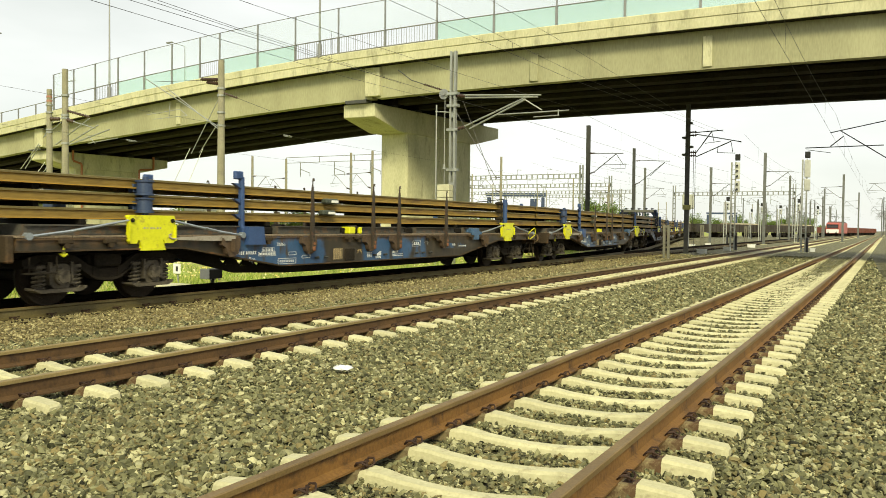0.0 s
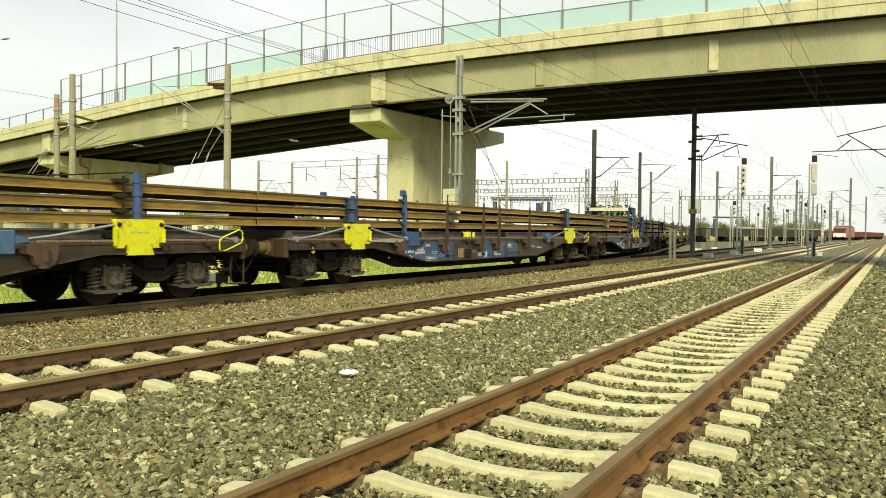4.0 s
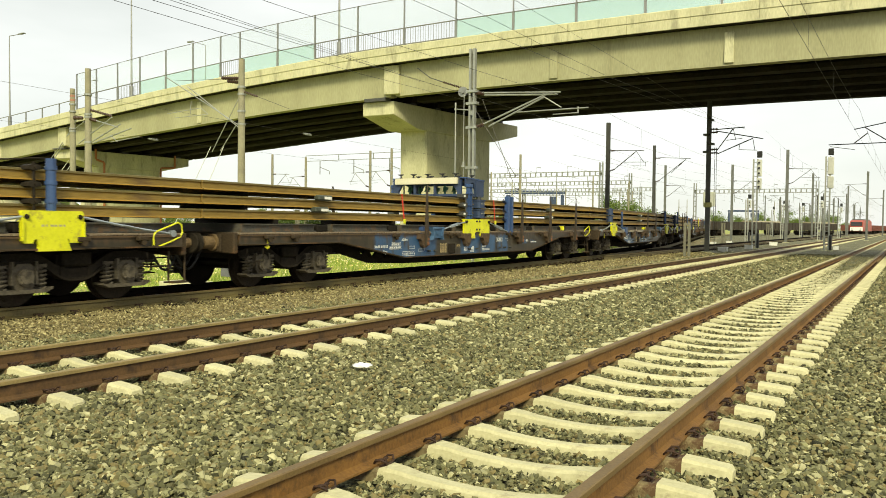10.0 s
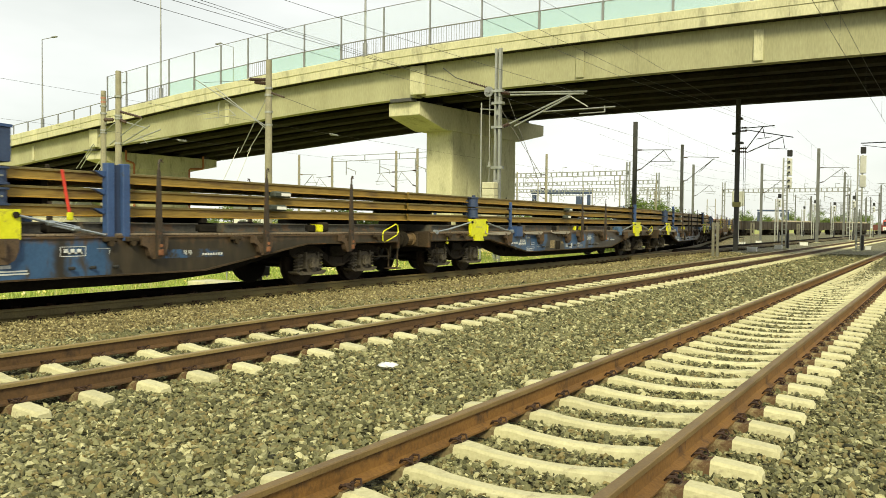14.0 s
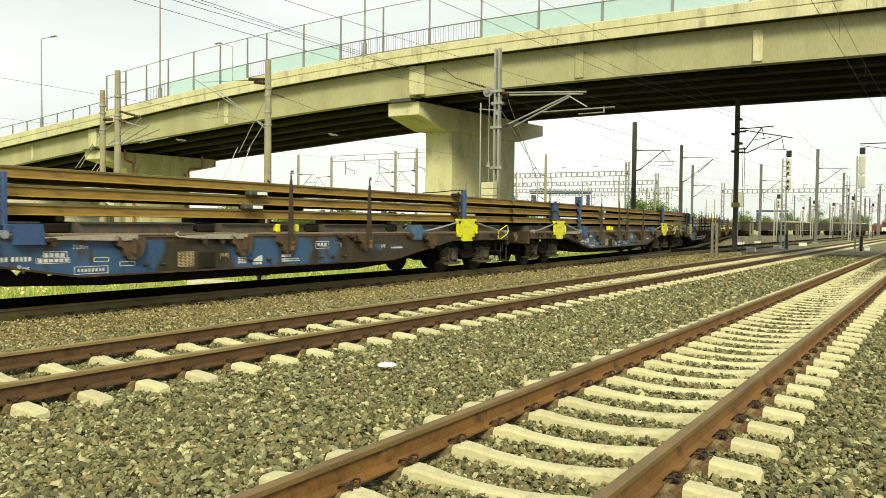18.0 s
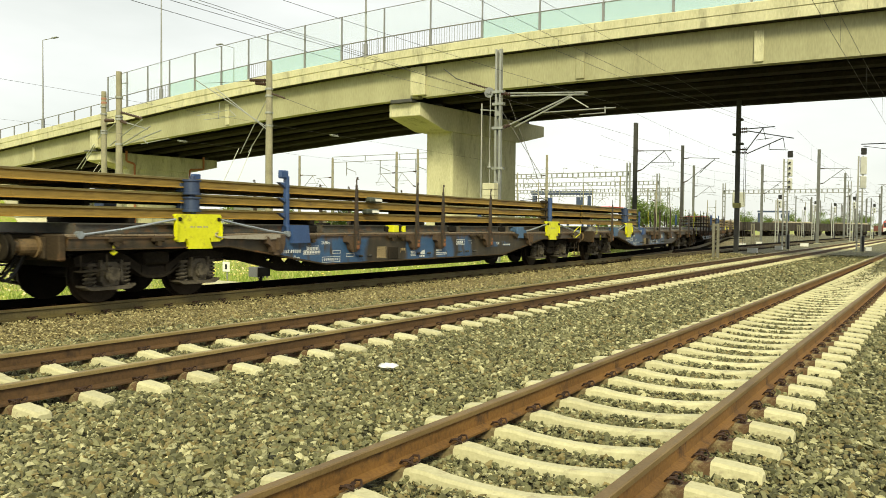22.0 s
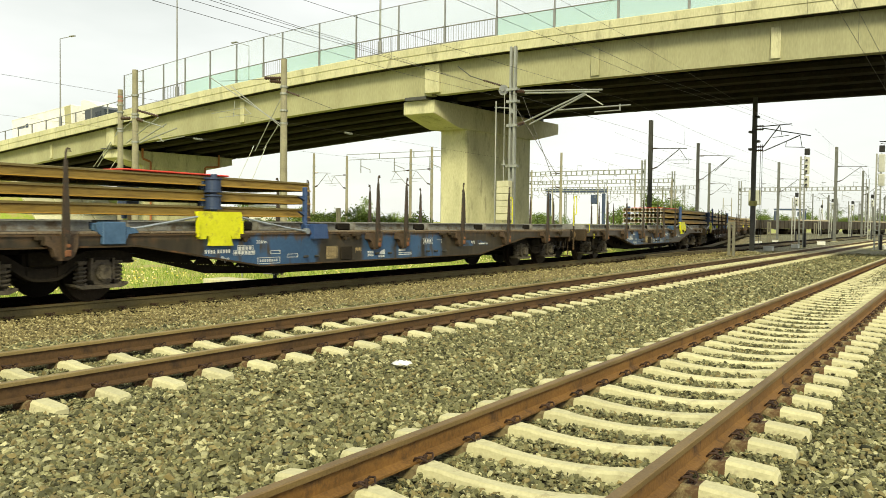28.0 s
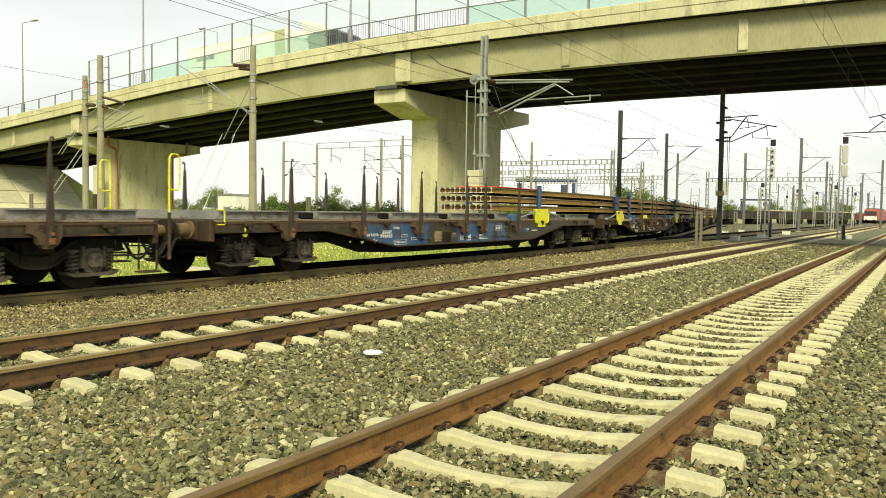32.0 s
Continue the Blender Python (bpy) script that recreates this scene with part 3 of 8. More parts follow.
    tagged(new(name, me), label, "gravel", kind="stuff")


def sleeper_mesh():
    """A concrete sleeper with raised rail seats, a dished middle and bevelled long edges."""
    bm = bmesh.new()
    half = [(1.275, -0.030, 0.06), (1.255, -0.004, 0.074), (1.10, 0.010, 0.08), (0.96, 0.020, 0.08), (0.93, 0.006, 0.084), (0.625, 0.006, 0.084), (0.59, 0.018, 0.08), (0.48, 0.011, 0.072), (0.36, -0.006, 0.064), (0.18, -0.018, 0.057)]
    stations = [(-x, z, w) for x, z, w in half] + [(0, -0.022, 0.056)] + list(reversed(half))
    rings = []
    for x, top, w in stations:
        rings.append([bm.verts.new(p) for p in ((x, -w - 0.03, -0.16), (x, -w, top - 0.02), (x, -w + 0.018, top), (x, w - 0.018, top), (x, w, top - 0.02), (x, w + 0.03, -0.16))])
    for a, b, sa, sb in zip(rings, rings[1:], stations, stations[1:]):
        seat = 0.61 < abs(sa[0] + sb[0]) / 2 < 0.95
        for k in range(5):
            bm.faces.new((a[k], a[k + 1], b[k + 1], b[k])).material_index = 1 if seat else 0
    bm.faces.new(rings[0])
    bm.faces.new(rings[-1][::-1])
    return mesh_of("sleeper", bm, [SLEEPER, RUSTY_SEAT])


def fasteners(bm, x, y, z):
    """A base plate shoulder, a spring clip of two coils and its bolt on each side of a rail foot."""
    for s in (-1, 1):
        box(bm, x + s * 0.09, x + s * 0.15, y - 0.035, y + 0.035, z - 0.012, z + 0.004)
        for e in (-1, 1):
            loop = [(0.135, 0.012, 0.010), (0.150, 0.040, 0.030), (0.125, 0.068, 0.052), (0.085, 0.070, 0.046), (0.062, 0.052, 0.020), (0.085, 0.032, 0.040), (0.12, 0.016, 0.046)]
            tube(bm, [(x + s * a, y + e * b, z + c) for a, b, c in loop], 0.0075, 4)
        disc(bm, (x + s * 0.115, y, z + 0.03), "z", 0.011, 0.022, 6)


def modern_track(name, x, phase, label, web=RUST, head=RAIL_TOP, slip=0.0, y0=-6.0, y1=330.0):
    track = thing(name, label, "railway track", kind="structure")
    for side in (-0.7535, 0.7535):
        bm = bmesh.new()
        fs = prism(bm, rail_outline(0.172), "y", y0, y1)
        for f in fs:
            if all(v.co.z > 0.13 for v in f.verts):
                f.material_index = 1
        ob = part("rail", bm, [web, head], track)
        ob.location = (x + side, 0, 0.008)
    me = sleeper_mesh()
    first = phase - SPACING * 19
    n = 0
    while first + n * SPACING < y1 - 2:
        y = first + n * SPACING
        if n < 189:
            share("sleeper", me, track, pose(x + slip + random.uniform(-0.01, 0.01), y, 0.008 + random.uniform(-0.004, 0.004), 0, 0, random.uniform(-0.5, 0.5)))
        n += 1
    bm = bmesh.new()
    for k in range(189, n):
        y = first + k * SPACING
        box(bm, x - 1.28, x + 1.28, y - 0.09, y + 0.09, -0.15, -0.004)
    tagged(part("far_sleepers", bm, SLEEPER, track), kind="stuff")
    bm = bmesh.new()
    for k in range(5, 79):
        for side in (-0.7535, 0.7535):
            fasteners(bm, x + side, first + k * SPACING, 0.014)
    tagged(part("rail_clips", bm, CLIP_STEEL, track), kind="stuff")
    return track


def straight(u):
    return 0.0, u, 0.0


def old_track(name, x, z, label, y0=-30.0, y1=300.0, first=-8.0, course=course):
    """A track that follows the course of the train, x across from it, or runs straight on."""
    track = thing(name, label, "railway track", kind="structure")
    us = [y0] + [u for u in range(20, 62, 2) if u > y0] + [y1]
    outline = rail_outline(0.172, 0.036)
    for side in (-0.7535, 0.7535):
        bm = bmesh.new()
        rings = []
        for u in us:
            dx, y, a = course(u)
            rings.append([bm.verts.new((x + dx + math.cos(a) * (side + p), y + math.sin(a) * (side + p), z - 0.172 + q)) for p, q in outline])
        k = len(outline)
        for p, q in zip(rings, rings[1:]):
            for n in range(k):
                f = bm.faces.new((p[n], p[(n + 1) % k], q[(n + 1) % k], q[n]))
                if all(v.co.z > z - 0.01 for v in f.verts):
                    f.material_index = 1
        bm.faces.new(rings[0][::-1])
        bm.faces.new(rings[-1])
        # The far rail is painted black as shaded, the near one keeps its tone.
        part("rail", bm, [DARK_RAIL if side > 0 else SHADED_RAIL, RAIL_TOP if side > 0 else SHADED_RAIL], track)
    bm = bmesh.new()
    box(bm, -1.28, 1.28, -0.12, 0.12, -0.13, 0.0, 0.015)
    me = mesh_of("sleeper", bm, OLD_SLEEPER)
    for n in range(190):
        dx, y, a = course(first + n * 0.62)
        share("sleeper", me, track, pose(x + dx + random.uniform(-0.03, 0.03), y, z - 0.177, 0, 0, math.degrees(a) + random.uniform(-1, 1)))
    bm = bmesh.new()
    for n in range(0, 90):
        dx, y, a = course(first + n * 0.62)
        for side in (-0.7535, 0.7535):
            fasteners(bm, x + dx + math.cos(a) * side, y + math.sin(a) * side, z - 0.170)
    tagged(part("rail_clips", bm, CLIP_STEEL, track), kind="stuff")
    return track


modern_track("track_1", NEAR_X, PHASE[0], "rusty rails on pale concrete sleepers in grey ballast", slip=-0.02)
modern_track("track_2", MID_X, PHASE[1], "brown rails on pale concrete sleepers beside the train", BROWN_RAIL, BRIGHT_TOP, -0.045)
old_track("track_3", TRAIN_X, TRAIN_Z, "greased near rail and shade-darkened far rail on a brown ballast bank under the train")
old_track("track_6", TRAIN_X + 0.02, TRAIN_Z - 0.006, "dark rails running straight on where the train's track turns away", 34, 300, 36.0, straight)
for i, bx in enumerate(BACK_X):
    old_track("track_%d" % (4 + i), bx, -0.02, "dark old rails in weeds behind the train", 58, 300, 58.0)
loose_stones("ballast_stones", "loose broken grey ballast stones between the sleepers and tracks", STONES, 365000, (-9.7, 0.9), (2.0, 52.0), 4, 1.75, 0.0105, 0.026)
loose_stones("bank_stones", "small brown stones on the bank of the older track", BROWN_STONES, 60000, (-11.6, -9.3), (4.0, 48.0), 9, 1.5, 0.008, 0.014, -0.052)


# ---- road bridge ----
BRIDGE_Y, BRIDGE_W = 38.0, 14.1


CREST = [(-57.0, 6.97), (-50.0, 7.43), (-44.0, 7.83), (-38.0, 8.24), (-32.0, 8.56), (-27.0, 8.75), (-21.0, 8.86), (-14.0, 8.90), (-8.0, 8.90), (0.0, 8.84)]


def soffit(x):
    """Height of the girders' underside along the bridge: a straight ramp, a crest, and a long fall."""
    if x <= -57.0:
        return 6.97 + 0.087 * (x + 57.0)
    if x >= 0.0:
        return 8.84 - 0.00085 * ((x + 8.0) ** 2 - 64.0)
    k = max(i for i, (a, _) in enumerate(CREST) if a <= x)
    (x0, z0), (x1, z1) = CREST[k], CREST[k + 1]
    before, after = (CREST[k - 1] if k else (-64.0, 6.36)), (CREST[k + 2] if k + 2 < len(CREST) else (8.0, 8.68))
    m0, m1 = (z1 - before[1]) / (x1 - before[0]), (after[1] - z0) / (after[0] - x0)
    u, w = (x - x0) / (x1 - x0), x1 - x0
    return (2 * u ** 3 - 3 * u * u + 1) * z0 + (u ** 3 - 2 * u * u + u) * w * m0 + (3 * u * u - 2 * u ** 3) * z1 + (u ** 3 - u * u) * w * m1


def level(x):
    """The line from which the deck, copings and barriers are set out; the girders grow shallower down the ramp."""
    return soffit(x) - 0.27 * min(1.0, max(0.0, (-45.0 - x) / 12.0))


def along(bm, outline, x0, x1, step=3.0):
    """An outline of (y, z above the soffit) swept along the bridge's curve."""
    n = max(1, round((x1 - x0) / step))
    rings = []
    for i in range(n + 1):
        x = x0 + (x1 - x0) * i / n
        rings.append([bm.verts.new((x, y, (soffit(x) if z < 0.5 else level(x)) + z)) for y, z in outline])
    k = len(outline)
    for a, b in zip(rings, rings[1:]):
        for i in range(k):
            bm.faces.new((a[i], a[(i + 1) % k], b[(i + 1) % k], b[i]))
    bm.faces.new(rings[0][::-1])
    bm.faces.new(rings[-1])


bridge = thing("road_bridge", "long concrete road bridge on broad piers with glass barriers", "bridge")
SPANS = [(-86.5, -56.0), (-55.7, -25.95), (-25.65, 4.0), (4.3, 34.0), (34.3, 64.0)]
FACE = BRIDGE_Y
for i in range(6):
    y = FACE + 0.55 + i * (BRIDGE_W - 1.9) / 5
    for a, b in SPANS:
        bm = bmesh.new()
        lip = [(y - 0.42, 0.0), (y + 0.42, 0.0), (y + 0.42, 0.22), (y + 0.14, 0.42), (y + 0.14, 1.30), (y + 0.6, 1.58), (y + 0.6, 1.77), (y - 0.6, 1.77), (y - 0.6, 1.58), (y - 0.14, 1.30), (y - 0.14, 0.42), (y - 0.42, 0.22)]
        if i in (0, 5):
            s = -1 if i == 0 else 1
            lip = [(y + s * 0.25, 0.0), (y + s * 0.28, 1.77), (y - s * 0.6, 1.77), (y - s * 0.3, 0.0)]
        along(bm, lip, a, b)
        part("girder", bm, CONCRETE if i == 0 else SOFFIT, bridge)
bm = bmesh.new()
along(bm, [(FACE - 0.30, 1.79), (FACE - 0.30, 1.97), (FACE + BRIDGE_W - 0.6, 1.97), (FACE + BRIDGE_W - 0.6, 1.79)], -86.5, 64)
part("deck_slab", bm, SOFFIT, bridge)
bm = bmesh.new()
along(bm, [(FACE + 1.6, 1.975), (FACE + 1.6, 2.05), (FACE + BRIDGE_W - 2.4, 2.05), (FACE + BRIDGE_W - 2.4, 1.975)], -140, 90, 4)
part("carriageway", bm, ASPHALT, bridge)
for y, s in ((FACE - 0.3, -1), (FACE + BRIDGE_W - 0.6, 1)):
    x = -86.5
    while x < 62:
        bm = bmesh.new()
        along(bm, [(y + s * 0.11, 1.75), (y + s * 0.11, 2.21), (y + s * 0.15, 2.235), (y + s * 0.15, 2.60), (y + s * 0.12, 2.64), (y - s * 0.42, 2.67), (y - s * 0.42, 1.98), (y, 1.98), (y, 1.75)], x, x + 2.97, 1.5)
        part("coping_block", bm, PARAPET, bridge)
        x += 2.98
# dowel plates on the face of the outer girder
for x, w in ((-25.8, 1.0), (-7.42, 0.42), (-41.4, 0.36), (-64.2, 0.34), (-55.85, 0.95), (-15.98, 0.45)):
    bm = bmesh.new()
    z0 = soffit(x)
    big = w > 0.5
    box(bm, x - w / 2, x + w / 2, FACE + (0.05 if big else 0.20), FACE + 0.35, z0 + 0.10, level(x) + (1.72 if big else 1.50), 0.02)
    part("girder_plate", bm, CONCRETE if x == -15.98 else PARAPET, bridge)

NEAR_END = FACE + 0.6
for px, half, tip, drop in ((-27.07, 1.095, 52.42, 1.0), (-56.6, 1.02, 49.2, 0.88), (4.2, 1.095, 52.42, 1.0), (34.2, 1.095, 52.42, 1.0)):
    top = soffit(px) - 0.16 if px > -40 else soffit(px) - 0.06
    SKEW = 0.1
    bm = bmesh.new()
    prism(bm, [(NEAR_END, top), (NEAR_END, top - 0.76 * drop), (NEAR_END + 2.35, top - 1.40 * drop), (tip - 3.16 * drop, top - 1.42 * drop), (tip, top - 0.74 * drop), (tip, top - 0.02)], "x", px - half, px + half)
    bmesh.ops.bevel(bm, geom=bm.edges[:], offset=0.025, segments=1, affect="EDGES")
    for v in bm.verts:
        v.co.x += SKEW * (v.co.y - NEAR_END)
    part("pier_cap", bm, PARAPET, bridge)
    bm = bmesh.new()
    a, b = (41.87, 49.08) if px > -40 else (40.85, 46.5)
    hw = half - 0.14
    prism(bm, [(px - hw, a + 0.1), (px - hw + 0.1, a), (px + hw - 0.1, a), (px + hw, a + 0.1), (px + hw, b - 0.1), (px + hw - 0.1, b), (px - hw + 0.1, b), (px - hw, b - 0.1)], "z", -0.6, top - 1.38 * drop)
    for v in bm.verts:
        v.co.x += SKEW * (v.co.y - NEAR_END)
    part("pier_shaft", bm, PARAPET, bridge)
    for i in range(6):
        y = FACE + 0.55 + i * (BRIDGE_W - 1.9) / 5
        if y < tip - 0.4:
            bm = bmesh.new()
            bx = px + SKEW * (y - NEAR_END)
            box(bm, bx - 0.75, bx + 0.75, y - 0.3, y + 0.3, top, soffit(bx) + 0.02)
            part("bearing", bm, DARK_STEEL, bridge)

# barrier on the near side: posts, lower and upper panes, railings at the gaps
post_bm = bmesh.new()
box(post_bm, -0.05, 0.05, -0.06, 0.06, 0.0, 1.04)
box(post_bm, -0.028, 0.028, -0.05, 0.05, 1.04, 2.72)
TALL_POST = mesh_of("barrier_post", post_bm, POST_STEEL)
post_bm = bmesh.new()
box(post_bm, -0.035, 0.035, -0.04, 0.04, 0.0, 0.90)
LOW_POST = mesh_of("rail_post", post_bm, POST_STEEL)


def pane(x0, x1, z0, z1, y, mat, name):
    bm = bmesh.new()
    v = [bm.verts.new((x, y + d, level(x) + z)) for d in (-0.01, 0.01) for x, z in ((x0, z0), (x1, z0), (x1, z1), (x0, z1))]
    for q in ((0, 1, 2, 3), (7, 6, 5, 4), (0, 4, 5, 1), (1, 5, 6, 2), (2, 6, 7, 3), (3, 7, 4, 0)):
        bm.faces.new([v[i] for i in q])
    ob = part(name, bm, mat, bridge)
    ob.visible_shadow = False
    return ob


bar_bm = bmesh.new()
tube(bar_bm, [(0, 0, 0), (0, 0, 0.88)], 0.012, 4)
BAR = mesh_of("railing_bar", bar_bm, POST_STEEL)


def railing(x0, x1, y, z0, z1, bars=True):
    bm = bmesh.new()
    for z in (z0 + 0.08, z1):
        tube(bm, [(x0, y, level(x0) + z), (x1, y, level(x1) + z)], 0.035, 6)
    if bars:
        n = int((x1 - x0) / 0.16)
        for i in range(n):
            x = x0 + (x1 - x0) * (i + 0.5) / n
            share("railing_bar", BAR, bridge, pose(x, y, level(x) + z0 + 0.08))
    part("railing", bm, POST_STEEL, bridge)


FENCE_Y = FACE - 0.12
POSTS = [-53.8, -51.54, -49.2, -46.83, -44.2, -41.58, -39.04, -37.32, -34.16, -31.21, -28.04, -24.83, -21.5, -18.1, -14.66, -11.2, -7.7, -4.2, -0.7, 2.8, 6.3, 9.8, 13.3, 16.8, 20.3]
for x, nxt in zip(POSTS, POSTS[1:]):
    share("barrier_post", TALL_POST, bridge, pose(x, FENCE_Y, level(x) + 2.63))
    barred = -49.3 < x < -47 or -39.1 < x < -37.4 or -31.3 < x < -21.6
    if x < -49.3:
        railing(x, nxt, FENCE_Y, 2.68, 3.66, False)
    elif barred:
        railing(x, nxt, FENCE_Y, 2.68, 3.66)
    else:
        pane(x + 0.07, nxt - 0.07, 2.68, 3.63, FENCE_Y, TEAL_GLASS, "lower_pane")
        bm = bmesh.new()
        tube(bm, [(x, FENCE_Y, level(x) + 3.66), (nxt, FENCE_Y, level(nxt) + 3.66)], 0.03, 6)
        part("hand_rail", bm, POST_STEEL, bridge)
    pane(x + 0.07, nxt - 0.07, 3.72, 5.30, FENCE_Y, CLEAR_GLASS, "upper_pane")
    bm = bmesh.new()
    tube(bm, [(x, FENCE_Y, level(x) + 5.34), (nxt, FENCE_Y, level(nxt) + 5.34)], 0.022, 4)
    part("barrier_rail", bm, POST_STEEL, bridge)
x = -53.8
while x > -92:
    nxt = x - 2.1
    share("rail_post", LOW_POST, bridge, pose(nxt, FENCE_Y, level(nxt) + 2.6))
    bm = bmesh.new()
    tube(bm, [(nxt, FENCE_Y, level(nxt) + 3.50), (x, FENCE_Y, level(x) + 3.50)], 0.03, 6)
    part("hand_rail", bm, POST_STEEL, bridge)
    x = nxt
x = -86.0
while x < 40:
    share("rail_post", LOW_POST, bridge, pose(x, FACE + BRIDGE_W - 0.75, level(x) + 2.6))
    railing(x, x + 3.0, FACE + BRIDGE_W - 0.75, 2.72, 3.50, False)
    x += 3.0

# drain pipes down the end pier
SIDE = -56.6 + 1.02
for y0, y1, z0, z1 in ((40.55, 41.25, 6.28, 6.12), (47.7, 46.42, 6.05, 5.98)):
    a, b = SIDE + 0.1 * (y0 - NEAR_END) + 0.12, SIDE + 0.1 * (y1 - NEAR_END) + (0.12 if z1 > 6 else 0.0)
    bm = bmesh.new()
    tube(bm, [(a, y0, 7.1), (a, y0, z0 + 0.06), (a, y0 + (y1 - y0) * 0.08, z0), (b, y1 - (y1 - y0) * 0.08, z1), (b, y1, z1 - 0.08), (b, y1, -0.3)], 0.085, 8)
    part("drain_pipe", bm, ORANGE_PIPE, bridge)

# abutment with a paved slope
SLOPE_X, TOP_X = -64.8, -71.4
TOP_Z = 5.25
bm = bmesh.new()
prism(bm, [(-160, -0.5), (SLOPE_X, -0.5), (TOP_X, TOP_Z), (TOP_X - 1, TOP_Z), (-86.6, soffit(-86.6) - 0.02), (-86.6, soffit(-86.6) + 1.9), (-160, soffit(-160) + 1.9)], "y", FACE + 0.4, FACE + 8.8)
slope = solid("abutment_slope", bm, CONCRETE, "concrete bridge abutment behind a paved slope", "abutment", kind="structure")
bm = bmesh.new()
box(bm, -0.79, 0.79, -1.34, 1.34, -0.07, 0.07, 0.03)
slab_me = mesh_of("paving_slab", bm, material("pale_slope_slab", (0.50, 0.485, 0.34), (0.68, 0.66, 0.48), 0.85, grain=14, coarse=1.2, bump=0.2, stain=(0.30, 0.29, 0.20), stain_at=0.62, stain_scale=1.2, vary=0.15))
lean = math.degrees(math.atan2(TOP_Z + 0.5, SLOPE_X - TOP_X))
run = math.hypot(TOP_Z + 0.5, SLOPE_X - TOP_X)
rows = int(run / 1.66)
for a in range(rows):
    for b in range(3):
        f = (a + 0.5) * 1.66 / run
        share("paving_slab", slab_me, slope, pose(SLOPE_X + (TOP_X - SLOPE_X) * f, FACE + 1.8 + b * 2.78, -0.5 + (TOP_Z + 0.5) * f + 0.04, 0, lean, 0))
bm = bmesh.new()
for s in (-1, 1):
    y = FACE + 0.4 if s < 0 else FACE + 8.8
    vs = [bm.verts.new(p) for p in ((SLOPE_X, y, -0.5), (TOP_X, y, TOP_Z - 0.1), (-160, y, soffit(-160) + 1.9), (-160, y + s * 9, -0.5), (TOP_X, y + s * 10, -0.5))]
    bm.faces.new((vs[0], vs[1], vs[4]))
    bm.faces.new((vs[1], vs[2], vs[3], vs[4]))
solid("embankment", bm, GRASS, "grassy embankment under the bridge ramp", "embankment", kind="structure")


# ---- the train ----
WAGON = 20.6
PITCH = 21.1
STARTS = [6.74 + PITCH * k for k in range(-2, 13)]
PIVOTS = (2.25, 18.34)


def gone(t):
    """Metres run at time t: the train gathers a little speed."""
    return 3.80 * t + 0.0018 * t * t


def wagon_pose(start):
    """Where a wagon stands whose end is start metres along the track, its two bogies on the rails."""
    (x0, y0, _), (x1, y1, _) = course(start + PIVOTS[0]), course(start + PIVOTS[1])
    a = math.atan2(x0 - x1, y1 - y0)
    return pose(TRAIN_X + x0 + math.sin(a) * PIVOTS[0], y0 - math.cos(a) * PIVOTS[0], TRAIN_Z, 0, 0, math.degrees(a))


# heights below are above the rail
DECK_Z = 1.12
BRACKET = material("rusty_bracket_steel", (0.05, 0.034, 0.021), (0.125, 0.078, 0.045), 0.75, 0.1, grain=35, coarse=4, stain=(0.05, 0.036, 0.027), stain_at=0.58, stain_scale=5)
HALF = 1.38


def sill_outline(deep=0.48, end=0.90, top=1.08):
    L = WAGON
    return [(0.42, top), (0.42, end), (3.6, end), (6.25, deep), (14.3, deep), (16.95, end), (L - 0.42, end), (L - 0.42, top)]


def spring(bm, x, y, z0, z1, r, turns=5):
    pts = []
    for k in range(turns * 8 + 1):
        a = 2 * math.pi * k / 8
        pts.append((x + r * math.cos(a), y + r * math.sin(a), z0 + (z1 - z0) * k / (turns * 8)))
    tube(bm, pts, 0.021, 5)


WHEEL_BM = bmesh.new()
for sx in (-0.75, 0.75):
    s = 1 if sx > 0 else -1
    disc(WHEEL_BM, (sx - s * 0.01, 0, 0), "x", 0.46, 0.055, 28)
    disc(WHEEL_BM, (sx - s * 0.07, 0, 0), "x", 0.49, 0.015, 28)
    disc(WHEEL_BM, (sx + s * 0.05, 0, 0), "x", 0.455, 0.006, 28)
    disc(WHEEL_BM, (sx + s * 0.06, 0, 0), "x", 0.36, 0.012, 24)
    disc(WHEEL_BM, (sx + s * 0.07, 0, 0), "x", 0.16, 0.05, 16)
    for k in range(4):
        ang = k * math.pi / 2
        disc(WHEEL_BM, (sx + s * 0.076, 0.26 * math.cos(ang), 0.26 * math.sin(ang)), "x", 0.028, 0.008, 6)
disc(WHEEL_BM, (0, 0, 0), "x", 0.085, 1.05, 12)
WHEELSET_ME = mesh_of("wheelset", WHEEL_BM, WHEEL)


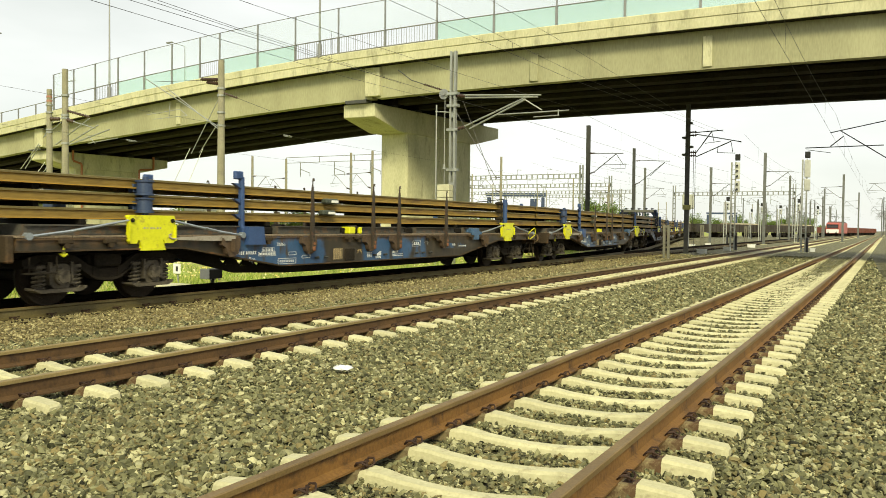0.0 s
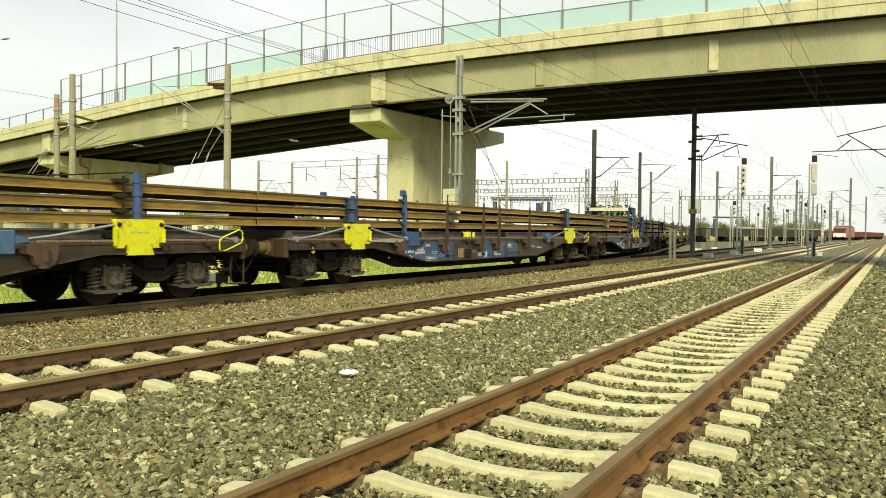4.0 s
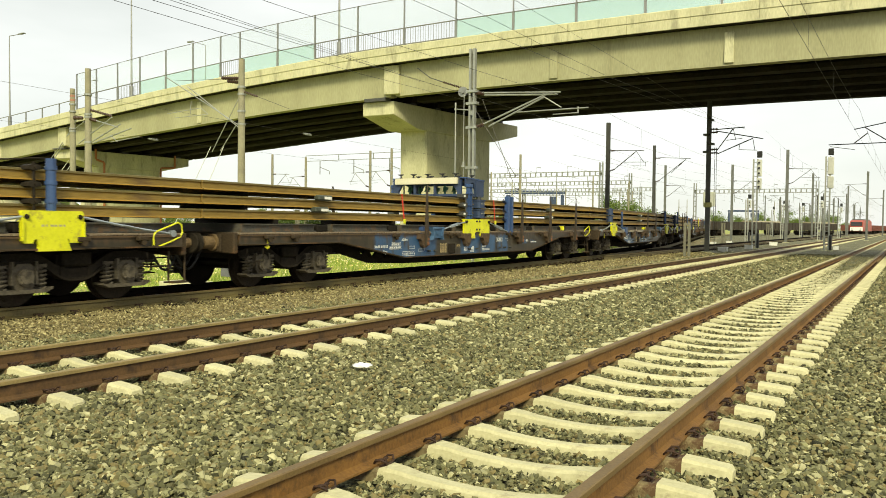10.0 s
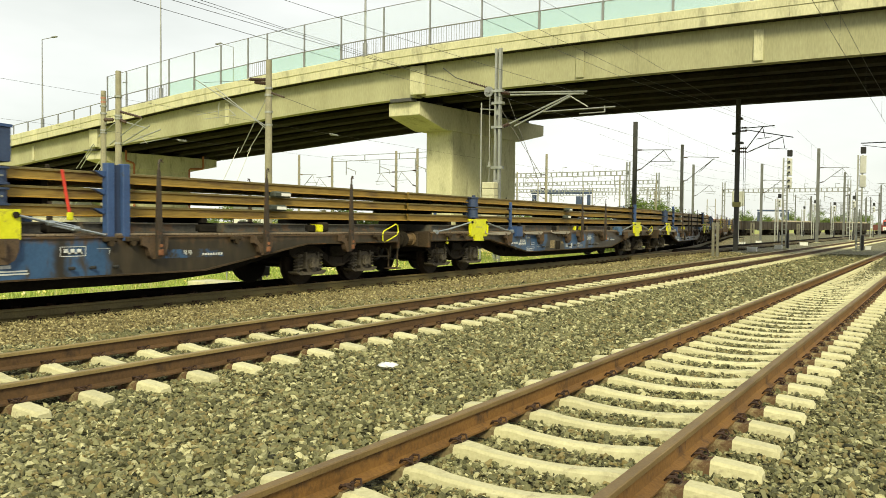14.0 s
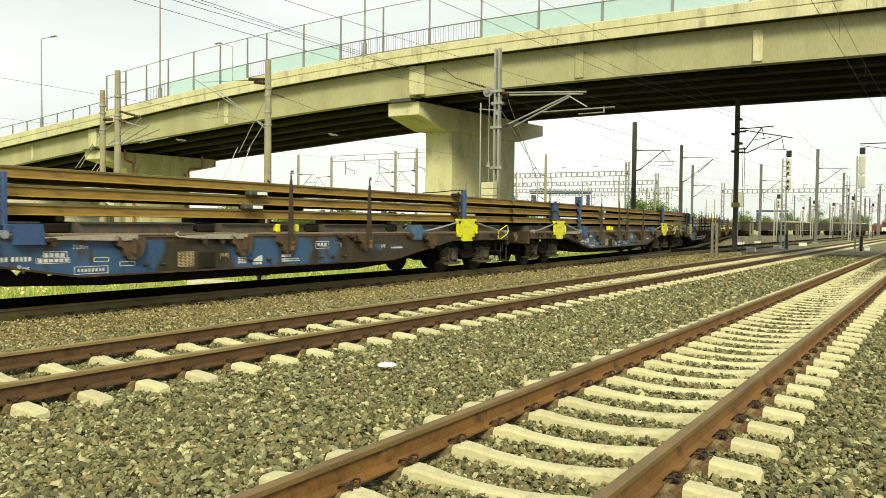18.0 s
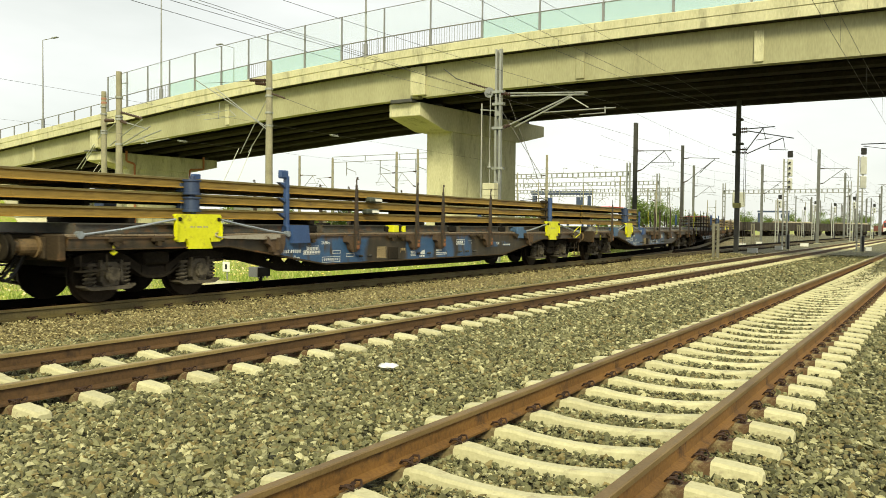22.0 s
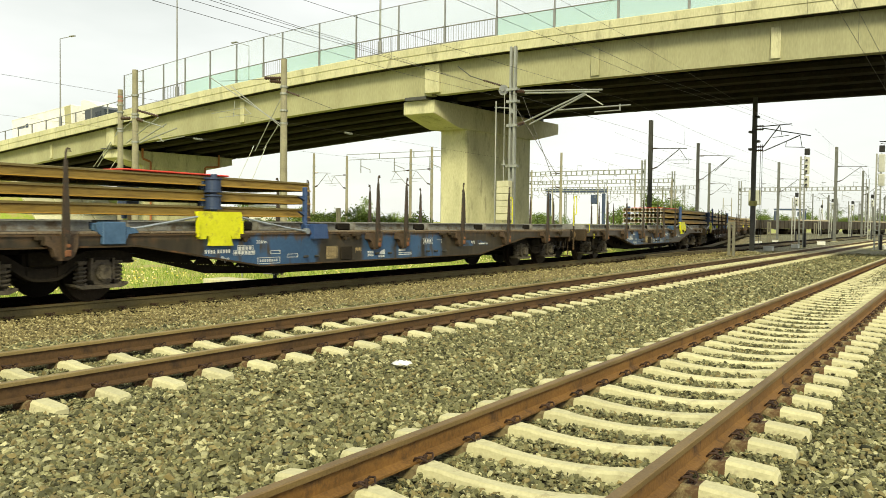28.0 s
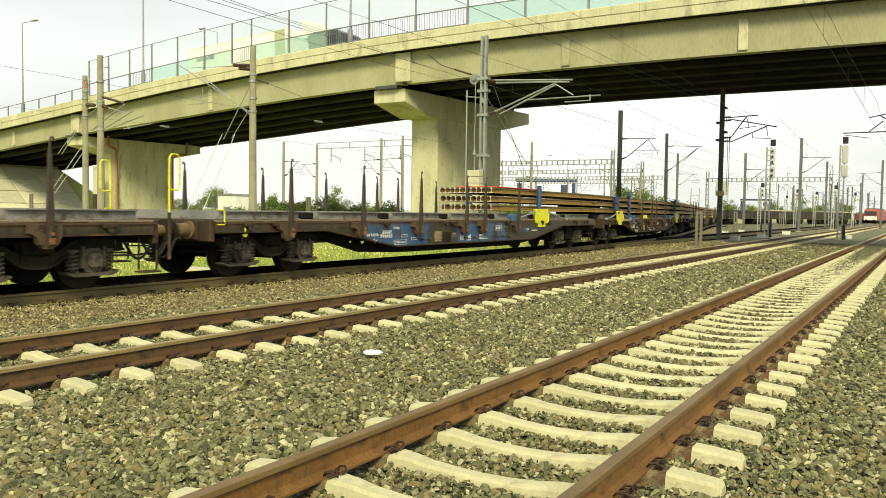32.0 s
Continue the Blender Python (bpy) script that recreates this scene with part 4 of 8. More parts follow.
def build_bogie_meshes():
    """A cast bogie: swan-necked side frames, coil springs in pairs beside each axle box, saddle plates under them."""
    out = {}
    bm = bmesh.new()

    def swan(y, low, high):
        u = min(1.0, max(0.0, (abs(y) - 0.12) / 0.62))
        return low + (high - low) * (0.5 - 0.5 * math.cos(math.pi * u))

    ys = [-1.5 + 0.1 * k for k in range(31)]
    for s in (-1, 1):
        x = s * 1.0
        lower = [(y, swan(y, 0.385, 0.675) - (0.0 if abs(y) < 1.3 else 0.05)) for y in ys]
        upper = [(y, swan(y, 0.56, 0.82) - (0.0 if abs(y) < 1.25 else 0.30 * (abs(y) - 1.25))) for y in reversed(ys)]
        web, flange = [], []
        for (y, a), (_, b) in zip(lower, reversed(upper)):
            web.append([bm.verts.new((x + d, y, z)) for d, z in ((-0.05, a), (0.05, a), (0.05, b), (-0.05, b))])
            flange.append([bm.verts.new((x + d, y, z)) for d, z in ((-0.09, a - 0.012), (0.09, a - 0.012), (0.09, a + 0.03), (-0.09, a + 0.03))])
        for rings in (web, flange):
            for p, q in zip(rings, rings[1:]):
                for k in range(4):
                    bm.faces.new((p[k], p[(k + 1) % 4], q[(k + 1) % 4], q[k]))
            bm.faces.new(rings[0][::-1])
            bm.faces.new(rings[-1])
        for y in (-0.24, 0.24):
            box(bm, x + 0.05 * s - 0.02, x + 0.05 * s + 0.02, y - 0.03, y + 0.03, 0.42, 0.60)
        box(bm, x - 0.12, x + 0.12, -0.26, 0.26, 0.60, 0.83, 0.03)
    box(bm, -1.0, 1.0, -0.28, 0.28, 0.48, 0.80, 0.03)
    box(bm, -1.0, 1.0, -1.50, -1.42, 0.60, 0.74)
    box(bm, -1.0, 1.0, 1.42, 1.50, 0.60, 0.74)
    out["bogie_frame"] = mesh_of("bogie_frame", bm, BOGIE)
    grey = material("dusty_axle_box", (0.05, 0.041, 0.029), (0.125, 0.105, 0.075), 0.8, grain=30, coarse=5, stain=(0.03, 0.024, 0.018), stain_at=0.58, stain_scale=8)
    bm = bmesh.new()
    prism(bm, [(-0.17, 0.15), (-0.10, 0.21), (0.10, 0.21), (0.17, 0.15), (0.19, -0.06), (0.13, -0.17), (-0.13, -0.17), (-0.19, -0.06)], "x", -0.13, 0.13)
    disc(bm, (0.15, 0, 0.01), "x", 0.135, 0.04, 16)
    disc(bm, (0.20, 0, 0.01), "x", 0.10, 0.015, 14)
    for k in range(4):
        a = k * math.pi / 2 + 0.78
        disc(bm, (0.20, 0.115 * math.cos(a), 0.01 + 0.115 * math.sin(a)), "x", 0.018, 0.014, 6)
    for e in (-1, 1):
        box(bm, 0.02, 0.15, e * 0.185 - 0.022, e * 0.185 + 0.022, -0.10, 0.24)
    out["axle_box"] = mesh_of("axle_box", bm, grey)
    bm = bmesh.new()
    prism(bm, [(-0.46, -0.15), (-0.40, -0.175), (0.40, -0.175), (0.46, -0.15), (0.46, -0.185), (0.34, -0.235), (-0.34, -0.235), (-0.46, -0.185)], "x", -0.11, 0.14)
    out["spring_saddle"] = mesh_of("spring_saddle", bm, grey)
    bm = bmesh.new()
    spring(bm, 0, 0, -0.165, 0.155, 0.088, 5)
    disc(bm, (0, 0, 0.0), "z", 0.05, 0.16, 8)
    disc(bm, (0, 0, 0.175), "z", 0.105, 0.025, 12)
    out["coil_spring"] = mesh_of("coil_spring", bm, grey)
    bm = bmesh.new()
    prism(bm, [(-0.05, 0.30), (0.05, 0.30), (0.07, -0.18), (-0.07, -0.18)], "x", -0.06, 0.06)
    tube(bm, [(-0.75, 0.0, -0.12), (0.75, 0.0, -0.12)], 0.035, 6)
    out["brake_block"] = mesh_of("brake_block", bm, BOGIE)
    return out


BOGIE_ME = build_bogie_meshes()
WHEELSETS = []


def add_bogie(wagon, y, live):
    bogie = share("bogie", BOGIE_ME["bogie_frame"], wagon, pose(0, y, 0))
    for e in (-0.9, 0.9):
        ws = share("wheelset", WHEELSET_ME, bogie, pose(0, e, 0.46))
        if live:
            WHEELSETS.append(ws)
        for s in (-1, 1):
            turn = 0 if s > 0 else 180
            share("axle_box", BOGIE_ME["axle_box"], bogie, pose(s * 1.0, e, 0.46, 0, 0, turn))
            share("spring_saddle", BOGIE_ME["spring_saddle"], bogie, pose(s * 1.0, e, 0.46, 0, 0, turn))
            for d in (-0.31, 0.31):
                share("coil_spring", BOGIE_ME["coil_spring"], bogie, pose(s * 1.02, e + d, 0.455))
        if live:
            share("brake_block", BOGIE_ME["brake_block"], bogie, pose(0, e + (0.56 if e < 0 else -0.56), 0.46))


PANELS = []


def foot_bracket(bm, s, y):
    """Two curved cheeks with a plate between them, hung over the deck edge."""
    for d in (-1, 1):
        prism(bm, [(y + d * 0.27, 1.24), (y + d * 0.33, 1.24), (y + d * 0.27, 1.12), (y + d * 0.25, 1.0), (y + d * 0.31, 0.90), (y + d * 0.24, 0.90), (y + d * 0.19, 1.0), (y + d * 0.21, 1.12)], "x", s * 1.45 - 0.06, s * 1.45 + 0.06)
    box(bm, s * 1.43 - 0.02, s * 1.43 + 0.02, y - 0.21, y + 0.21, 0.94, 1.22)
    box(bm, s * 1.45 - 0.05, s * 1.45 + 0.05, y - 0.24, y + 0.24, 1.19, 1.24, 0.01)
    disc(bm, (s * 1.46, y, 1.08), "x", 0.05, 0.03, 10)


def build_wagon_meshes():
    out = {}
    bm = bmesh.new()
    prism(bm, sill_outline(), "x", -0.02, 0.02)
    box(bm, -0.06, 0.05, 0.42, WAGON - 0.42, 1.05, 1.08)
    out["side_sill"] = mesh_of("side_sill", bm, BLUE)
    bm = bmesh.new()
    prism(bm, sill_outline(), "x", -0.02, 0.02)
    out["brown_sill"] = mesh_of("side_sill", bm, WAGON_BROWN)
    bm = bmesh.new()
    prism(bm, [(0.42, 0.90), (3.6, 0.90), (6.27, 0.48), (14.28, 0.48), (16.95, 0.90), (WAGON - 0.42, 0.90),
               (WAGON - 0.42, 0.875), (16.97, 0.875), (14.3, 0.455), (6.25, 0.455), (3.58, 0.875), (0.42, 0.875)], "x", -0.10, 0.065)
    out["sill_flange"] = mesh_of("sill_flange", bm, WAGON_BROWN)
    bm = bmesh.new()
    L = WAGON
    prism(bm, [(0.5, 1.04), (0.5, 0.80), (3.7, 0.76), (4.3, 0.72), (8.4, 0.72), (8.4, 0.26), (13.6, 0.26), (15.2, 0.36), (16.85, 0.72), (L - 0.5, 0.80), (L - 0.5, 1.04)], "x", -0.9, 0.9)
    # fish-belly web with triangular openings along its rising end
    notches = []
    for y in (5.13, 5.60, 6.11):
        z = 0.593 - (y - 4.3) * 0.0839
        notches += [(y - 0.006, z), (y - 0.13, z + 0.12), (y + 0.13, z + 0.12), (y + 0.006, z)]
    prism(bm, [(3.75, 0.74), (3.75, 0.72), (4.3, 0.593)] + notches + [(6.6, 0.40), (7.0, 0.27), (8.398, 0.26), (8.398, 0.74)], "x", 0.84, 0.9)
    prism(bm, [(4.3, 0.592), (5.4, 0.34), (7.0, 0.269), (6.6, 0.399)], "x", 0.842, 0.898)
    for y in np.linspace(1.2, L - 1.2, 12):
        box(bm, -1.3, 1.3, y - 0.05, y + 0.05, 0.9, 1.04)
    for s in (-1, 1):
        for y in (6.6, 9.2, 11.4, 14.0):
            box(bm, min(s * 0.9, s * 1.3), max(s * 0.9, s * 1.3), y - 0.06, y + 0.06, 0.52, 0.9)
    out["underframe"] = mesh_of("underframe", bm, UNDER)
    bm = bmesh.new()
    n = 64
    for i in range(n):
        a = 0.42 + (L - 0.84) * i / n
        box(bm, -HALF - 0.03, HALF + 0.03, a + 0.006, a + (L - 0.84) / n - 0.006, 1.083, DECK_Z)
    out["deck"] = mesh_of("deck", bm, DECK)
    bm = bmesh.new()
    box(bm, -HALF - 0.03, HALF + 0.03, -0.149, 0.149, 1.083, DECK_Z, 0.006)
    out["deck_board"] = mesh_of("deck_board", bm, DECK)
    bm = bmesh.new()
    box(bm, -HALF, HALF, 0.30, 0.417, 0.72, 1.12, 0.02)
    for s in (-1, 1):
        box(bm, s * 0.88 - 0.2, s * 0.88 + 0.2, 0.25, 0.32, 0.74, 1.08, 0.02)
    out["end_beam"] = mesh_of("end_beam", bm, WAGON_BROWN)
    bm = bmesh.new()
    disc(bm, (0, 0.34, 0), "y", 0.125, 0.16, 16)
    disc(bm, (0, 0.47, 0), "y", 0.165, 0.03, 16)
    disc(bm, (0, 0.12, 0), "y", 0.095, 0.08, 14)
    out["buffer"] = mesh_of("buffer", bm, material("ochre_rust_buffer", (0.10, 0.065, 0.03), (0.22, 0.145, 0.07), 0.75, 0.1, grain=30, coarse=5, stain=(0.06, 0.045, 0.03), stain_at=0.58, stain_scale=6))
    bm = bmesh.new()
    rings = []
    for r, yy in ((0.02, -0.012), (0.15, -0.004), (0.205, 0.012), (0.215, 0.03), (0.20, 0.045), (0.09, 0.06)):
        rings.append([bm.verts.new((1.12 * r * math.cos(k * math.pi / 12), yy, 0.95 * r * math.sin(k * math.pi / 12))) for k in range(24)])
    for p, q in zip(rings, rings[1:]):
        for k in range(24):
            bm.faces.new((p[k], p[(k + 1) % 24], q[(k + 1) % 24], q[k]))
    bm.faces.new(rings[0][::-1])
    bm.faces.new(rings[-1])
    out["buffer_head"] = mesh_of("buffer_head", bm, BOGIE)
    bm = bmesh.new()
    pts = [(0, 0.5, 0.0), (0, 0.42, -0.03)] + [(0, 0.42 - 0.62 * f, -0.03 - 0.34 * math.sin(math.pi * f)) for f in (0.1, 0.2, 0.35, 0.5, 0.65, 0.8, 0.9)] + [(0, -0.2, -0.06)]
    tube(bm, pts, 0.026, 6)
    out["brake_hose"] = mesh_of("brake_hose", bm, BLACK)
    bm = bmesh.new()
    tube(bm, [(0, 0, 0.72), (0, 0, 0.30), (0, -0.02, 0.26), (0, -0.34, 0.26), (0, -0.36, 0.30), (0, -0.36, 0.72)], 0.02, 6)
    box(bm, -0.12, 0.12, -0.36, 0.0, 0.24, 0.265)
    out["footstep"] = mesh_of("footstep", bm, WAGON_BROWN)
    bm = bmesh.new()
    tube(bm, [(0, 0.5, 0.0), (0, 0.2, -0.03), (0, -0.25, -0.05)], 0.045, 8)
    tube(bm, [(0.25, 0.5, -0.1), (0.3, 0.25, -0.4), (0.3, -0.2, -0.42)], 0.022, 6)
    out["draw_hook"] = mesh_of("draw_hook", bm, BOGIE)
    # stake: curved bracket plate on the sill, tapered post with a hook
    bm = bmesh.new()
    plate = [(-0.30, 1.06), (0.22, 1.06), (0.22, 0.90), (0.16, 0.76), (0.06, 0.70), (-0.08, 0.70), (-0.15, 0.76), (-0.20, 0.88), (-0.30, 0.93)]
    prism(bm, plate, "x", 0.024, 0.11)
    prism(bm, [(-0.30, 1.06), (-0.26, 1.06), (-0.16, 0.90), (-0.11, 0.77), (-0.15, 0.76), (-0.20, 0.88), (-0.30, 0.93)], "x", 0.11, 0.14)
    box(bm, 0.07, 0.21, -0.045, -0.015, 0.80, 1.04)
    out["stake_bracket"] = mesh_of("stake_bracket", bm, BRACKET)
    bm = bmesh.new()
    v = []
    for z, a, b in ((0.74, 0.045, 0.03), (1.02, 0.05, 0.035), (1.35, 0.045, 0.032), (2.05, 0.026, 0.022), (2.16, 0.018, 0.018)):
        v.append([bm.verts.new(p) for p in ((0.15 - b, -a, z), (0.15 + b, -a, z), (0.15 + b, a, z), (0.15 - b, a, z))])
    for p, q in zip(v, v[1:]):
        for k in range(4):
            bm.faces.new((p[k], p[(k + 1) % 4], q[(k + 1) % 4], q[k]))
    bm.faces.new(v[0][::-1])
    bm.faces.new(v[-1])
    tube(bm, [(0.15, 0, 2.14), (0.15, 0, 2.27), (0.14, 0.03, 2.33), (0.13, 0.07, 2.33), (0.13, 0.08, 2.28)], 0.016, 6)
    out["stake"] = mesh_of("stake", bm, STAKE)
    out["folded_stake"] = out["stake"].copy()
    out["folded_stake"].materials[0] = material("pale_worn_stake", (0.26, 0.23, 0.19), (0.42, 0.385, 0.32), 0.7, 0.2, grain=40, stain=(0.12, 0.08, 0.05), stain_at=0.6, stain_scale=5)
    bm = bmesh.new()
    disc(bm, (0.20, 0, 0.92), "x", 0.03, 0.02, 8)
    box(bm, 0.195, 0.215, -0.05, 0.05, 0.76, 0.86, 0.01)
    out["stake_shoe"] = mesh_of("stake_shoe", bm, SHOE)
    # small iron lugs along the sill
    bm = bmesh.new()
    box(bm, 0.02, 0.12, -0.11, 0.11, 0.99, 1.07, 0.015)
    disc(bm, (0.09, 0, 0.97), "x", 0.05, 0.03, 8)
    out["lashing_lug"] = mesh_of("lashing_lug", bm, WAGON_BROWN)
    bm = bmesh.new()
    tube(bm, [(0.02, 0.0, 0.6), (0.07, 0.01, 0.605), (0.11, 0.03, 0.61)], 0.026, 8)
    out["lever"] = mesh_of("lever", bm, BLACK)
    # cross bearers on the deck
    bm = bmesh.new()
    box(bm, -1.1, 1.2, -0.06, 0.06, 1.292, 1.384, 0.01)
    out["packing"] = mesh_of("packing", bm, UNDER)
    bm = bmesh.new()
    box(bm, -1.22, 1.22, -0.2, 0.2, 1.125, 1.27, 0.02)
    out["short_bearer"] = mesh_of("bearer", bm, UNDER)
    bm = bmesh.new()
    prism(bm, [(-1.3, 1.125), (1.3, 1.125), (1.3, 1.15), (1.24, 1.15), (1.24, 1.27), (1.3, 1.27), (1.3, 1.29), (-1.3, 1.29), (-1.3, 1.27), (-1.24, 1.27), (-1.24, 1.15), (-1.3, 1.15)], "y", -1.1, 1.1)
    out["pale_bearer"] = mesh_of("steel_bearer", bm.copy(), material("pale_bearer_steel", (0.15, 0.15, 0.14), (0.29, 0.285, 0.265), 0.6, 0.3, grain=20, stain=(0.12, 0.09, 0.06), stain_at=0.6, stain_scale=3))
    out["steel_bearer"] = mesh_of("steel_bearer", bm, material("grey_bearer_steel", (0.055, 0.052, 0.045), (0.12, 0.112, 0.095), 0.6, 0.4, grain=20, stain=(0.16, 0.10, 0.06), stain_at=0.6, stain_scale=3))
    bm = bmesh.new()
    box(bm, 1.0, 1.36, -0.12, 0.12, 1.125, 1.29, 0.015)
    out["wedge"] = mesh_of("wedge", bm, YELLOW)
    bm = bmesh.new()
    box(bm, 0.9, 1.30, -0.11, 0.11, 1.125, 1.33, 0.04)
    out["wedge_block"] = mesh_of("wedge_block", bm, BOGIE)
    bm = bmesh.new()
    box(bm, 1.05, 1.34, -0.05, 0.05, 1.125, 1.28, 0.012)
    out["small_wedge"] = mesh_of("small_wedge", bm, YELLOW)
    # yellow clamp shield with its cut-outs and bolts
    bm = bmesh.new()
    prism(bm, [(-0.47, 1.46), (0.47, 1.46), (0.50, 1.42), (0.50, 1.02), (0.46, 0.98), (0.27, 0.98), (0.25, 1.04), (0.22, 1.04), (0.29, 0.86), (-0.25, 0.86), (-0.23, 0.93), (-0.27, 1.04), (-0.30, 1.04), (-0.33, 0.98), (-0.46, 0.98), (-0.50, 1.02), (-0.50, 1.42)], "x", 1.40, 1.46)
    prism(bm, [(-0.49, 1.455), (0.49, 1.455), (0.49, 1.42), (-0.49, 1.42)], "x", 1.36, 1.40)
    for y in (-0.49, 0.49):
        prism(bm, [(y - 0.015, 1.02), (y + 0.015, 1.02), (y + 0.015, 1.3), (y - 0.015, 1.3)], "x", 1.46, 1.49)
    out["clamp_shield"] = mesh_of("clamp_shield", bm, YELLOW)
    bm = bmesh.new()
    disc(bm, (1.48, 0, 0), "x", 0.024, 0.03, 10)
    disc(bm, (1.47, 0, 0), "x", 0.038, 0.008, 10)
    out["eye_bolt"] = mesh_of("eye_bolt", bm, BOGIE)
    bm = bmesh.new()
    for k, w in enumerate((0.05, 0.03, 0.06, 0.04, 0.05, 0.035)):
        box(bm, 1.461, 1.463, -0.2 + k * 0.07, -0.2 + k * 0.07 + w, -0.015, 0.015)
    out["stencil"] = mesh_of("stencil", bm, plain("faded_grey_stencil", (0.40, 0.38, 0.20), 0.7))
    # blue clamp: two flanged drums on a shaft beside the load
    bm = bmesh.new()
    rings = []
    for r, z in ((0.06, 0.0), (0.16, 0.0), (0.16, 0.03), (0.135, 0.035), (0.135, 0.225), (0.16, 0.23), (0.16, 0.26), (0.06, 0.26)):
        rings.append([bm.verts.new((1.26 + r * math.cos(k * math.pi / 9), r * math.sin(k * math.pi / 9), z)) for k in range(18)])
    for p, q in zip(rings, rings[1:]):
        for k in range(18):
            bm.faces.new((p[k], p[(k + 1) % 18], q[(k + 1) % 18], q[k]))
    bm.faces.new(rings[0][::-1])
    bm.faces.new(rings[-1])
    out["clamp_drum"] = mesh_of("clamp_drum", bm, NAVY)
    bm = bmesh.new()
    box(bm, 1.0, 1.14, -0.14, 0.14, 0.05, 0.20, 0.01)
    out["clamp_arm"] = mesh_of("clamp_arm", bm, NAVY)
    bm = bmesh.new()
    disc(bm, (1.28, 0, 1.72), "z", 0.055, 0.40, 10)
    out["clamp_shaft"] = mesh_of("clamp_shaft", bm, NAVY)
    bm = bmesh.new()
    disc(bm, (1.30, 0.06, 1.84), "z", 0.075, 0.40, 12)
    for z in (1.60, 1.88, 2.10):
        disc(bm, (1.30, 0.06, z), "z", 0.09, 0.03, 12)
    out["narrow_clamp"] = mesh_of("narrow_clamp", bm, BLUE_CLEAN)
    bm = bmesh.new()
    disc(bm, (1.28, -0.20, 1.82), "z", 0.022, 0.36, 8)
    out["jaw_rod"] = mesh_of("jaw_rod", bm, BOGIE)
    bm = bmesh.new()
    prism(bm, [(-0.30, 0.02), (-0.22, 0.0), (-0.10, 0.02), (-0.10, 0.075), (-0.20, 0.10), (-0.30, 0.07)], "x", 1.1, 1.31)
    disc(bm, (1.325, -0.19, 0.045), "x", 0.028, 0.02, 8)
    out["clamp_jaw"] = mesh_of("clamp_jaw", bm, BOGIE)
    bm = bmesh.new()
    tube(bm, [(1.26, 0.05, 2.24), (1.22, -0.10, 2.24), (1.12, -1.0, 2.15), (1.05, -1.6, 2.105)], 0.014, 6)
    out["holding_bar"] = mesh_of("holding_bar", bm, BOGIE)
    # blue post with stops and a foot box
    bm = bmesh.new()
    box(bm, 1.27, 1.37, 0.0, 0.085, 1.08, 2.25, 0.01)
    box(bm, 1.27, 1.37, -0.16, 0.06, 2.20, 2.36, 0.02)
    for z in (1.42, 1.72, 2.02):
        prism(bm, [(-0.20, z + 0.10), (-0.02, z), (-0.02, z + 0.10)], "x", 1.27, 1.36)
    prism(bm, [(0.06, 1.28), (0.50, 1.28), (0.56, 0.92), (0.06, 0.92)], "x", 1.36, 1.50)
    box(bm, 1.0, 1.40, 0.0, 0.52, 1.13, 1.27, 0.01)
    out["blue_post"] = mesh_of("blue_post", bm, BLUE_CLEAN)
    # lower post at the end of a load
    bm = bmesh.new()
    box(bm, 1.27, 1.35, 0.0, 0.075, 1.08, 1.99, 0.01)
    for z in (1.42, 1.72):
        prism(bm, [(-0.16, z + 0.08), (0.0, z), (0.0, z + 0.08)], "x", 1.27, 1.34)
    prism(bm, [(0.10, 1.26), (0.50, 1.26), (0.54, 0.96), (0.10, 0.96)], "x", 1.36, 1.50)
    box(bm, 1.0, 1.40, 0.0, 0.52, 1.13, 1.25, 0.01)
    out["low_post"] = mesh_of("low_post", bm, BLUE_CLEAN)
    bm = bmesh.new()
    box(bm, 1.28, 1.47, -0.20, 0.20, 0.92, 1.27, 0.012)
    prism(bm, [(0.20, 1.20), (0.40, 1.16), (0.44, 1.10), (0.26, 1.08), (0.20, 0.96)], "x", 1.38, 1.45)
    prism(bm, [(-0.20, 1.24), (-0.32, 1.24), (-0.28, 1.12), (-0.20, 1.04)], "x", 1.38, 1.45)
    box(bm, 0.9, 1.28, -0.25, 0.25, 1.13, 1.25, 0.01)
    out["blue_foot"] = mesh_of("blue_foot", bm, material("pale_blue_foot_paint", (0.035, 0.085, 0.17), (0.07, 0.14, 0.25), 0.5, grain=20, coarse=3))
    # tie rod with its turnbuckle
    bm = bmesh.new()
    tube(bm, [(1.44, 0, 0), (1.42, 1.0, -0.17), (1.40, 1.75, -0.26)], 0.022, 6)
    for d in (-0.03, 0.03):
        tube(bm, [(1.43 + d, 0.75, -0.12), (1.425 + d, 1.1, -0.18)], 0.016, 6)
    disc(bm, (1.40, 1.78, -0.26), "x", 0.06, 0.05, 10)
    out["tie_rod"] = mesh_of("tie_rod", bm, CABLE)
    bm = bmesh.new()
    tube(bm, [(1.42, 0.40, 1.02), (1.42, 0.12, 0.93), (1.42, 0.05, 0.97), (1.42, 0.04, 1.12), (1.42, 0.09, 1.19), (1.42, 0.56, 1.35), (1.42, 0.64, 1.31), (1.42, 0.66, 1.18), (1.42, 0.61, 1.10), (1.42, 0.40, 1.02)], 0.016, 6)
    out["grab_rail"] = mesh_of("grab_rail", bm, YELLOW)
    bm = bmesh.new()
    tube(bm, [(1.40, 0.12, 0.45), (1.40, 0.12, 1.25)], 0.03, 6)
    for f in bm.faces:
        f.material_index = 1
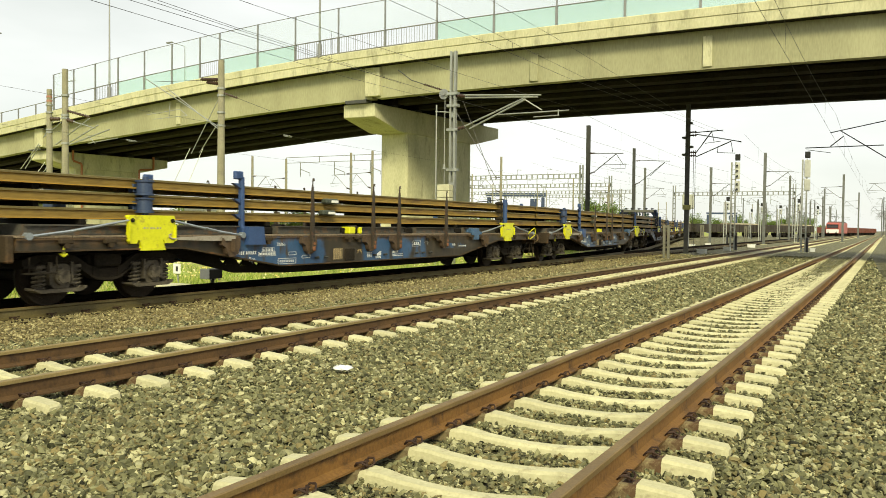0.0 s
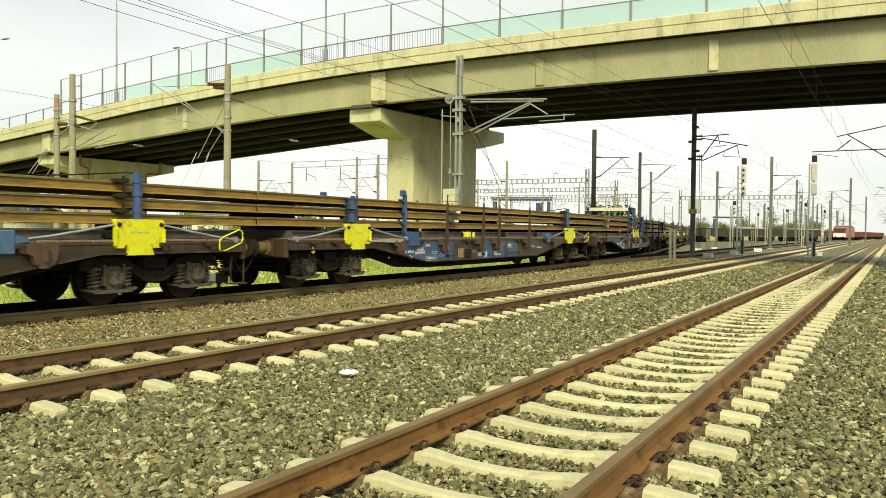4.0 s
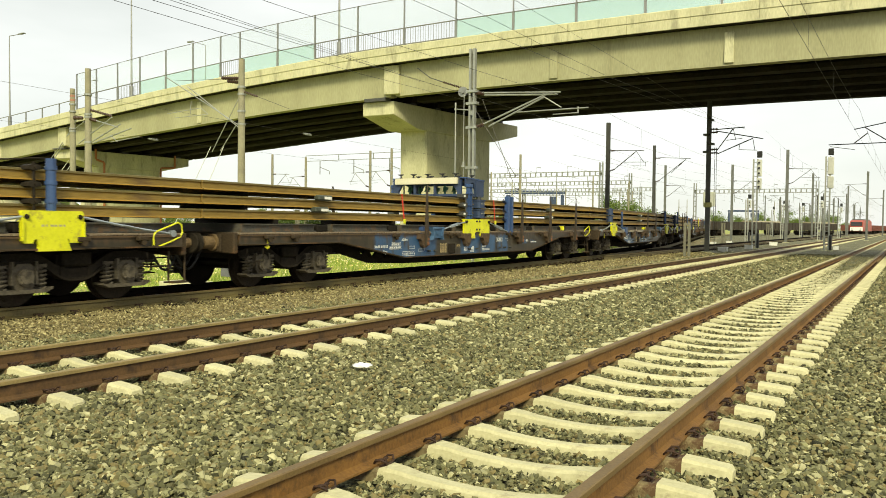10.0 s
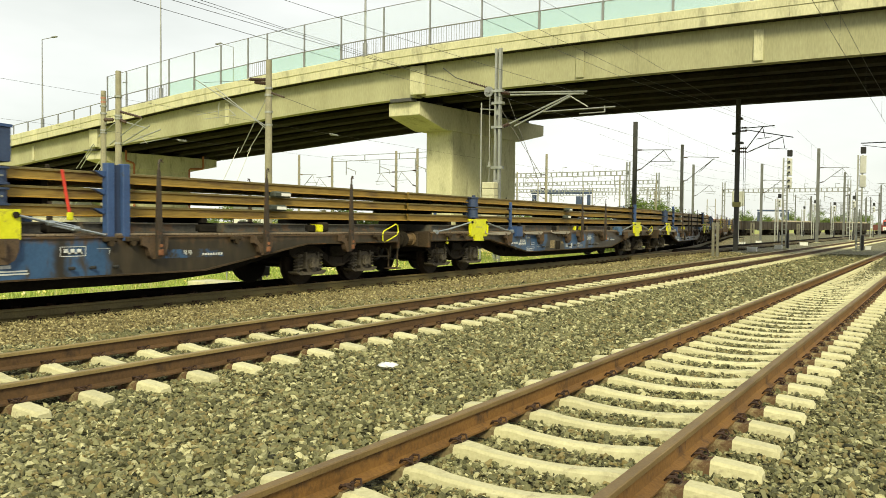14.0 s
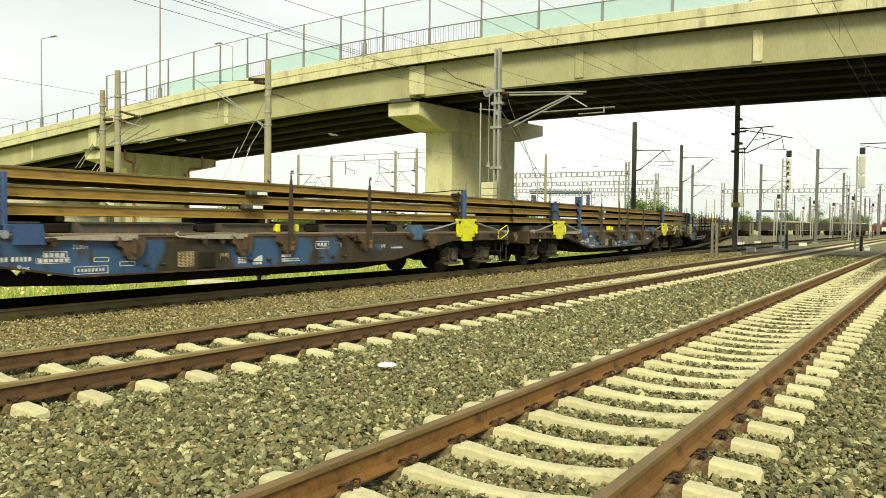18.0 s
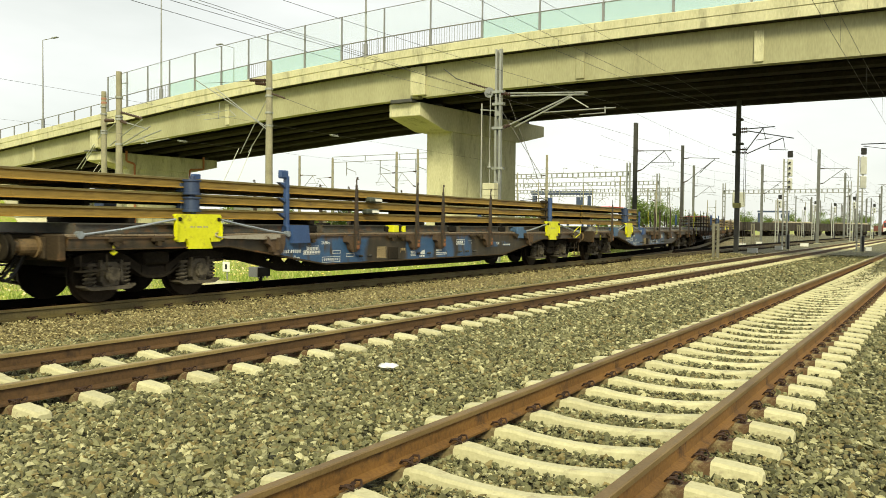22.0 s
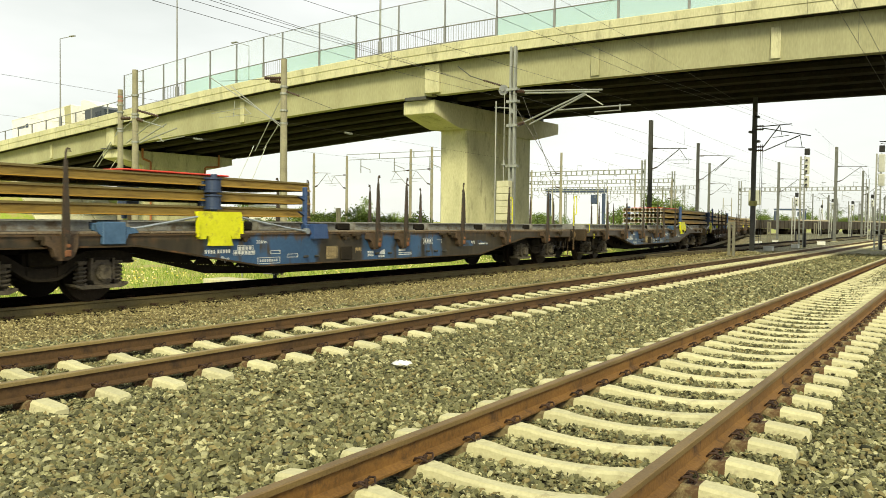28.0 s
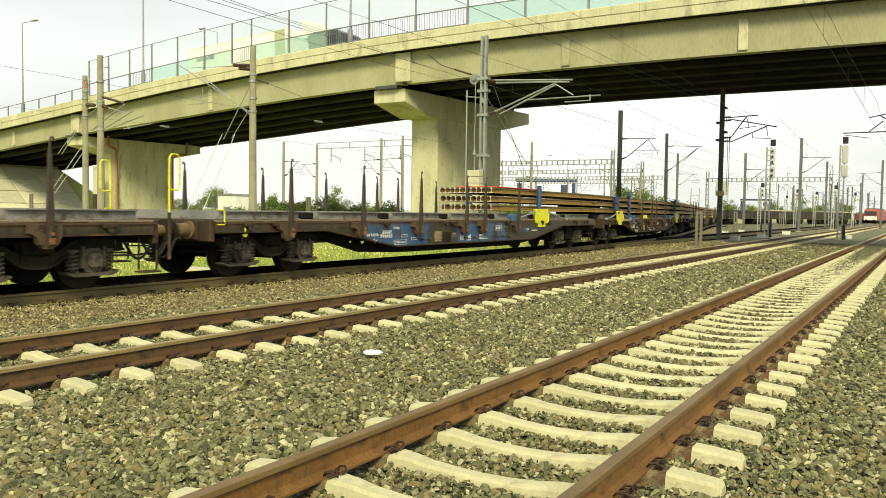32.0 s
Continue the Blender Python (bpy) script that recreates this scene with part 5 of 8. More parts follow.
    tube(bm, [(1.40, 0.12, 1.2), (1.40, 0.12, 1.9), (1.40, 0.13, 2.18), (1.40, 0.17, 2.24), (1.40, 0.30, 2.24), (1.40, 0.34, 2.18), (1.40, 0.34, 1.70), (1.40, 0.30, 1.63), (1.40, 0.13, 1.64)], 0.018, 6)
    out["tall_grab_rail"] = mesh_of("tall_grab_rail", bm, [YELLOW, WAGON_BROWN])
    bm = bmesh.new()
    tube(bm, [(1.42, 0.03, 1.03), (1.42, 0.20, 1.03), (1.42, 0.21, 1.06), (1.42, 0.21, 1.27), (1.42, 0.19, 1.30), (1.42, 0.03, 1.30)], 0.013, 6)
    out["small_grab_rail"] = mesh_of("small_grab_rail", bm, YELLOW)
    bm = bmesh.new()
    tube(bm, [(1.4, 0, 0.98), (1.4, 0, 0.82)], 0.022, 6)
    tube(bm, [(1.4, -0.06, 0.84), (1.4, 0, 0.80), (1.4, 0.06, 0.84)], 0.018, 6)
    out["rope_hook"] = mesh_of("rope_hook", bm, YELLOW)
    bm = bmesh.new()
    tube(bm, [(1.38, -0.25, 0.80), (1.38, -0.25, 0.55), (1.38, 0.2, 0.55), (1.38, 0.2, 0.80)], 0.016, 6)
    box(bm, 1.2, 1.4, -0.25, 0.2, 0.54, 0.56)
    out["step"] = mesh_of("step", bm, BOGIE)
    # lettering panels as plain bars, each panel a part
    F = 1.404

    def panel(name, bars, mat=MARKING):
        bm = bmesh.new()
        for y0, y1, z0, z1 in bars:
            box(bm, F, F + 0.003, y0, y1, z0, z1)
        out[name] = mesh_of(name, bm, mat)
        PANELS.append(name)

    def framed(y0, y1, z0, z1, n=4):
        w = (y1 - y0 - 0.1) / n
        return ([(y0, y1, z0, z0 + 0.01), (y0, y1, z1 - 0.01, z1), (y0, y0 + 0.01, z0, z1), (y1 - 0.01, y1, z0, z1)]
                + [(y0 + 0.06 + k * w, y0 + 0.04 + (k + 0.8) * w, z0 + 0.035, z1 - 0.035) for k in range(n)])

    panel("running_number", [(4.94 + i * 0.062 + (0.03 if i > 3 else 0), 4.975 + i * 0.062 + (0.03 if i > 3 else 0), 0.725, 0.79) for i in range(9)])
    panel("code_grid", [(5.70 + i * 0.085, 5.76 + i * 0.085, 0.775, 0.835) for i in range(4)] + [(5.61 + i * 0.082, 5.67 + i * 0.082, 0.70, 0.75) for i in range(6)]
          + [(5.68, 6.06, 0.85, 0.858), (5.58, 6.1, 0.762, 0.768), (5.58, 6.1, 0.68, 0.688), (5.58, 5.588, 0.68, 0.765), (6.09, 6.1, 0.68, 0.765), (5.68, 5.688, 0.76, 0.858), (6.052, 6.06, 0.76, 0.858)])
    panel("depot_plate", framed(6.17, 6.75, 0.50, 0.62, 8))
    panel("oval_mark", framed(6.50, 6.76, 0.68, 0.75, 3))
    panel("weight_mark", framed(6.95, 7.24, 0.60, 0.67, 3))
    panel("brake_plate", framed(11.6, 12.02, 0.78, 0.93, 3) + [(11.66, 11.96, 0.815, 0.84), (12.2, 12.42, 0.885, 0.89), (12.42, 12.426, 0.80, 0.89)])
    panel("inspection_grid", [(9.45 + j * 0.075, 9.51 + j * 0.075, 0.55 + i * 0.032, 0.57 + i * 0.032) for i in range(4) for j in range(3)])
    panel("owner_panel", [(10.6, 10.6 + w, z, z + t) for z, w, t in ((0.635, 0.26, 0.05), (0.585, 0.5, 0.022), (0.545, 0.52, 0.022))])
    panel("end_mark", [(13.86, 13.88, 0.77, 0.83), (13.9, 13.92, 0.75, 0.83), (13.86, 13.93, 0.77, 0.785), (13.96, 13.98, 0.77, 0.83), (14.0, 14.02, 0.75, 0.83), (13.96, 14.03, 0.77, 0.785)]
          + [(14.26 + i * 0.06, 14.30 + i * 0.06, 0.73, 0.77) for i in range(8)])
    bm = bmesh.new()
    box(bm, F - 0.003, F + 0.001, 13.2, 14.75, 0.70, 0.845)
    out["painted_band"] = mesh_of("painted_band", bm, material("blue_marking_band", (0.022, 0.06, 0.135), (0.04, 0.098, 0.205), 0.45, grain=25, coarse=2, stain=(0.035, 0.028, 0.018), stain_at=0.47, stain_scale=3))
    TAN = material("ochre_load_table", (0.30, 0.22, 0.11), (0.46, 0.36, 0.20), 0.7, grain=20)
    panel("load_table", [(8.08, 8.42, z, z + 0.008) for z in (0.54, 0.59, 0.64, 0.69, 0.74, 0.79)] + [(8.08 + j * 0.085, 8.088 + j * 0.085, 0.54, 0.798) for j in range(5)]
          + [(8.10 + j * 0.085, 8.14 + j * 0.085, 0.555 + i * 0.05, 0.58 + i * 0.05) for i in range(5) for j in range(4)], TAN)
    panel("axle_mark", [(9.02, 9.22, 0.68, 0.686), (9.02, 9.028, 0.64, 0.75), (9.212, 9.22, 0.64, 0.75), (9.05, 9.10, 0.70, 0.75), (9.13, 9.19, 0.70, 0.75)], TAN)
    bm = bmesh.new()
    prism(bm, [(9.82, 0.58), (10.07, 0.58), (10.07, 0.69), (9.98, 0.675), (9.90, 0.635)], "x", F, F + 0.003)
    for k in range(3):
        box(bm, F, F + 0.003, 9.82 + k * 0.085, 9.885 + k * 0.085, 0.515, 0.56)
    out["emblem"] = mesh_of("emblem", bm, MARKING)
    PANELS.append("emblem")
    bm = bmesh.new()
    box(bm, 1.40, 1.43, 8.54, 8.9, 0.50, 0.78, 0.01)
    out["card_holder"] = mesh_of("card_holder", bm, BOGIE)
    return out


WM = build_wagon_meshes()
LOADED_STAKES = (7.15, 9.53, 10.72, 13.25)
PART_STAKES = (2.3, 9.65, 10.72, 13.22, 15.7, 18.25)
FIRST_STAKES = (2.3, 4.75, 7.2, 9.6, 10.72, 13.0)


def both_sides(name, wagon, y):
    share(name, WM[name], wagon, pose(HALF, y, 0))
    share(name, WM[name], wagon, pose(-HALF, y, 0, 0, 0, 180))


def outer(name, wagon, y, z=0.0):
    """A fitting on both sides whose mesh already carries its offset across the wagon."""
    share(name, WM[name], wagon, pose(0, y, z))
    share(name, WM[name], wagon, pose(0, y, z, 0, 0, 180))


def drum_clamp(wagon, y):
    for z in (1.50, 1.80):
        outer("clamp_drum", wagon, y, z)
        outer("clamp_arm", wagon, y, z)
    outer("clamp_shaft", wagon, y)


def build_wagon(index, start, style):
    labels = {
        "loaded": "blue and brown flat wagon under long rails, yellow clamp shields",
        "gantry": "blue flat wagon carrying a clamping gantry over long rails",
        "part": "brown and blue flat wagon, half loaded, bare stakes at one end",
        "first": "empty brown and blue flat wagon, rails starting at one end",
    }
    w = thing("flat_wagon", labels[style], "railway wagon", "wagons of the rail train", wagon_pose(start))
    live = index < 11
    for s in (-1, 1):
        share("side_sill", WM["side_sill" if index < 9 else "brown_sill"], w, pose(s * HALF, 0, 0))
    for s in (-1, 1):
        share("sill_flange", WM["sill_flange"], w, pose(s * HALF, 0, 0))
    share("underframe", WM["underframe"], w)
    if 1 < index < 10:
        for i in range(64):
            share("deck_board", WM["deck_board"], w, pose(random.uniform(-0.01, 0.01), 0.42 + (WAGON - 0.84) * (i + 0.5) / 64, random.uniform(-0.003, 0.003)))
    else:
        tagged(share("deck_boards", WM["deck"], w), kind="stuff")
    share("end_beam", WM["end_beam"], w)
    share("end_beam", WM["end_beam"], w, pose(0, WAGON, 0, 0, 0, 180))
    for s in (-1, 1):
        for m in (pose(s * 0.88, -0.235, 0.93), pose(s * 0.88, WAGON + 0.235, 0.93, 0, 0, 180)):
            ob = share("buffer", WM["buffer"], w, m)
            share("buffer_head", WM["buffer_head"], ob)
    for d in (0.32, 0.52):
        share("brake_hose", WM["brake_hose"], w, pose(d, -0.15, 0.78))
    share("brake_hose", WM["brake_hose"], w, pose(0.42, WAGON + 0.15, 0.78, 0, 0, 180))
    share("footstep", WM["footstep"], w, pose(1.26, WAGON - 0.25, 0))
    share("footstep", WM["footstep"], w, pose(-1.26, 0.25, 0, 0, 0, 180))
    share("draw_hook", WM["draw_hook"], w, pose(0, -0.2, 0.9))
    share("draw_hook", WM["draw_hook"], w, pose(0, WAGON + 0.2, 0.9, 0, 0, 180))
    for y in PIVOTS:
        add_bogie(w, y, live)
    stakes = LOADED_STAKES if style in ("loaded",) else (7.15, 13.25, 15.7, 18.25) if style == "gantry" else PART_STAKES if style == "part" else FIRST_STAKES
    down = [4.75, 7.15, 9.53] if index == 5 else [4.75] if style == "loaded" else [9.53, 10.72] if style == "gantry" else []
    for y in stakes:
        if y not in down:
            for name in ("stake", "stake_bracket", "stake_shoe"):
                both_sides(name, w, y)
    for y in down:
        both_sides("stake_bracket", w, y)
        if style != "gantry":
            for s in (-1, 1):
                tagged(share("stake", WM["folded_stake"], w, pose(s * (HALF + 0.10) - 0.15, y + 0.80, 1.055, 90, 0, 0)), "pale worn stake folded down along the deck edge")
    for y in (1.2, 2.0, 5.8, 8.6, 9.0, 12.4, 12.8, 15.0, 15.6, 18.2, 19.3):
        both_sides("lashing_lug", w, y)
    for y in (7.42, 7.75, 9.72, 10.2, 11.75, 12.1, 12.5):
        share("lever", WM["lever"], w, pose(HALF, y, 0))
    for k in range(7):
        share("steel_bearer", WM["pale_bearer" if style in ("part", "first") else "steel_bearer"], w, pose(0, 1.75 + k * 2.85, 0))
        if k < 6:
            share("bearer", WM["short_bearer"], w, pose(0, 3.175 + k * 2.85, 0))
    if style in ("loaded", "gantry"):
        for y in (1.7, 6.1, 10.3, 14.5, 18.8):
            share("packing", WM["packing"], w, pose(0, y, 0))
    if index == 5:
        outer("small_wedge", w, 10.58)
        outer("wedge_block", w, 10.85)
        outer("small_wedge", w, 11.12)
    elif style == "loaded":
        outer("wedge", w, 8.90)
        outer("wedge_block", w, 9.12)
        outer("small_wedge", w, 9.28)
    if style == "loaded" and index < 10:
        for y, mirror in ((2.86, False), (17.7, True)):
            share("clamp_shield", WM["clamp_shield"], w, pose(0, y, 0))
            share("stencil", WM["stencil"], w, pose(0, y, 1.24))
            for d in (-0.43, 0.43):
                share("eye_bolt", WM["eye_bolt"], w, pose(0, y + d, 1.37))
            if mirror:
                outer("narrow_clamp", w, y)
            else:
                drum_clamp(w, y)
            if mirror:
                outer("jaw_rod", w, y)
                share("holding_bar", WM["holding_bar"], w, pose(0, y, 0))
                for z in (1.55, 1.80, 2.05):
                    outer("clamp_jaw", w, y, z)
        outer("low_post" if index == 5 else "blue_post", w, 5.13)
        outer("blue_foot", w, 15.3)
        both_sides("stake_bracket", w, 15.95)
        for y in (3.33, 18.17):
            share("tie_rod", WM["tie_rod"], w, pose(0, y, 1.37))
        for y in (2.39, 17.23):
            ob = share("tie_rod", WM["tie_rod"], w, Matrix.Translation((0, y, 1.37)) @ Matrix.Diagonal((1, -1, 1, 1)))
    if style in ("loaded", "gantry") and index < 10:
        outer("grab_rail", w, 19.5, -0.05)
        outer("rope_hook", w, 1.2)
    if style == "gantry":
        outer("small_wedge", w, 17.5)
        outer("wedge_block", w, 17.7)
    if style in ("part", "first"):
        c = 5.24 if style == "part" else 15.0
        share("clamp_shield", WM["clamp_shield"], w, pose(0, c, 0))
        if style == "part":
            drum_clamp(w, c)
        else:
            outer("narrow_clamp", w, c)
        share("tie_rod", WM["tie_rod"], w, pose(0, c + 0.47, 1.37))
        share("tie_rod", WM["tie_rod"], w, Matrix.Translation((0, c - 0.47, 1.37)) @ Matrix.Diagonal((1, -1, 1, 1)))
        outer("blue_foot", w, c - 2.1)
        if style == "part":
            outer("low_post", w, 7.5)
        share("tall_grab_rail", WM["tall_grab_rail"], w, pose(0, 20.38, 0) if style == "part" else pose(0, 0.43, 0, 0, 0, 180))
        outer("small_grab_rail", w, 0.4)
        outer("rope_hook", w, 1.15)
        outer("step", w, 1.0)
    for y in (0.9, WAGON - 0.9):
        outer("step", w, y)
    for name in PANELS + ["card_holder", "painted_band"]:
        tagged(share(name, WM[name], w), kind="stuff" if name in PANELS else "")
    return w


STYLE = ["loaded", "loaded", "loaded", "loaded", "gantry", "loaded", "loaded", "part", "first"]
WAGONS = []
for i, s in enumerate(STARTS):
    WAGONS.append((build_wagon(i, s, STYLE[i] if i < len(STYLE) else "loaded"), s))

# class letters and length mark on the wagons that pass close by
for i in range(1, 10):
    w = WAGONS[i][0]
    lettering("class_letters", "Rps", 0.125, MARKING, w, Matrix.Translation((1.404, 5.30, 0.585)) @ pose(0, 0, 0, 90, 0, 90), "white painted class letters")
    lettering("length_mark", "20,86m", 0.09, MARKING, w, Matrix.Translation((1.404, 6.14, 0.885)) @ pose(0, 0, 0, 90, 0, 90))


def rail_mesh(y0, y1, sawn):
    """One rail from y0 to y1; sawn: the ends (0 or 1) that are cut and bare."""
    bm = bmesh.new()
    fs = prism(bm, rail_outline(0.175, 0.036, 0.075), "y", y0, y1)
    for f in fs:
        # Shade below the foot is painted in: its underside takes dark steel.
        if all(v.co.z < 0.015 for v in f.verts):
            f.material_index = 3 if all(v.co.z < 0.001 for v in f.verts) else 1
        elif all(v.co.z > 0.13 for v in f.verts):
            f.material_index = 4
    for k, f in enumerate(fs[-2:]):
        f.material_index = 2 if k in sawn else 0
    return mesh_of("rail", bm, [LOAD_RAIL, LOAD_FOOT, LOAD_END, STAKE, LOAD_HEAD])


bm = bmesh.new()
box(bm, -0.8, 1.02, -0.05, 0.05, 0, 0.088)
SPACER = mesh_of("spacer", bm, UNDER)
bm = bmesh.new()
box(bm, 1.13, 1.30, -0.24, 0.24, -0.03, 0.09, 0.03)
LOCK = mesh_of("rail_lock", bm, material("black_green_lock", (0.03, 0.04, 0.032), (0.07, 0.08, 0.06), 0.6, grain=30))
bm = bmesh.new()
box(bm, 1.302, 1.306, -0.06, 0.20, -0.002, 0.056)
LOCK_LABEL = mesh_of("lock_label", bm, WHITE)
THROUGH = rail_mesh(-0.25, 20.852, ())


def rail_load(index, y0, y1, sawn, label):
    """Three layers of long rails, the stretch that one wagon carries; each rail is a piece."""
    load = thing("rail_load", label, "rails", "rail loads", wagon_pose(STARTS[index]))
    me = THROUGH if not sawn else rail_mesh(y0, y1, sawn)
    for layer in range(3):
        for k in range(11):
            share("rail", me, load, pose(-0.7 + k * 0.18, random.uniform(-0.06, 0.06) if sawn else 0.0, 1.385 + layer * 0.265))
    for y in (1.0, 11.6):
        if y0 < y < y1:
            for layer in (1, 2):
                share("spacer", SPACER, load, pose(0, y, 1.30 + layer * 0.265))
    for y in (10.1,) if index == 5 else (3.2, 16.4) if index == 4 else (8.2,):
        for layer in (1, 2) if y0 < y < y1 - 0.5 else ():
            ob = share("rail_lock", LOCK, load, pose(0, y - 0.12 * (layer == 1), 1.31 + layer * 0.265))
            share("lock_label", LOCK_LABEL, ob)
    return load


LOADS = []
for i, s in enumerate(STARTS):
    if i == 7:
        LOADS.append((rail_load(i, -0.25, 7.9, (1,), "three layers of ochre rails ending in sawn ends"), s))
    elif i == 8:
        LOADS.append((rail_load(i, 11.9, 20.852, (0,), "three layers of ochre rails starting with pale sawn ends"), s))
    else:
        LOADS.append((rail_load(i, -0.25, 20.852, (), "three layers of long ochre rails running on from wagon to wagon"), s))


def motor(g, x, y, size):
    """An upright finned motor on a flange, with its terminal box and a coupling below."""
    bm = bmesh.new()
    rings = []
    for r, z in ((0.05, -0.2), (0.05, -0.1), (0.11, -0.1), (0.11, -0.07), (0.075, -0.06), (0.085, -0.03), (0.07, -0.02), (0.085, 0.0), (0.07, 0.01), (0.085, 0.03), (0.07, 0.04), (0.08, 0.09), (0.045, 0.11), (0.045, 0.15), (0.02, 0.16)):
        rings.append([bm.verts.new((x + size * r * math.cos(k * math.pi / 6), y + size * r * math.sin(k * math.pi / 6), 2.36 + size * z)) for k in range(12)])
    for p, q in zip(rings, rings[1:]):
        for k in range(12):
            bm.faces.new((p[k], p[(k + 1) % 12], q[(k + 1) % 12], q[k]))
    bm.faces.new(rings[0][::-1])
    bm.faces.new(rings[-1])
    m = part("motor", bm, GREEN_MOTOR, g)
    bm = bmesh.new()
    box(bm, x + size * 0.07, x + size * 0.14, y - 0.05, y + 0.04, 2.33, 2.42, 0.01)
    part("terminal_box", bm, GREEN_MOTOR, m)


def drum_block(g, s, z):
    """One of the stacked clamp blocks: a squarish housing with rounded corners and proud flanges."""
    bm = bmesh.new()
    outline = []
    for cx, cy, a0 in ((1, 1, 0), (-1, 1, 90), (-1, -1, 180), (1, -1, 270)):
        for k in range(4):
            a = radians(a0 + 30 * k)
            outline.append((cx, cy, math.cos(a), math.sin(a)))
    rings = []
    for grow, zz in ((-0.04, -0.125), (0.0, -0.125), (0.0, -0.095), (-0.025, -0.09), (-0.025, 0.09), (0.0, 0.095), (0.0, 0.125), (-0.04, 0.125)):
        rings.append([bm.verts.new((s * 1.22 + cx * (0.09 + grow) + 0.09 * ca, 1.35 + cy * (0.14 + grow) + 0.09 * sa, z + zz)) for cx, cy, ca, sa in outline])
    for p, q in zip(rings, rings[1:]):
        for k in range(16):
            bm.faces.new((p[k], p[(k + 1) % 16], q[(k + 1) % 16], q[k]))
    bm.faces.new(rings[0][::-1])
    bm.faces.new(rings[-1])
    block = part("clamp_block", bm, NAVY, g)
    for yy in (1.27, 1.43):
        bm = bmesh.new()
        disc(bm, (s * 1.385, yy, z), "x", 0.018, 0.02, 8)
        part("bolt", bm, STEEL, block)


def clamping_gantry():
    """A frame across the load: cream cross beam, motors under it, head boxes, clamps and a shield on each side."""
    g = thing("clamping_gantry", "navy steel gantry with cream beam and green motors over the rails", "gantry")
    CREAM = material("cream_paint", (0.58, 0.55, 0.40), (0.68, 0.65, 0.50), 0.5, grain=20, coarse=2, bump=0.05)
    bm = bmesh.new()
    prism(bm, [(0.24, 2.50), (0.34, 2.50), (0.34, 2.66), (0.32, 2.68), (0.24, 2.68)], "x", -1.05, 1.08)
    part("cream_beam", bm, CREAM, g)
    for yy in (0.30, 1.52):
        # two legs with inward gussets, an upper chord and a lower chord
        bm = bmesh.new()
        prism(bm, [(-1.18, 2.62), (1.17, 2.62), (1.17, 2.14), (1.04, 2.14), (1.04, 2.28), (0.86, 2.50), (-0.84, 2.50), (-1.0, 2.28), (-1.0, 2.14), (-1.18, 2.14)], "y", yy + 0.045, yy + 0.13)
        part("portal_frame", bm, NAVY, g)
        bm = bmesh.new()
        prism(bm, [(yy + 0.05, 2.14), (yy + 0.17, 2.14), (yy + 0.17, 2.155), (yy + 0.07, 2.155), (yy + 0.07, 2.205), (yy + 0.05, 2.205)], "x", -1.1, 1.1)
        part("lower_bar", bm, NAVY, g)
        for x in (-0.42, 0.28) if yy < 1 else ():
            bm = bmesh.new()
            box(bm, x - 0.035, x + 0.035, yy + 0.05, yy + 0.12, 2.16, 2.50)
            part("frame_web", bm, NAVY, g)
    for s in (-1, 1):
        # head box with a round hole through its web, stepped top and a pale cap
        bm = bmesh.new()
        x0, x1 = sorted((s * 1.06, s * 1.26))
        w0, w1 = sorted((s * 1.225, s * 1.26))
        prism(bm, [(0.46, 2.66), (0.96, 2.66), (0.96, 2.56), (0.86, 2.55), (0.76, 2.50), (0.72, 2.40), (0.46, 2.40)], "x", w0, w1)
        if s < 0:
            prism(bm, [(0.96, 2.66), (1.64, 2.66), (1.64, 2.14), (1.48, 2.14), (1.40, 2.46), (0.96, 2.56)], "x", w0, w1)
        else:
            prism(bm, [(0.96, 2.66), (1.64, 2.66), (1.64, 2.14), (1.06, 2.14), (1.06, 2.32), (1.04, 2.46), (0.96, 2.56)], "x", w0, w1)
        prism(bm, [(0.72, 2.22), (1.06, 2.22), (1.06, 2.14), (0.72, 2.14)], "x", w0, w1)
        box(bm, x0 + 0.002, x1 - 0.002, 1.60, 1.638, 2.14, 2.655)
        box(bm, x0 + 0.002, x1 - 0.002, 1.30, 1.598, 2.145, 2.17)
        part("head_box", bm, NAVY, g)
        bm = bmesh.new()
        prism(bm, [(0.46, 2.70), (1.66, 2.66), (1.66, 2.62), (0.46, 2.665)], "x", x0 - 0.02, x1 + 0.02)
        part("top_plate", bm, BLUE_CLEAN, g)
        bm = bmesh.new()
        box(bm, min(s * 1.255, s * 1.285), max(s * 1.255, s * 1.285), 1.08, 1.12, 2.14, 2.62)
        part("stiffener", bm, NAVY, g)
    bm = bmesh.new()
    box(bm, -1.06, 1.04, 0.50, 1.50, 2.60, 2.66)
    part("platform", bm, DARK_STEEL, g)
    for x, y in ((-0.74, 0.62), (-0.56, 0.9), (-0.14, 0.62), (0.04, 0.9), (0.48, 0.62), (0.64, 0.9)):
        motor(g, x, y, 0.72)
    for x in (-0.95, -0.5, 0.0, 0.5, 0.95):
        for yy in (0.42, 1.45):
            bm = bmesh.new()
            disc(bm, (x, yy, 2.73), "z", 0.022, 0.07, 6)
            disc(bm, (x, yy, 2.70), "z", 0.05, 0.015, 8)
            box(bm, x - 0.10, x + 0.10, yy - 0.035, yy + 0.035, 2.79, 2.815, 0.01)
            box(bm, x - 0.04, x + 0.04, yy - 0.05, yy + 0.05, 2.765, 2.79, 0.01)
            part("spindle_handle", bm, BLACK, g)
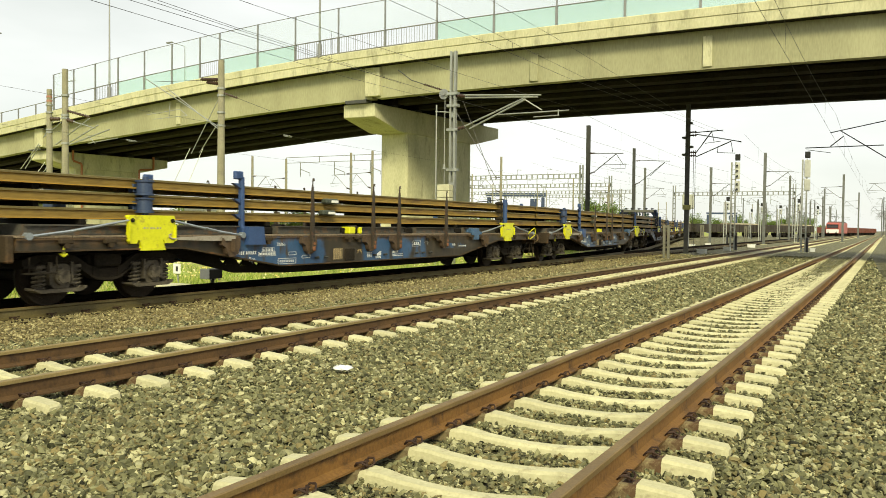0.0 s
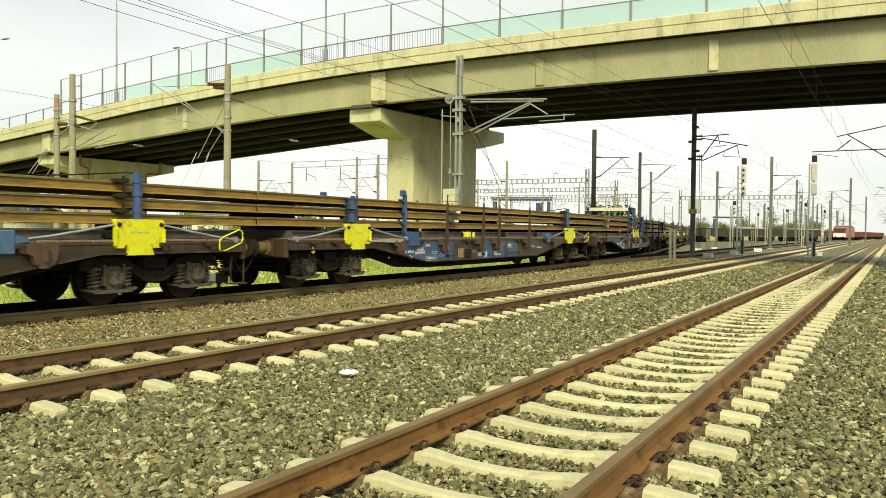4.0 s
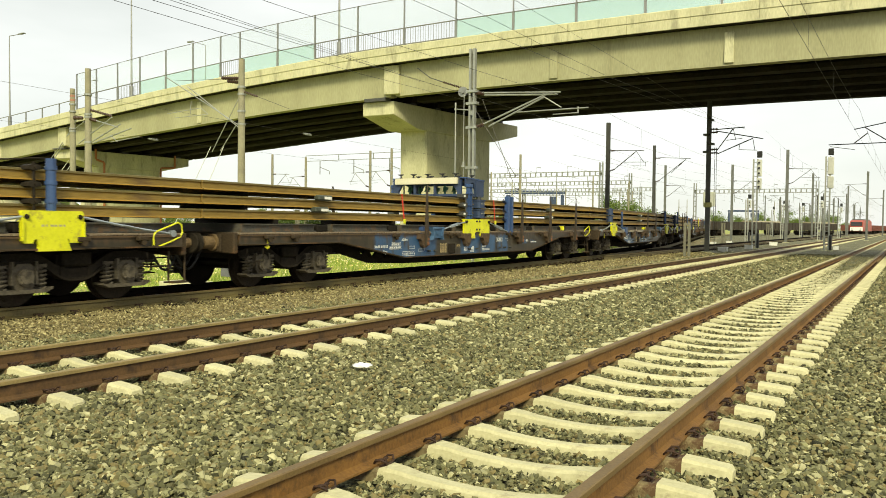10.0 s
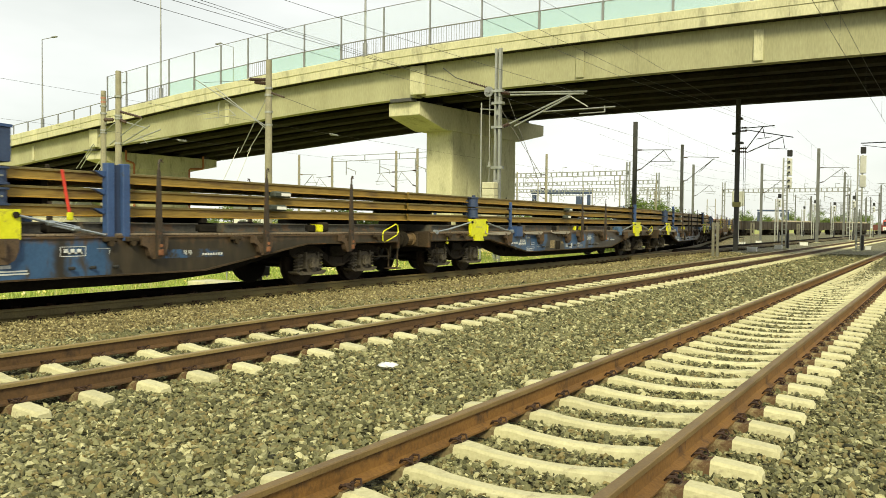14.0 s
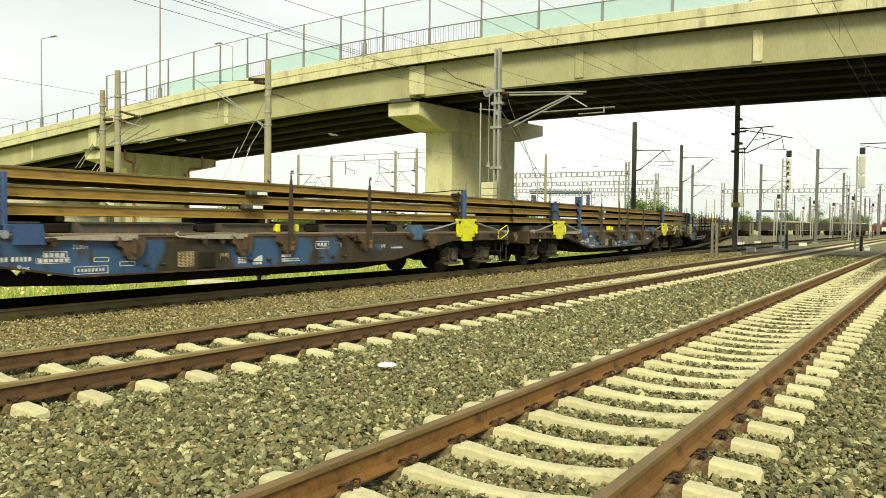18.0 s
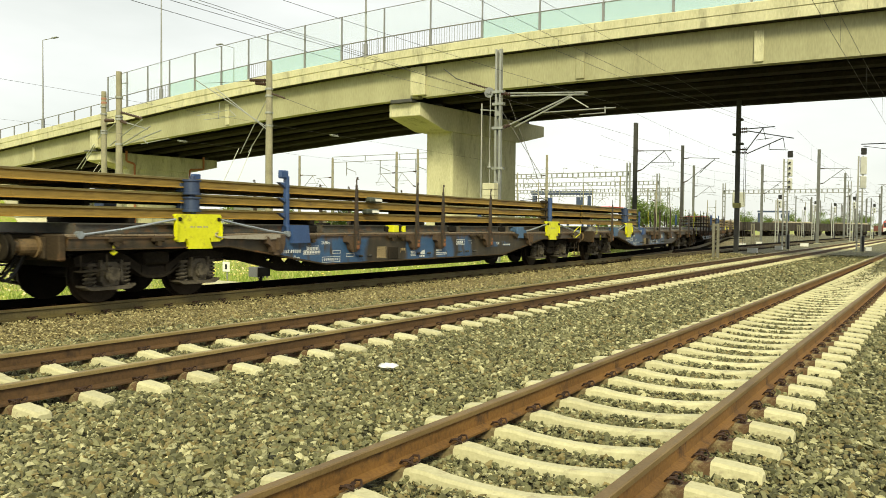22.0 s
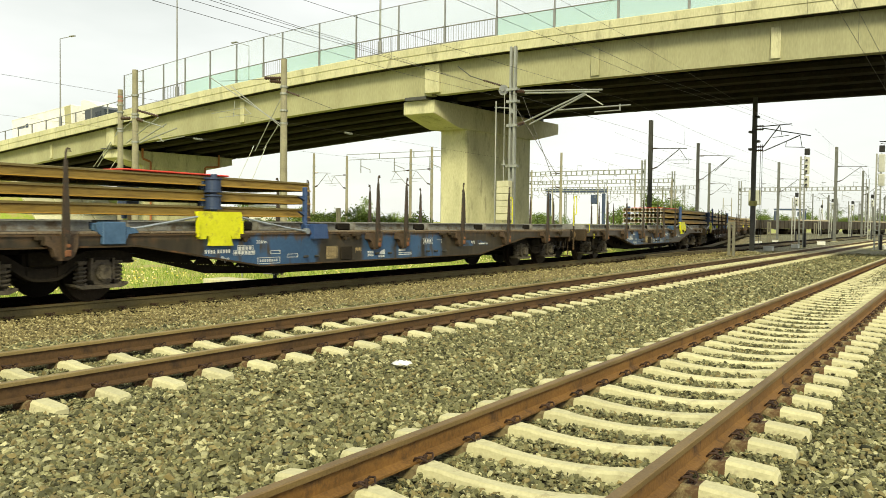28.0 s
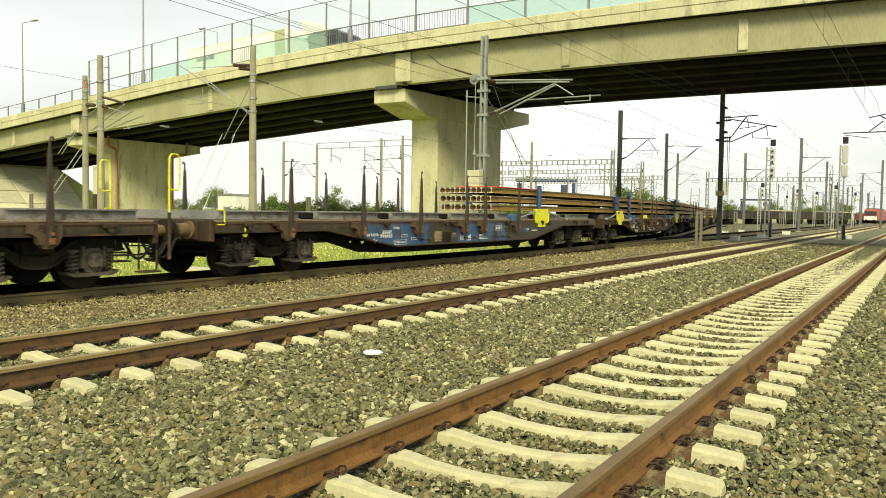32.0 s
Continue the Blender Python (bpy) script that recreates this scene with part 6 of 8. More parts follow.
    for s in (-1, 1):
        # upright: channel post with pivot knuckles and a cap
        bm = bmesh.new()
        for d in (0.525, 0.655):
            box(bm, s * 1.31 - 0.06, s * 1.31 + 0.06, d, d + 0.025, 1.46, 2.42)
        box(bm, s * 1.28 - 0.012, s * 1.28 + 0.012, 0.53, 0.68, 1.46, 2.46)
        up = part("upright", bm, BLUE_CLEAN, g)
        for z, h in ((2.40, 0.10), (2.20, 0.06), (1.86, 0.035), (1.58, 0.035)):
            bm = bmesh.new()
            box(bm, s * 1.31 - 0.07, s * 1.31 + 0.07, 0.495, 0.71, z, z + h, 0.01)
            part("knuckle", bm, BLUE_CLEAN, up)
        for z in (1.645, 1.935):
            drum_block(g, s, z)
        bm = bmesh.new()
        disc(bm, (s * 1.24, 1.35, 1.80), "z", 0.07, 0.36, 12)
        part("block_shaft", bm, DARK_STEEL, g)
        for yy in (0.42, 0.80):
            bm = bmesh.new()
            disc(bm, (s * 1.30, yy, 1.80), "z", 0.02, 0.36, 8)
            part("jaw_rod", bm, DARK_STEEL, g)
        for z in (1.56, 1.82, 2.08):
            bm = bmesh.new()
            prism(bm, [(0.24, z + 0.10), (0.34, z + 0.13), (0.56, z + 0.11), (0.56, z + 0.02), (0.34, z), (0.24, z + 0.02)], "x", s * 1.20 - 0.11, s * 1.20 + 0.11)
            jaw = part("clamp_jaw", bm, DARK_STEEL, g)
            bm = bmesh.new()
            box(bm, s * 1.313 - 0.004, s * 1.313 + 0.004, 0.27, 0.37, z + 0.035, z + 0.09)
            part("jaw_label", bm, WHITE, jaw)
        if s > 0:
            bm = bmesh.new()
            prism(bm, [(0.05, 1.47), (1.66, 1.47), (1.66, 1.04), (1.42, 1.04), (1.35, 0.91), (1.16, 0.91), (1.06, 1.0), (1.06, 1.06), (1.0, 1.10), (0.78, 1.10), (0.70, 1.06), (0.74, 0.91), (0.40, 0.91), (0.34, 1.04), (0.05, 1.04)], "x", s * 1.43 - 0.03, s * 1.43 + 0.03)
            prism(bm, [(0.05, 1.47), (1.66, 1.47), (1.66, 1.44), (0.05, 1.44)], "x", s * 1.385 - 0.02, s * 1.385 + 0.02)
            sh = part("double_shield", bm, YELLOW, g, "lemon yellow steel shield with bolted lugs")
            for yy in (0.8, 0.98):
                for z in (1.17, 1.41):
                    bm = bmesh.new()
                    disc(bm, (s * 1.47, yy, z), "x", 0.028, 0.02, 8)
                    part("bolt", bm, BLACK, sh)
            for yy in (0.13, 1.58):
                bm = bmesh.new()
                disc(bm, (s * 1.48, yy, 1.39), "x", 0.045, 0.03, 10)
                part("eye_bolt", bm, BOGIE, sh)
            for yy in (0.22, 1.49):
                bm = bmesh.new()
                prism(bm, [(yy - 0.13, 1.03), (yy + 0.13, 1.03), (yy + 0.10, 0.90), (yy - 0.10, 0.90)], "x", s * 1.40 - 0.05, s * 1.40 + 0.05)
                part("shield_foot", bm, BOGIE, sh)
        for yy in (3.12, 3.40):
            bm = bmesh.new()
            box(bm, s * 1.36 - 0.07, s * 1.36 + 0.07, yy - 0.065, yy + 0.065, 1.0, 2.22, 0.01)
            part("twin_post", bm, BLUE_CLEAN, g)
        bm = bmesh.new()
        box(bm, s * 1.33 - 0.03, s * 1.33 + 0.03, 3.18, 3.34, 1.05, 2.2)
        part("post_web", bm, NAVY, g)
        for z in (1.42, 1.72, 2.0):
            bm = bmesh.new()
            prism(bm, [(2.85, z + 0.09), (3.04, z), (3.06, z + 0.09)], "x", s * 1.33 - 0.05, s * 1.33 + 0.05)
            part("post_stop", bm, BLUE_CLEAN, g)
        for pts in ([(s * 1.46, 0.08, 1.38), (s * 1.45, -0.5, 1.30), (s * 1.44, -1.20, 1.17)], [(s * 1.46, 1.64, 1.38), (s * 1.45, 2.3, 1.24), (s * 1.44, 3.0, 1.10)]):
            bm = bmesh.new()
            tube(bm, pts, 0.02, 6)
            rod = part("tie_rod", bm, CABLE, g)
            bm = bmesh.new()
            a, b = Vector(pts[0]) * 0.3 + Vector(pts[1]) * 0.7, Vector(pts[1]) * 0.7 + Vector(pts[2]) * 0.3
            for d in (-0.032, 0.032):
                tube(bm, [a + Vector((0, 0, d)), b + Vector((0, 0, d))], 0.014, 6)
            for p in (a, b):
                disc(bm, p, "y", 0.04, 0.05, 8)
            part("turnbuckle", bm, CABLE, rod)
        bm = bmesh.new()
        foot_bracket(bm, s, -1.5)
        part("foot_bracket", bm, WM["blue_foot"].materials[0], g)
        bm = bmesh.new()
        box(bm, s * 1.25 - 0.2, s * 1.25 + 0.1, -2.1, -1.2, 1.13, 1.245, 0.015)
        part("foot_beam", bm, BLUE_CLEAN, g)
    return g


gantry = clamping_gantry()


def strap(z0, z1, name="lashing_strap", lean=0.12):
    bm = bmesh.new()
    prism(bm, [(-0.022, z1), (0.026, z1), (lean + 0.024, z0), (lean - 0.024, z0)], "x", 1.20, 1.21)
    s = thing(name, "red lashing strap with a yellow buckle round the rails", "strap", "red lashing straps")
    part("webbing", bm, RED, s)
    bm = bmesh.new()
    box(bm, 1.205, 1.235, lean - 0.05, lean + 0.05, z0 - 0.10, z0 + 0.02, 0.01)
    part("buckle", bm, YELLOW, s)
    return s


# what rides on the wagons: the thing, its wagon and its place along it
RIDERS = [(gantry, 4, 9.32)]
for y in (6.43, 11.76):
    RIDERS.append((strap(1.42, 2.08), 4, y))


def laid_strap(length, z):
    bm = bmesh.new()
    box(bm, -0.4, 1.16, -length / 2, length / 2, z, z + 0.03, 0.01)
    return solid("red_sheet", bm, RED, "red sheet strap lying over the rail tops", "strap", "red lashing straps")


RIDERS.append((laid_strap(2.2, 2.097), 7, 4.6))
RIDERS.append((laid_strap(3.4, 2.097), 8, 13.9))


# ---- small trackside box beyond the train ----
def trackside_box():
    t = thing("trackside_box", "small black trackside device box with a pale end on a stem", "device", at=pose(-14.78, 14.75, -0.03, 0, 0, -3))
    bm = bmesh.new()
    box(bm, -0.16, 0.16, -0.21, 0.21, 0.21, 0.45, 0.015)
    body = part("housing", bm, BLACK, t)
    bm = bmesh.new()
    box(bm, -0.165, 0.165, -0.235, -0.212, 0.20, 0.455, 0.01)
    part("end_cover", bm, POST_STEEL, body)
    for y in (-0.12, 0.02, 0.15):
        bm = bmesh.new()
        disc(bm, (0.10, y, 0.195), "z", 0.028, 0.02, 8)
        part("cable_gland", bm, WHITE, body)
    bm = bmesh.new()
    tube(bm, [(0, 0.02, -0.1), (0, 0.02, 0.21)], 0.05, 8)
    part("stem", bm, BLACK, t)
    bm = bmesh.new()
    tube(bm, [(0.1, -0.12, 0.185), (0.1, -0.12, 0.12), (0.08, -0.06, 0.07), (0.03, 0.0, 0.02), (0.02, 0.0, -0.05)], 0.014, 6)
    part("cable", bm, BLACK, t)


trackside_box()


# ---- masts, signals and wires ----
def arm_tube(bm, a, b, r=0.03):
    tube(bm, [a, b], r, 6)


def bars(mast, segs, r, mat=STEEL, name="bracket_arm"):
    """Straight tubes in the mast's cross plane, each given by its two ends (x, z, x, z)."""
    for x0, z0, x1, z1 in segs:
        bm = bmesh.new()
        arm_tube(bm, (x0, 0, z0), (x1, 0, z1), r)
        part(name, bm, mat, mast)


def insulator(mast, x0, z0, x1, z1, n=5, r=0.075):
    """A ribbed insulator turned in one piece."""
    bm = bmesh.new()
    a, b = Vector((x0, 0, z0)), Vector((x1, 0, z1))
    d = (b - a).normalized()
    side = Vector((0, 1, 0))
    up = d.cross(side)
    rings = []
    for k in range(n):
        for f, q in ((0.0, 0.4), (0.2, 1.0), (0.5, 0.75), (0.6, 0.4)):
            c = a + (b - a) * ((k + f) / n)
            rings.append([bm.verts.new(c + (side * math.cos(w * math.pi / 4) + up * math.sin(w * math.pi / 4)) * r * q) for w in range(8)])
    rings.append([bm.verts.new(b + (side * math.cos(w * math.pi / 4) + up * math.sin(w * math.pi / 4)) * r * 0.4) for w in range(8)])
    for p, q in zip(rings, rings[1:]):
        for w in range(8):
            bm.faces.new((p[w], p[(w + 1) % 8], q[(w + 1) % 8], q[w]))
    bm.faces.new(rings[0][::-1])
    bm.faces.new(rings[-1])
    part("insulator", bm, INSULATOR, mast)


def cantilever(mast, side, z, reach, mat=STEEL):
    """The hinged bracket that carries the contact wire: stay, strut, registration arm, insulators."""
    s = side
    bars(mast, [(s * 0.5, z + 1.5, s * reach * 0.9, z + 1.42), (s * 0.5, z + 0.1, s * reach * 0.72, z + 1.40)], 0.032, mat)
    bars(mast, [(s * reach * 0.4, z + 0.62, s * reach, z + 0.58), (s * reach * 0.72, z + 1.4, s * reach * 0.9, z + 0.6)], 0.02, mat)
    bars(mast, [(s * reach * 0.95, z + 0.58, s * reach * 0.95, z + 0.3), (s * reach * 0.95, z + 0.3, s * reach * 0.6, z + 0.34)], 0.014, mat, "registration_arm")
    insulator(mast, s * 0.15, z + 1.5, s * 0.55, z + 1.5)
    insulator(mast, s * 0.15, z, s * 0.55, z + 0.12)


def concrete_mast(x, y, h, side=0, reach=3.2, z=5.3, label="round tapered concrete overhead line mast", r=0.2):
    m = thing("catenary_mast", label, "mast", "overhead line masts", pose(x, y, ground_z(x)))
    bm = bmesh.new()
    tube(bm, [(0, 0, 0), (0, 0, h)], r, 12, r * 0.72)
    part("shaft", bm, MAST_CONCRETE, m, smooth=False)
    for zz in (h - 1.4, h - 2.6, z + 1.5, z):
        bm = bmesh.new()
        disc(bm, (0, 0, zz), "z", r * 0.98, 0.05, 12)
        part("collar", bm, STEEL, m)
    if side:
        cantilever(m, side, z, reach)
    return m


MAST_GREY = material("dull_mast_steel", (0.11, 0.115, 0.105), (0.19, 0.195, 0.18), 0.6, 0.3, grain=30, coarse=2)


def steel_mast(x, y, h, side=0, reach=3.2, z=5.3, dark=False, w=0.32, label="", twin=False):
    mat = DARK_STEEL if dark else STEEL if twin else MAST_GREY
    m = thing("catenary_mast", label or ("dark painted steel overhead line mast" if dark else "grey galvanised steel overhead line mast"), "mast", "overhead line masts", pose(x, y, ground_z(x)))
    if twin:
        for s in (-1, 1):
            bm = bmesh.new()
            prism(bm, [(s * w / 2, -0.09), (s * (w / 2 - 0.10), -0.09), (s * (w / 2 - 0.10), -0.07), (s * (w / 2 - 0.02), -0.07), (s * (w / 2 - 0.02), 0.07), (s * (w / 2 - 0.10), 0.07), (s * (w / 2 - 0.10), 0.09), (s * w / 2, 0.09)], "z", 0, h)
            part("channel", bm, mat, m)
        for k in range(0, int(h / 1.6), 2):
            bm = bmesh.new()
            box(bm, -w / 2 + 0.01, w / 2 - 0.01, -0.10, -0.085, 0.4 + k * 1.6, 0.62 + k * 1.6)
            part("batten", bm, mat, m)
    else:
        bm = bmesh.new()
        d = w * 0.55
        prism(bm, [(-d, -d), (d, -d), (d, -d + 0.03), (0.02, -d + 0.03), (0.02, d - 0.03), (d, d - 0.03), (d, d), (-d, d), (-d, d - 0.03), (-0.02, d - 0.03), (-0.02, -d + 0.03), (-d, -d + 0.03)], "z", 0, h)
        part("shaft", bm, mat, m)
    bm = bmesh.new()
    box(bm, -0.3, 0.3, -0.3, 0.3, -0.2, 0.06, 0.03)
    part("footing", bm, CONCRETE, m)
    if side:
        cantilever(m, side, z, reach, mat)
    return m


PALE_WEIGHT = material("pale_weight_concrete", (0.40, 0.385, 0.26), (0.55, 0.53, 0.38), 0.85, grain=20, coarse=3)
MASTS = {}
m = MASTS["c"] = steel_mast(-17.65, 32.7, 9.85, 0, 0, 0, False, 0.31, twin=True)
bars(m, [(0.5, 7.80, 4.33, 7.55), (0.62, 7.68, 4.18, 7.47), (0.55, 6.36, 3.64, 7.50), (0.85, 6.25, 3.58, 7.40)], 0.04)
bars(m, [(2.28, 6.81, 5.61, 6.81), (3.58, 7.39, 4.38, 6.89), (5.14, 6.88, 5.14, 6.60)], 0.03)
bars(m, [(3.99, 6.61, 5.17, 6.62)], 0.025, STEEL, "registration_arm")
bars(m, [(0.52, 7.5, 2.11, 3.7), (0.19, 7.01, 2.25, 3.95)], 0.012, WIRE, "stay_wire")
insulator(m, 0.15, 7.82, 0.62, 7.75, 6, 0.10)
insulator(m, 0.15, 6.25, 0.62, 6.36, 6, 0.10)
insulator(m, -0.6, 8.12, -1.6, 8.46, 9, 0.06)
bars(m, [(-1.6, 8.46, -2.29, 8.71), (-2.29, 8.71, -3.01, 9.24)], 0.025, DARK_STEEL, "tension_link")
bars(m, [(-0.95, 7.15, -0.1, 7.05)], 0.03, STEEL, "guide_bracket")
for zz in (7.9, 7.35, 6.25, 4.4):
    bm = bmesh.new()
    box(bm, -0.28, 0.28, -0.14, 0.13, zz - 0.06, zz + 0.06)
    part("clamp_band", bm, STEEL, m)
bm = bmesh.new()
tube(bm, [(-0.76, -0.2, 0.0), (-0.77, -0.2, 7.4)], 0.035, 8)
part("guide_tube", bm, STEEL, m)
for k in range(6):
    bm = bmesh.new()
    prism(bm, [(-0.50, -0.56), (0.12, -0.56), (0.12, -0.16), (-0.50, -0.16), (-0.50, -0.32), (-0.40, -0.32), (-0.40, -0.40), (-0.50, -0.40)], "z", 1.90 + 0.303 * k, 2.19 + 0.303 * k)
    bmesh.ops.bevel(bm, geom=bm.edges[:], offset=0.02, segments=1, affect="EDGES")
    part("tension_weight", bm, PALE_WEIGHT, m)
bm = bmesh.new()
tube(bm, [(-0.24, -0.36, 1.8), (-0.24, -0.36, 7.7)], 0.018, 6)
part("weight_rod", bm, STEEL, m)
bm = bmesh.new()
disc(bm, (-0.24, -0.36, 4.45), "z", 0.11, 0.03, 10)
disc(bm, (-0.24, -0.36, 4.55), "z", 0.05, 0.10, 8)
part("rod_guide", bm, STEEL, m)
bm = bmesh.new()
disc(bm, (-0.45, -0.1, 7.9), "y", 0.24, 0.025, 20)
disc(bm, (-0.45, -0.13, 7.9), "y", 0.10, 0.07, 12)
part("tension_wheel", bm, POST_STEEL, m)

m = concrete_mast(-29.3, 29.85, 9.95, 0, 0, 6.7, "tall concrete overhead line mast with long bracket arms", 0.21)
bars(m, [(-0.28, 6.71, -5.56, 9.53), (-0.2, 6.55, -3.9, 8.90)], 0.026)
bars(m, [(-0.06, 8.21, -2.07, 5.37), (-0.39, 6.64, -1.48, 5.41)], 0.022, STEEL, "stay_rod")
bars(m, [(-5.42, 7.54, -2.87, 7.7), (-2.87, 7.7, -2.37, 7.34), (-4.82, 7.29, -2.37, 7.34), (-3.7, 7.25, -3.6, 8.1)], 0.018, STEEL, "registration_arm")
bars(m, [(-4.82, 9.25, -1.29, 9.06), (0.41, 8.24, 3.19, 7.25)], 0.012, WIRE, "stay_wire")
insulator(m, -0.15, 9.0, -1.4, 9.12, 8, 0.10)
insulator(m, -0.15, 8.80, -1.0, 8.94, 6, 0.10)
insulator(m, 0.2, 8.3, 1.1, 8.0, 7, 0.06)
m = concrete_mast(-38.6, 27.85, 9.95, 0, 0, 6.0, "tall concrete overhead line mast with long bracket arms", 0.21)
bars(m, [(-0.77, 5.97, 1.97, 7.22), (0.27, 6.0, 2.63, 6.83), (0.39, 5.92, 3.49, 6.57), (0.51, 7.16, 2.41, 6.69)], 0.035)
bars(m, [(1.86, 5.93, 4.12, 6.11), (2.41, 5.91, 1.86, 6.29)], 0.025, STEEL, "registration_arm")
insulator(m, 0.2, 7.72, 1.97, 7.29, 9, 0.08)
insulator(m, 0.2, 7.25, 0.7, 7.1, 5, 0.10)
m = concrete_mast(-44.8, 31.25, 9.85, 0, 0, 7.4, "tapered concrete mast with worn red bands near its top", 0.21)
bars(m, [(-0.58, 6.95, 0.36, 7.91), (-0.45, 7.03, 1.1, 7.78), (-2.82, 5.11, -1.0, 6.6), (-2.39, 5.1, -0.9, 6.5)], 0.03)
insulator(m, 0.15, 8.05, 1.0, 8.0, 6, 0.12)
for zz in (9.15, 9.4):
    bm = bmesh.new()
    disc(bm, (0, 0, zz), "z", 0.165, 0.06, 12)
    part("painted_band", bm, plain("worn_red_band", (0.36, 0.17, 0.12), 0.8), m)
PALE_ROD = plain("bright_galvanised_rod", (0.76, 0.77, 0.75), 0.4, 0.1)
# guy rods tying back the end masts, each on its own anchor
for a, b in (((-45.0, 31.1, 5.2), (-50.5, 30.6, -0.2)), ((-45.0, 31.45, 5.2), (-50.5, 30.95, -0.2)), ((-31.4, 29.8, 5.4), (-34.9, 29.6, -0.2)), ((-30.8, 30.1, 5.4), (-33.9, 29.9, -0.2))):
    bm = bmesh.new()
    tube(bm, [a, b], 0.016, 6)
    tube(bm, [Vector(a).lerp(Vector(b), 0.80), Vector(a).lerp(Vector(b), 0.92)], 0.035, 6)
    solid("guy_rod", bm, PALE_ROD, "pale steel guy rod tying back a mast", "guy rod", "guy rods")

# masts between the second track and the train
for x, y, h, side, dark in ((-11.0, 87.0, 9.3, 1, False), (-12.3, 124, 9.2, 1, False), (-10.4, 165, 9.3, -1, False),
                            (-19.9, 58.4, 9.5, 1, True), (-29.7, 111.4, 10.2, 1, False), (-19.2, 102.7, 9.4, 1, False),
                            (-19.0, 150, 9.2, -1, False), (0.6, 110, 9.4, -1, False), (1.0, 160, 9.4, -1, False),
                            (-5.2, 118, 9.0, -1, False), (-5.0, 175, 9.0, -1, False),
                            (-17.9, 246, 9.2, 1, False), (-13.0, 201, 9.2, 1, False), (-18.8, 199.6, 9.2, -1, True), (-30.0, 224, 9.2, 1, False), (-42.8, 137, 9.2, 1, False)):
    steel_mast(x, y, h, side, 3.0, 5.9, dark, 0.24)
m = steel_mast(-10.45, 48.6, 10.2, 0, 0, 0, True, 0.21)
bars(m, [(0.45, 7.20, 1.98, 7.26), (0.45, 7.10, 2.99, 6.55), (0.42, 5.92, 1.35, 7.21), (0.5, 5.78, 2.43, 6.6)], 0.03, DARK_STEEL)
bars(m, [(0.98, 6.54, 1.86, 6.63), (1.69, 5.98, 2.69, 5.91), (2.43, 6.6, 2.55, 5.95), (1.35, 7.21, 1.5, 6.55), (1.69, 5.98, 1.72, 6.3)], 0.018, DARK_STEEL, "registration_arm")
for zz in (7.22, 7.04, 6.04, 5.84):
    insulator(m, 0.1, zz, 0.5, zz, 4, 0.085)
for zz, e in ((7.75, 0.25), (6.9, -0.3), (6.35, 0.3), (5.9, -0.3)):
    bm = bmesh.new()
    box(bm, min(0, e), max(0, e), -0.2, 0.2, zz - 0.05, zz + 0.07, 0.02)
    part("mast_clamp", bm, DARK_STEEL, m)
for d in (0.3, 0.4):
    bm = bmesh.new()
    tube(bm, [(d, 0.25, 0.1), (d, 0.25, 6.2)], 0.014, 5)
    part("earth_cable", bm, WIRE, m)
bm = bmesh.new()
disc(bm, (0, 0, 2.8), "z", 0.23, 0.14, 10)
part("yellow_band", bm, plain("yellow_mast_mark", (0.34, 0.32, 0.10)), m)
m = steel_mast(-22.1, 78.7, 9.7, 0, 0, 0, True, 0.22)
bars(m, [(0.55, 8.50, 3.49, 8.32), (0.5, 6.25, 3.06, 8.26), (1.65, 6.97, 3.06, 8.26)], 0.03, DARK_STEEL)
insulator(m, 0.1, 8.45, 0.6, 8.45)
insulator(m, 0.1, 6.1, 0.6, 6.3)
m = steel_mast(0.6, 54.0, 10.6, 0, 0, 0, True, 0.29)
bars(m, [(-3.78, 7.53, -0.1, 8.25), (-3.24, 7.64, -0.3, 5.6), (-3.76, 6.7, -3.05, 7.29), (-5.14, 6.66, -0.9, 6.68)], 0.032, DARK_STEEL)
bars(m, [(-5.07, 6.55, -3.73, 6.32)], 0.018, DARK_STEEL, "registration_arm")
for x, y in ((-59.2, 64.9), (-58.3, 69.3), (-46.9, 65.6), (-43.6, 64.5), (-35.0, 75.4)):
    concrete_mast(x, y, 9.0, 1 if x < -58.5 else -1, 2.6, 5.4, "weathered concrete overhead line mast", 0.16)


SIGNAL_GREY = material("pale_signal_grey", (0.46, 0.47, 0.43), (0.62, 0.63, 0.585), 0.55, 0.1, grain=30, coarse=3)


SIGNAL_POST = material("pale_signal_steel", (0.30, 0.31, 0.28), (0.44, 0.45, 0.41), 0.55, 0.2, grain=30, coarse=2)


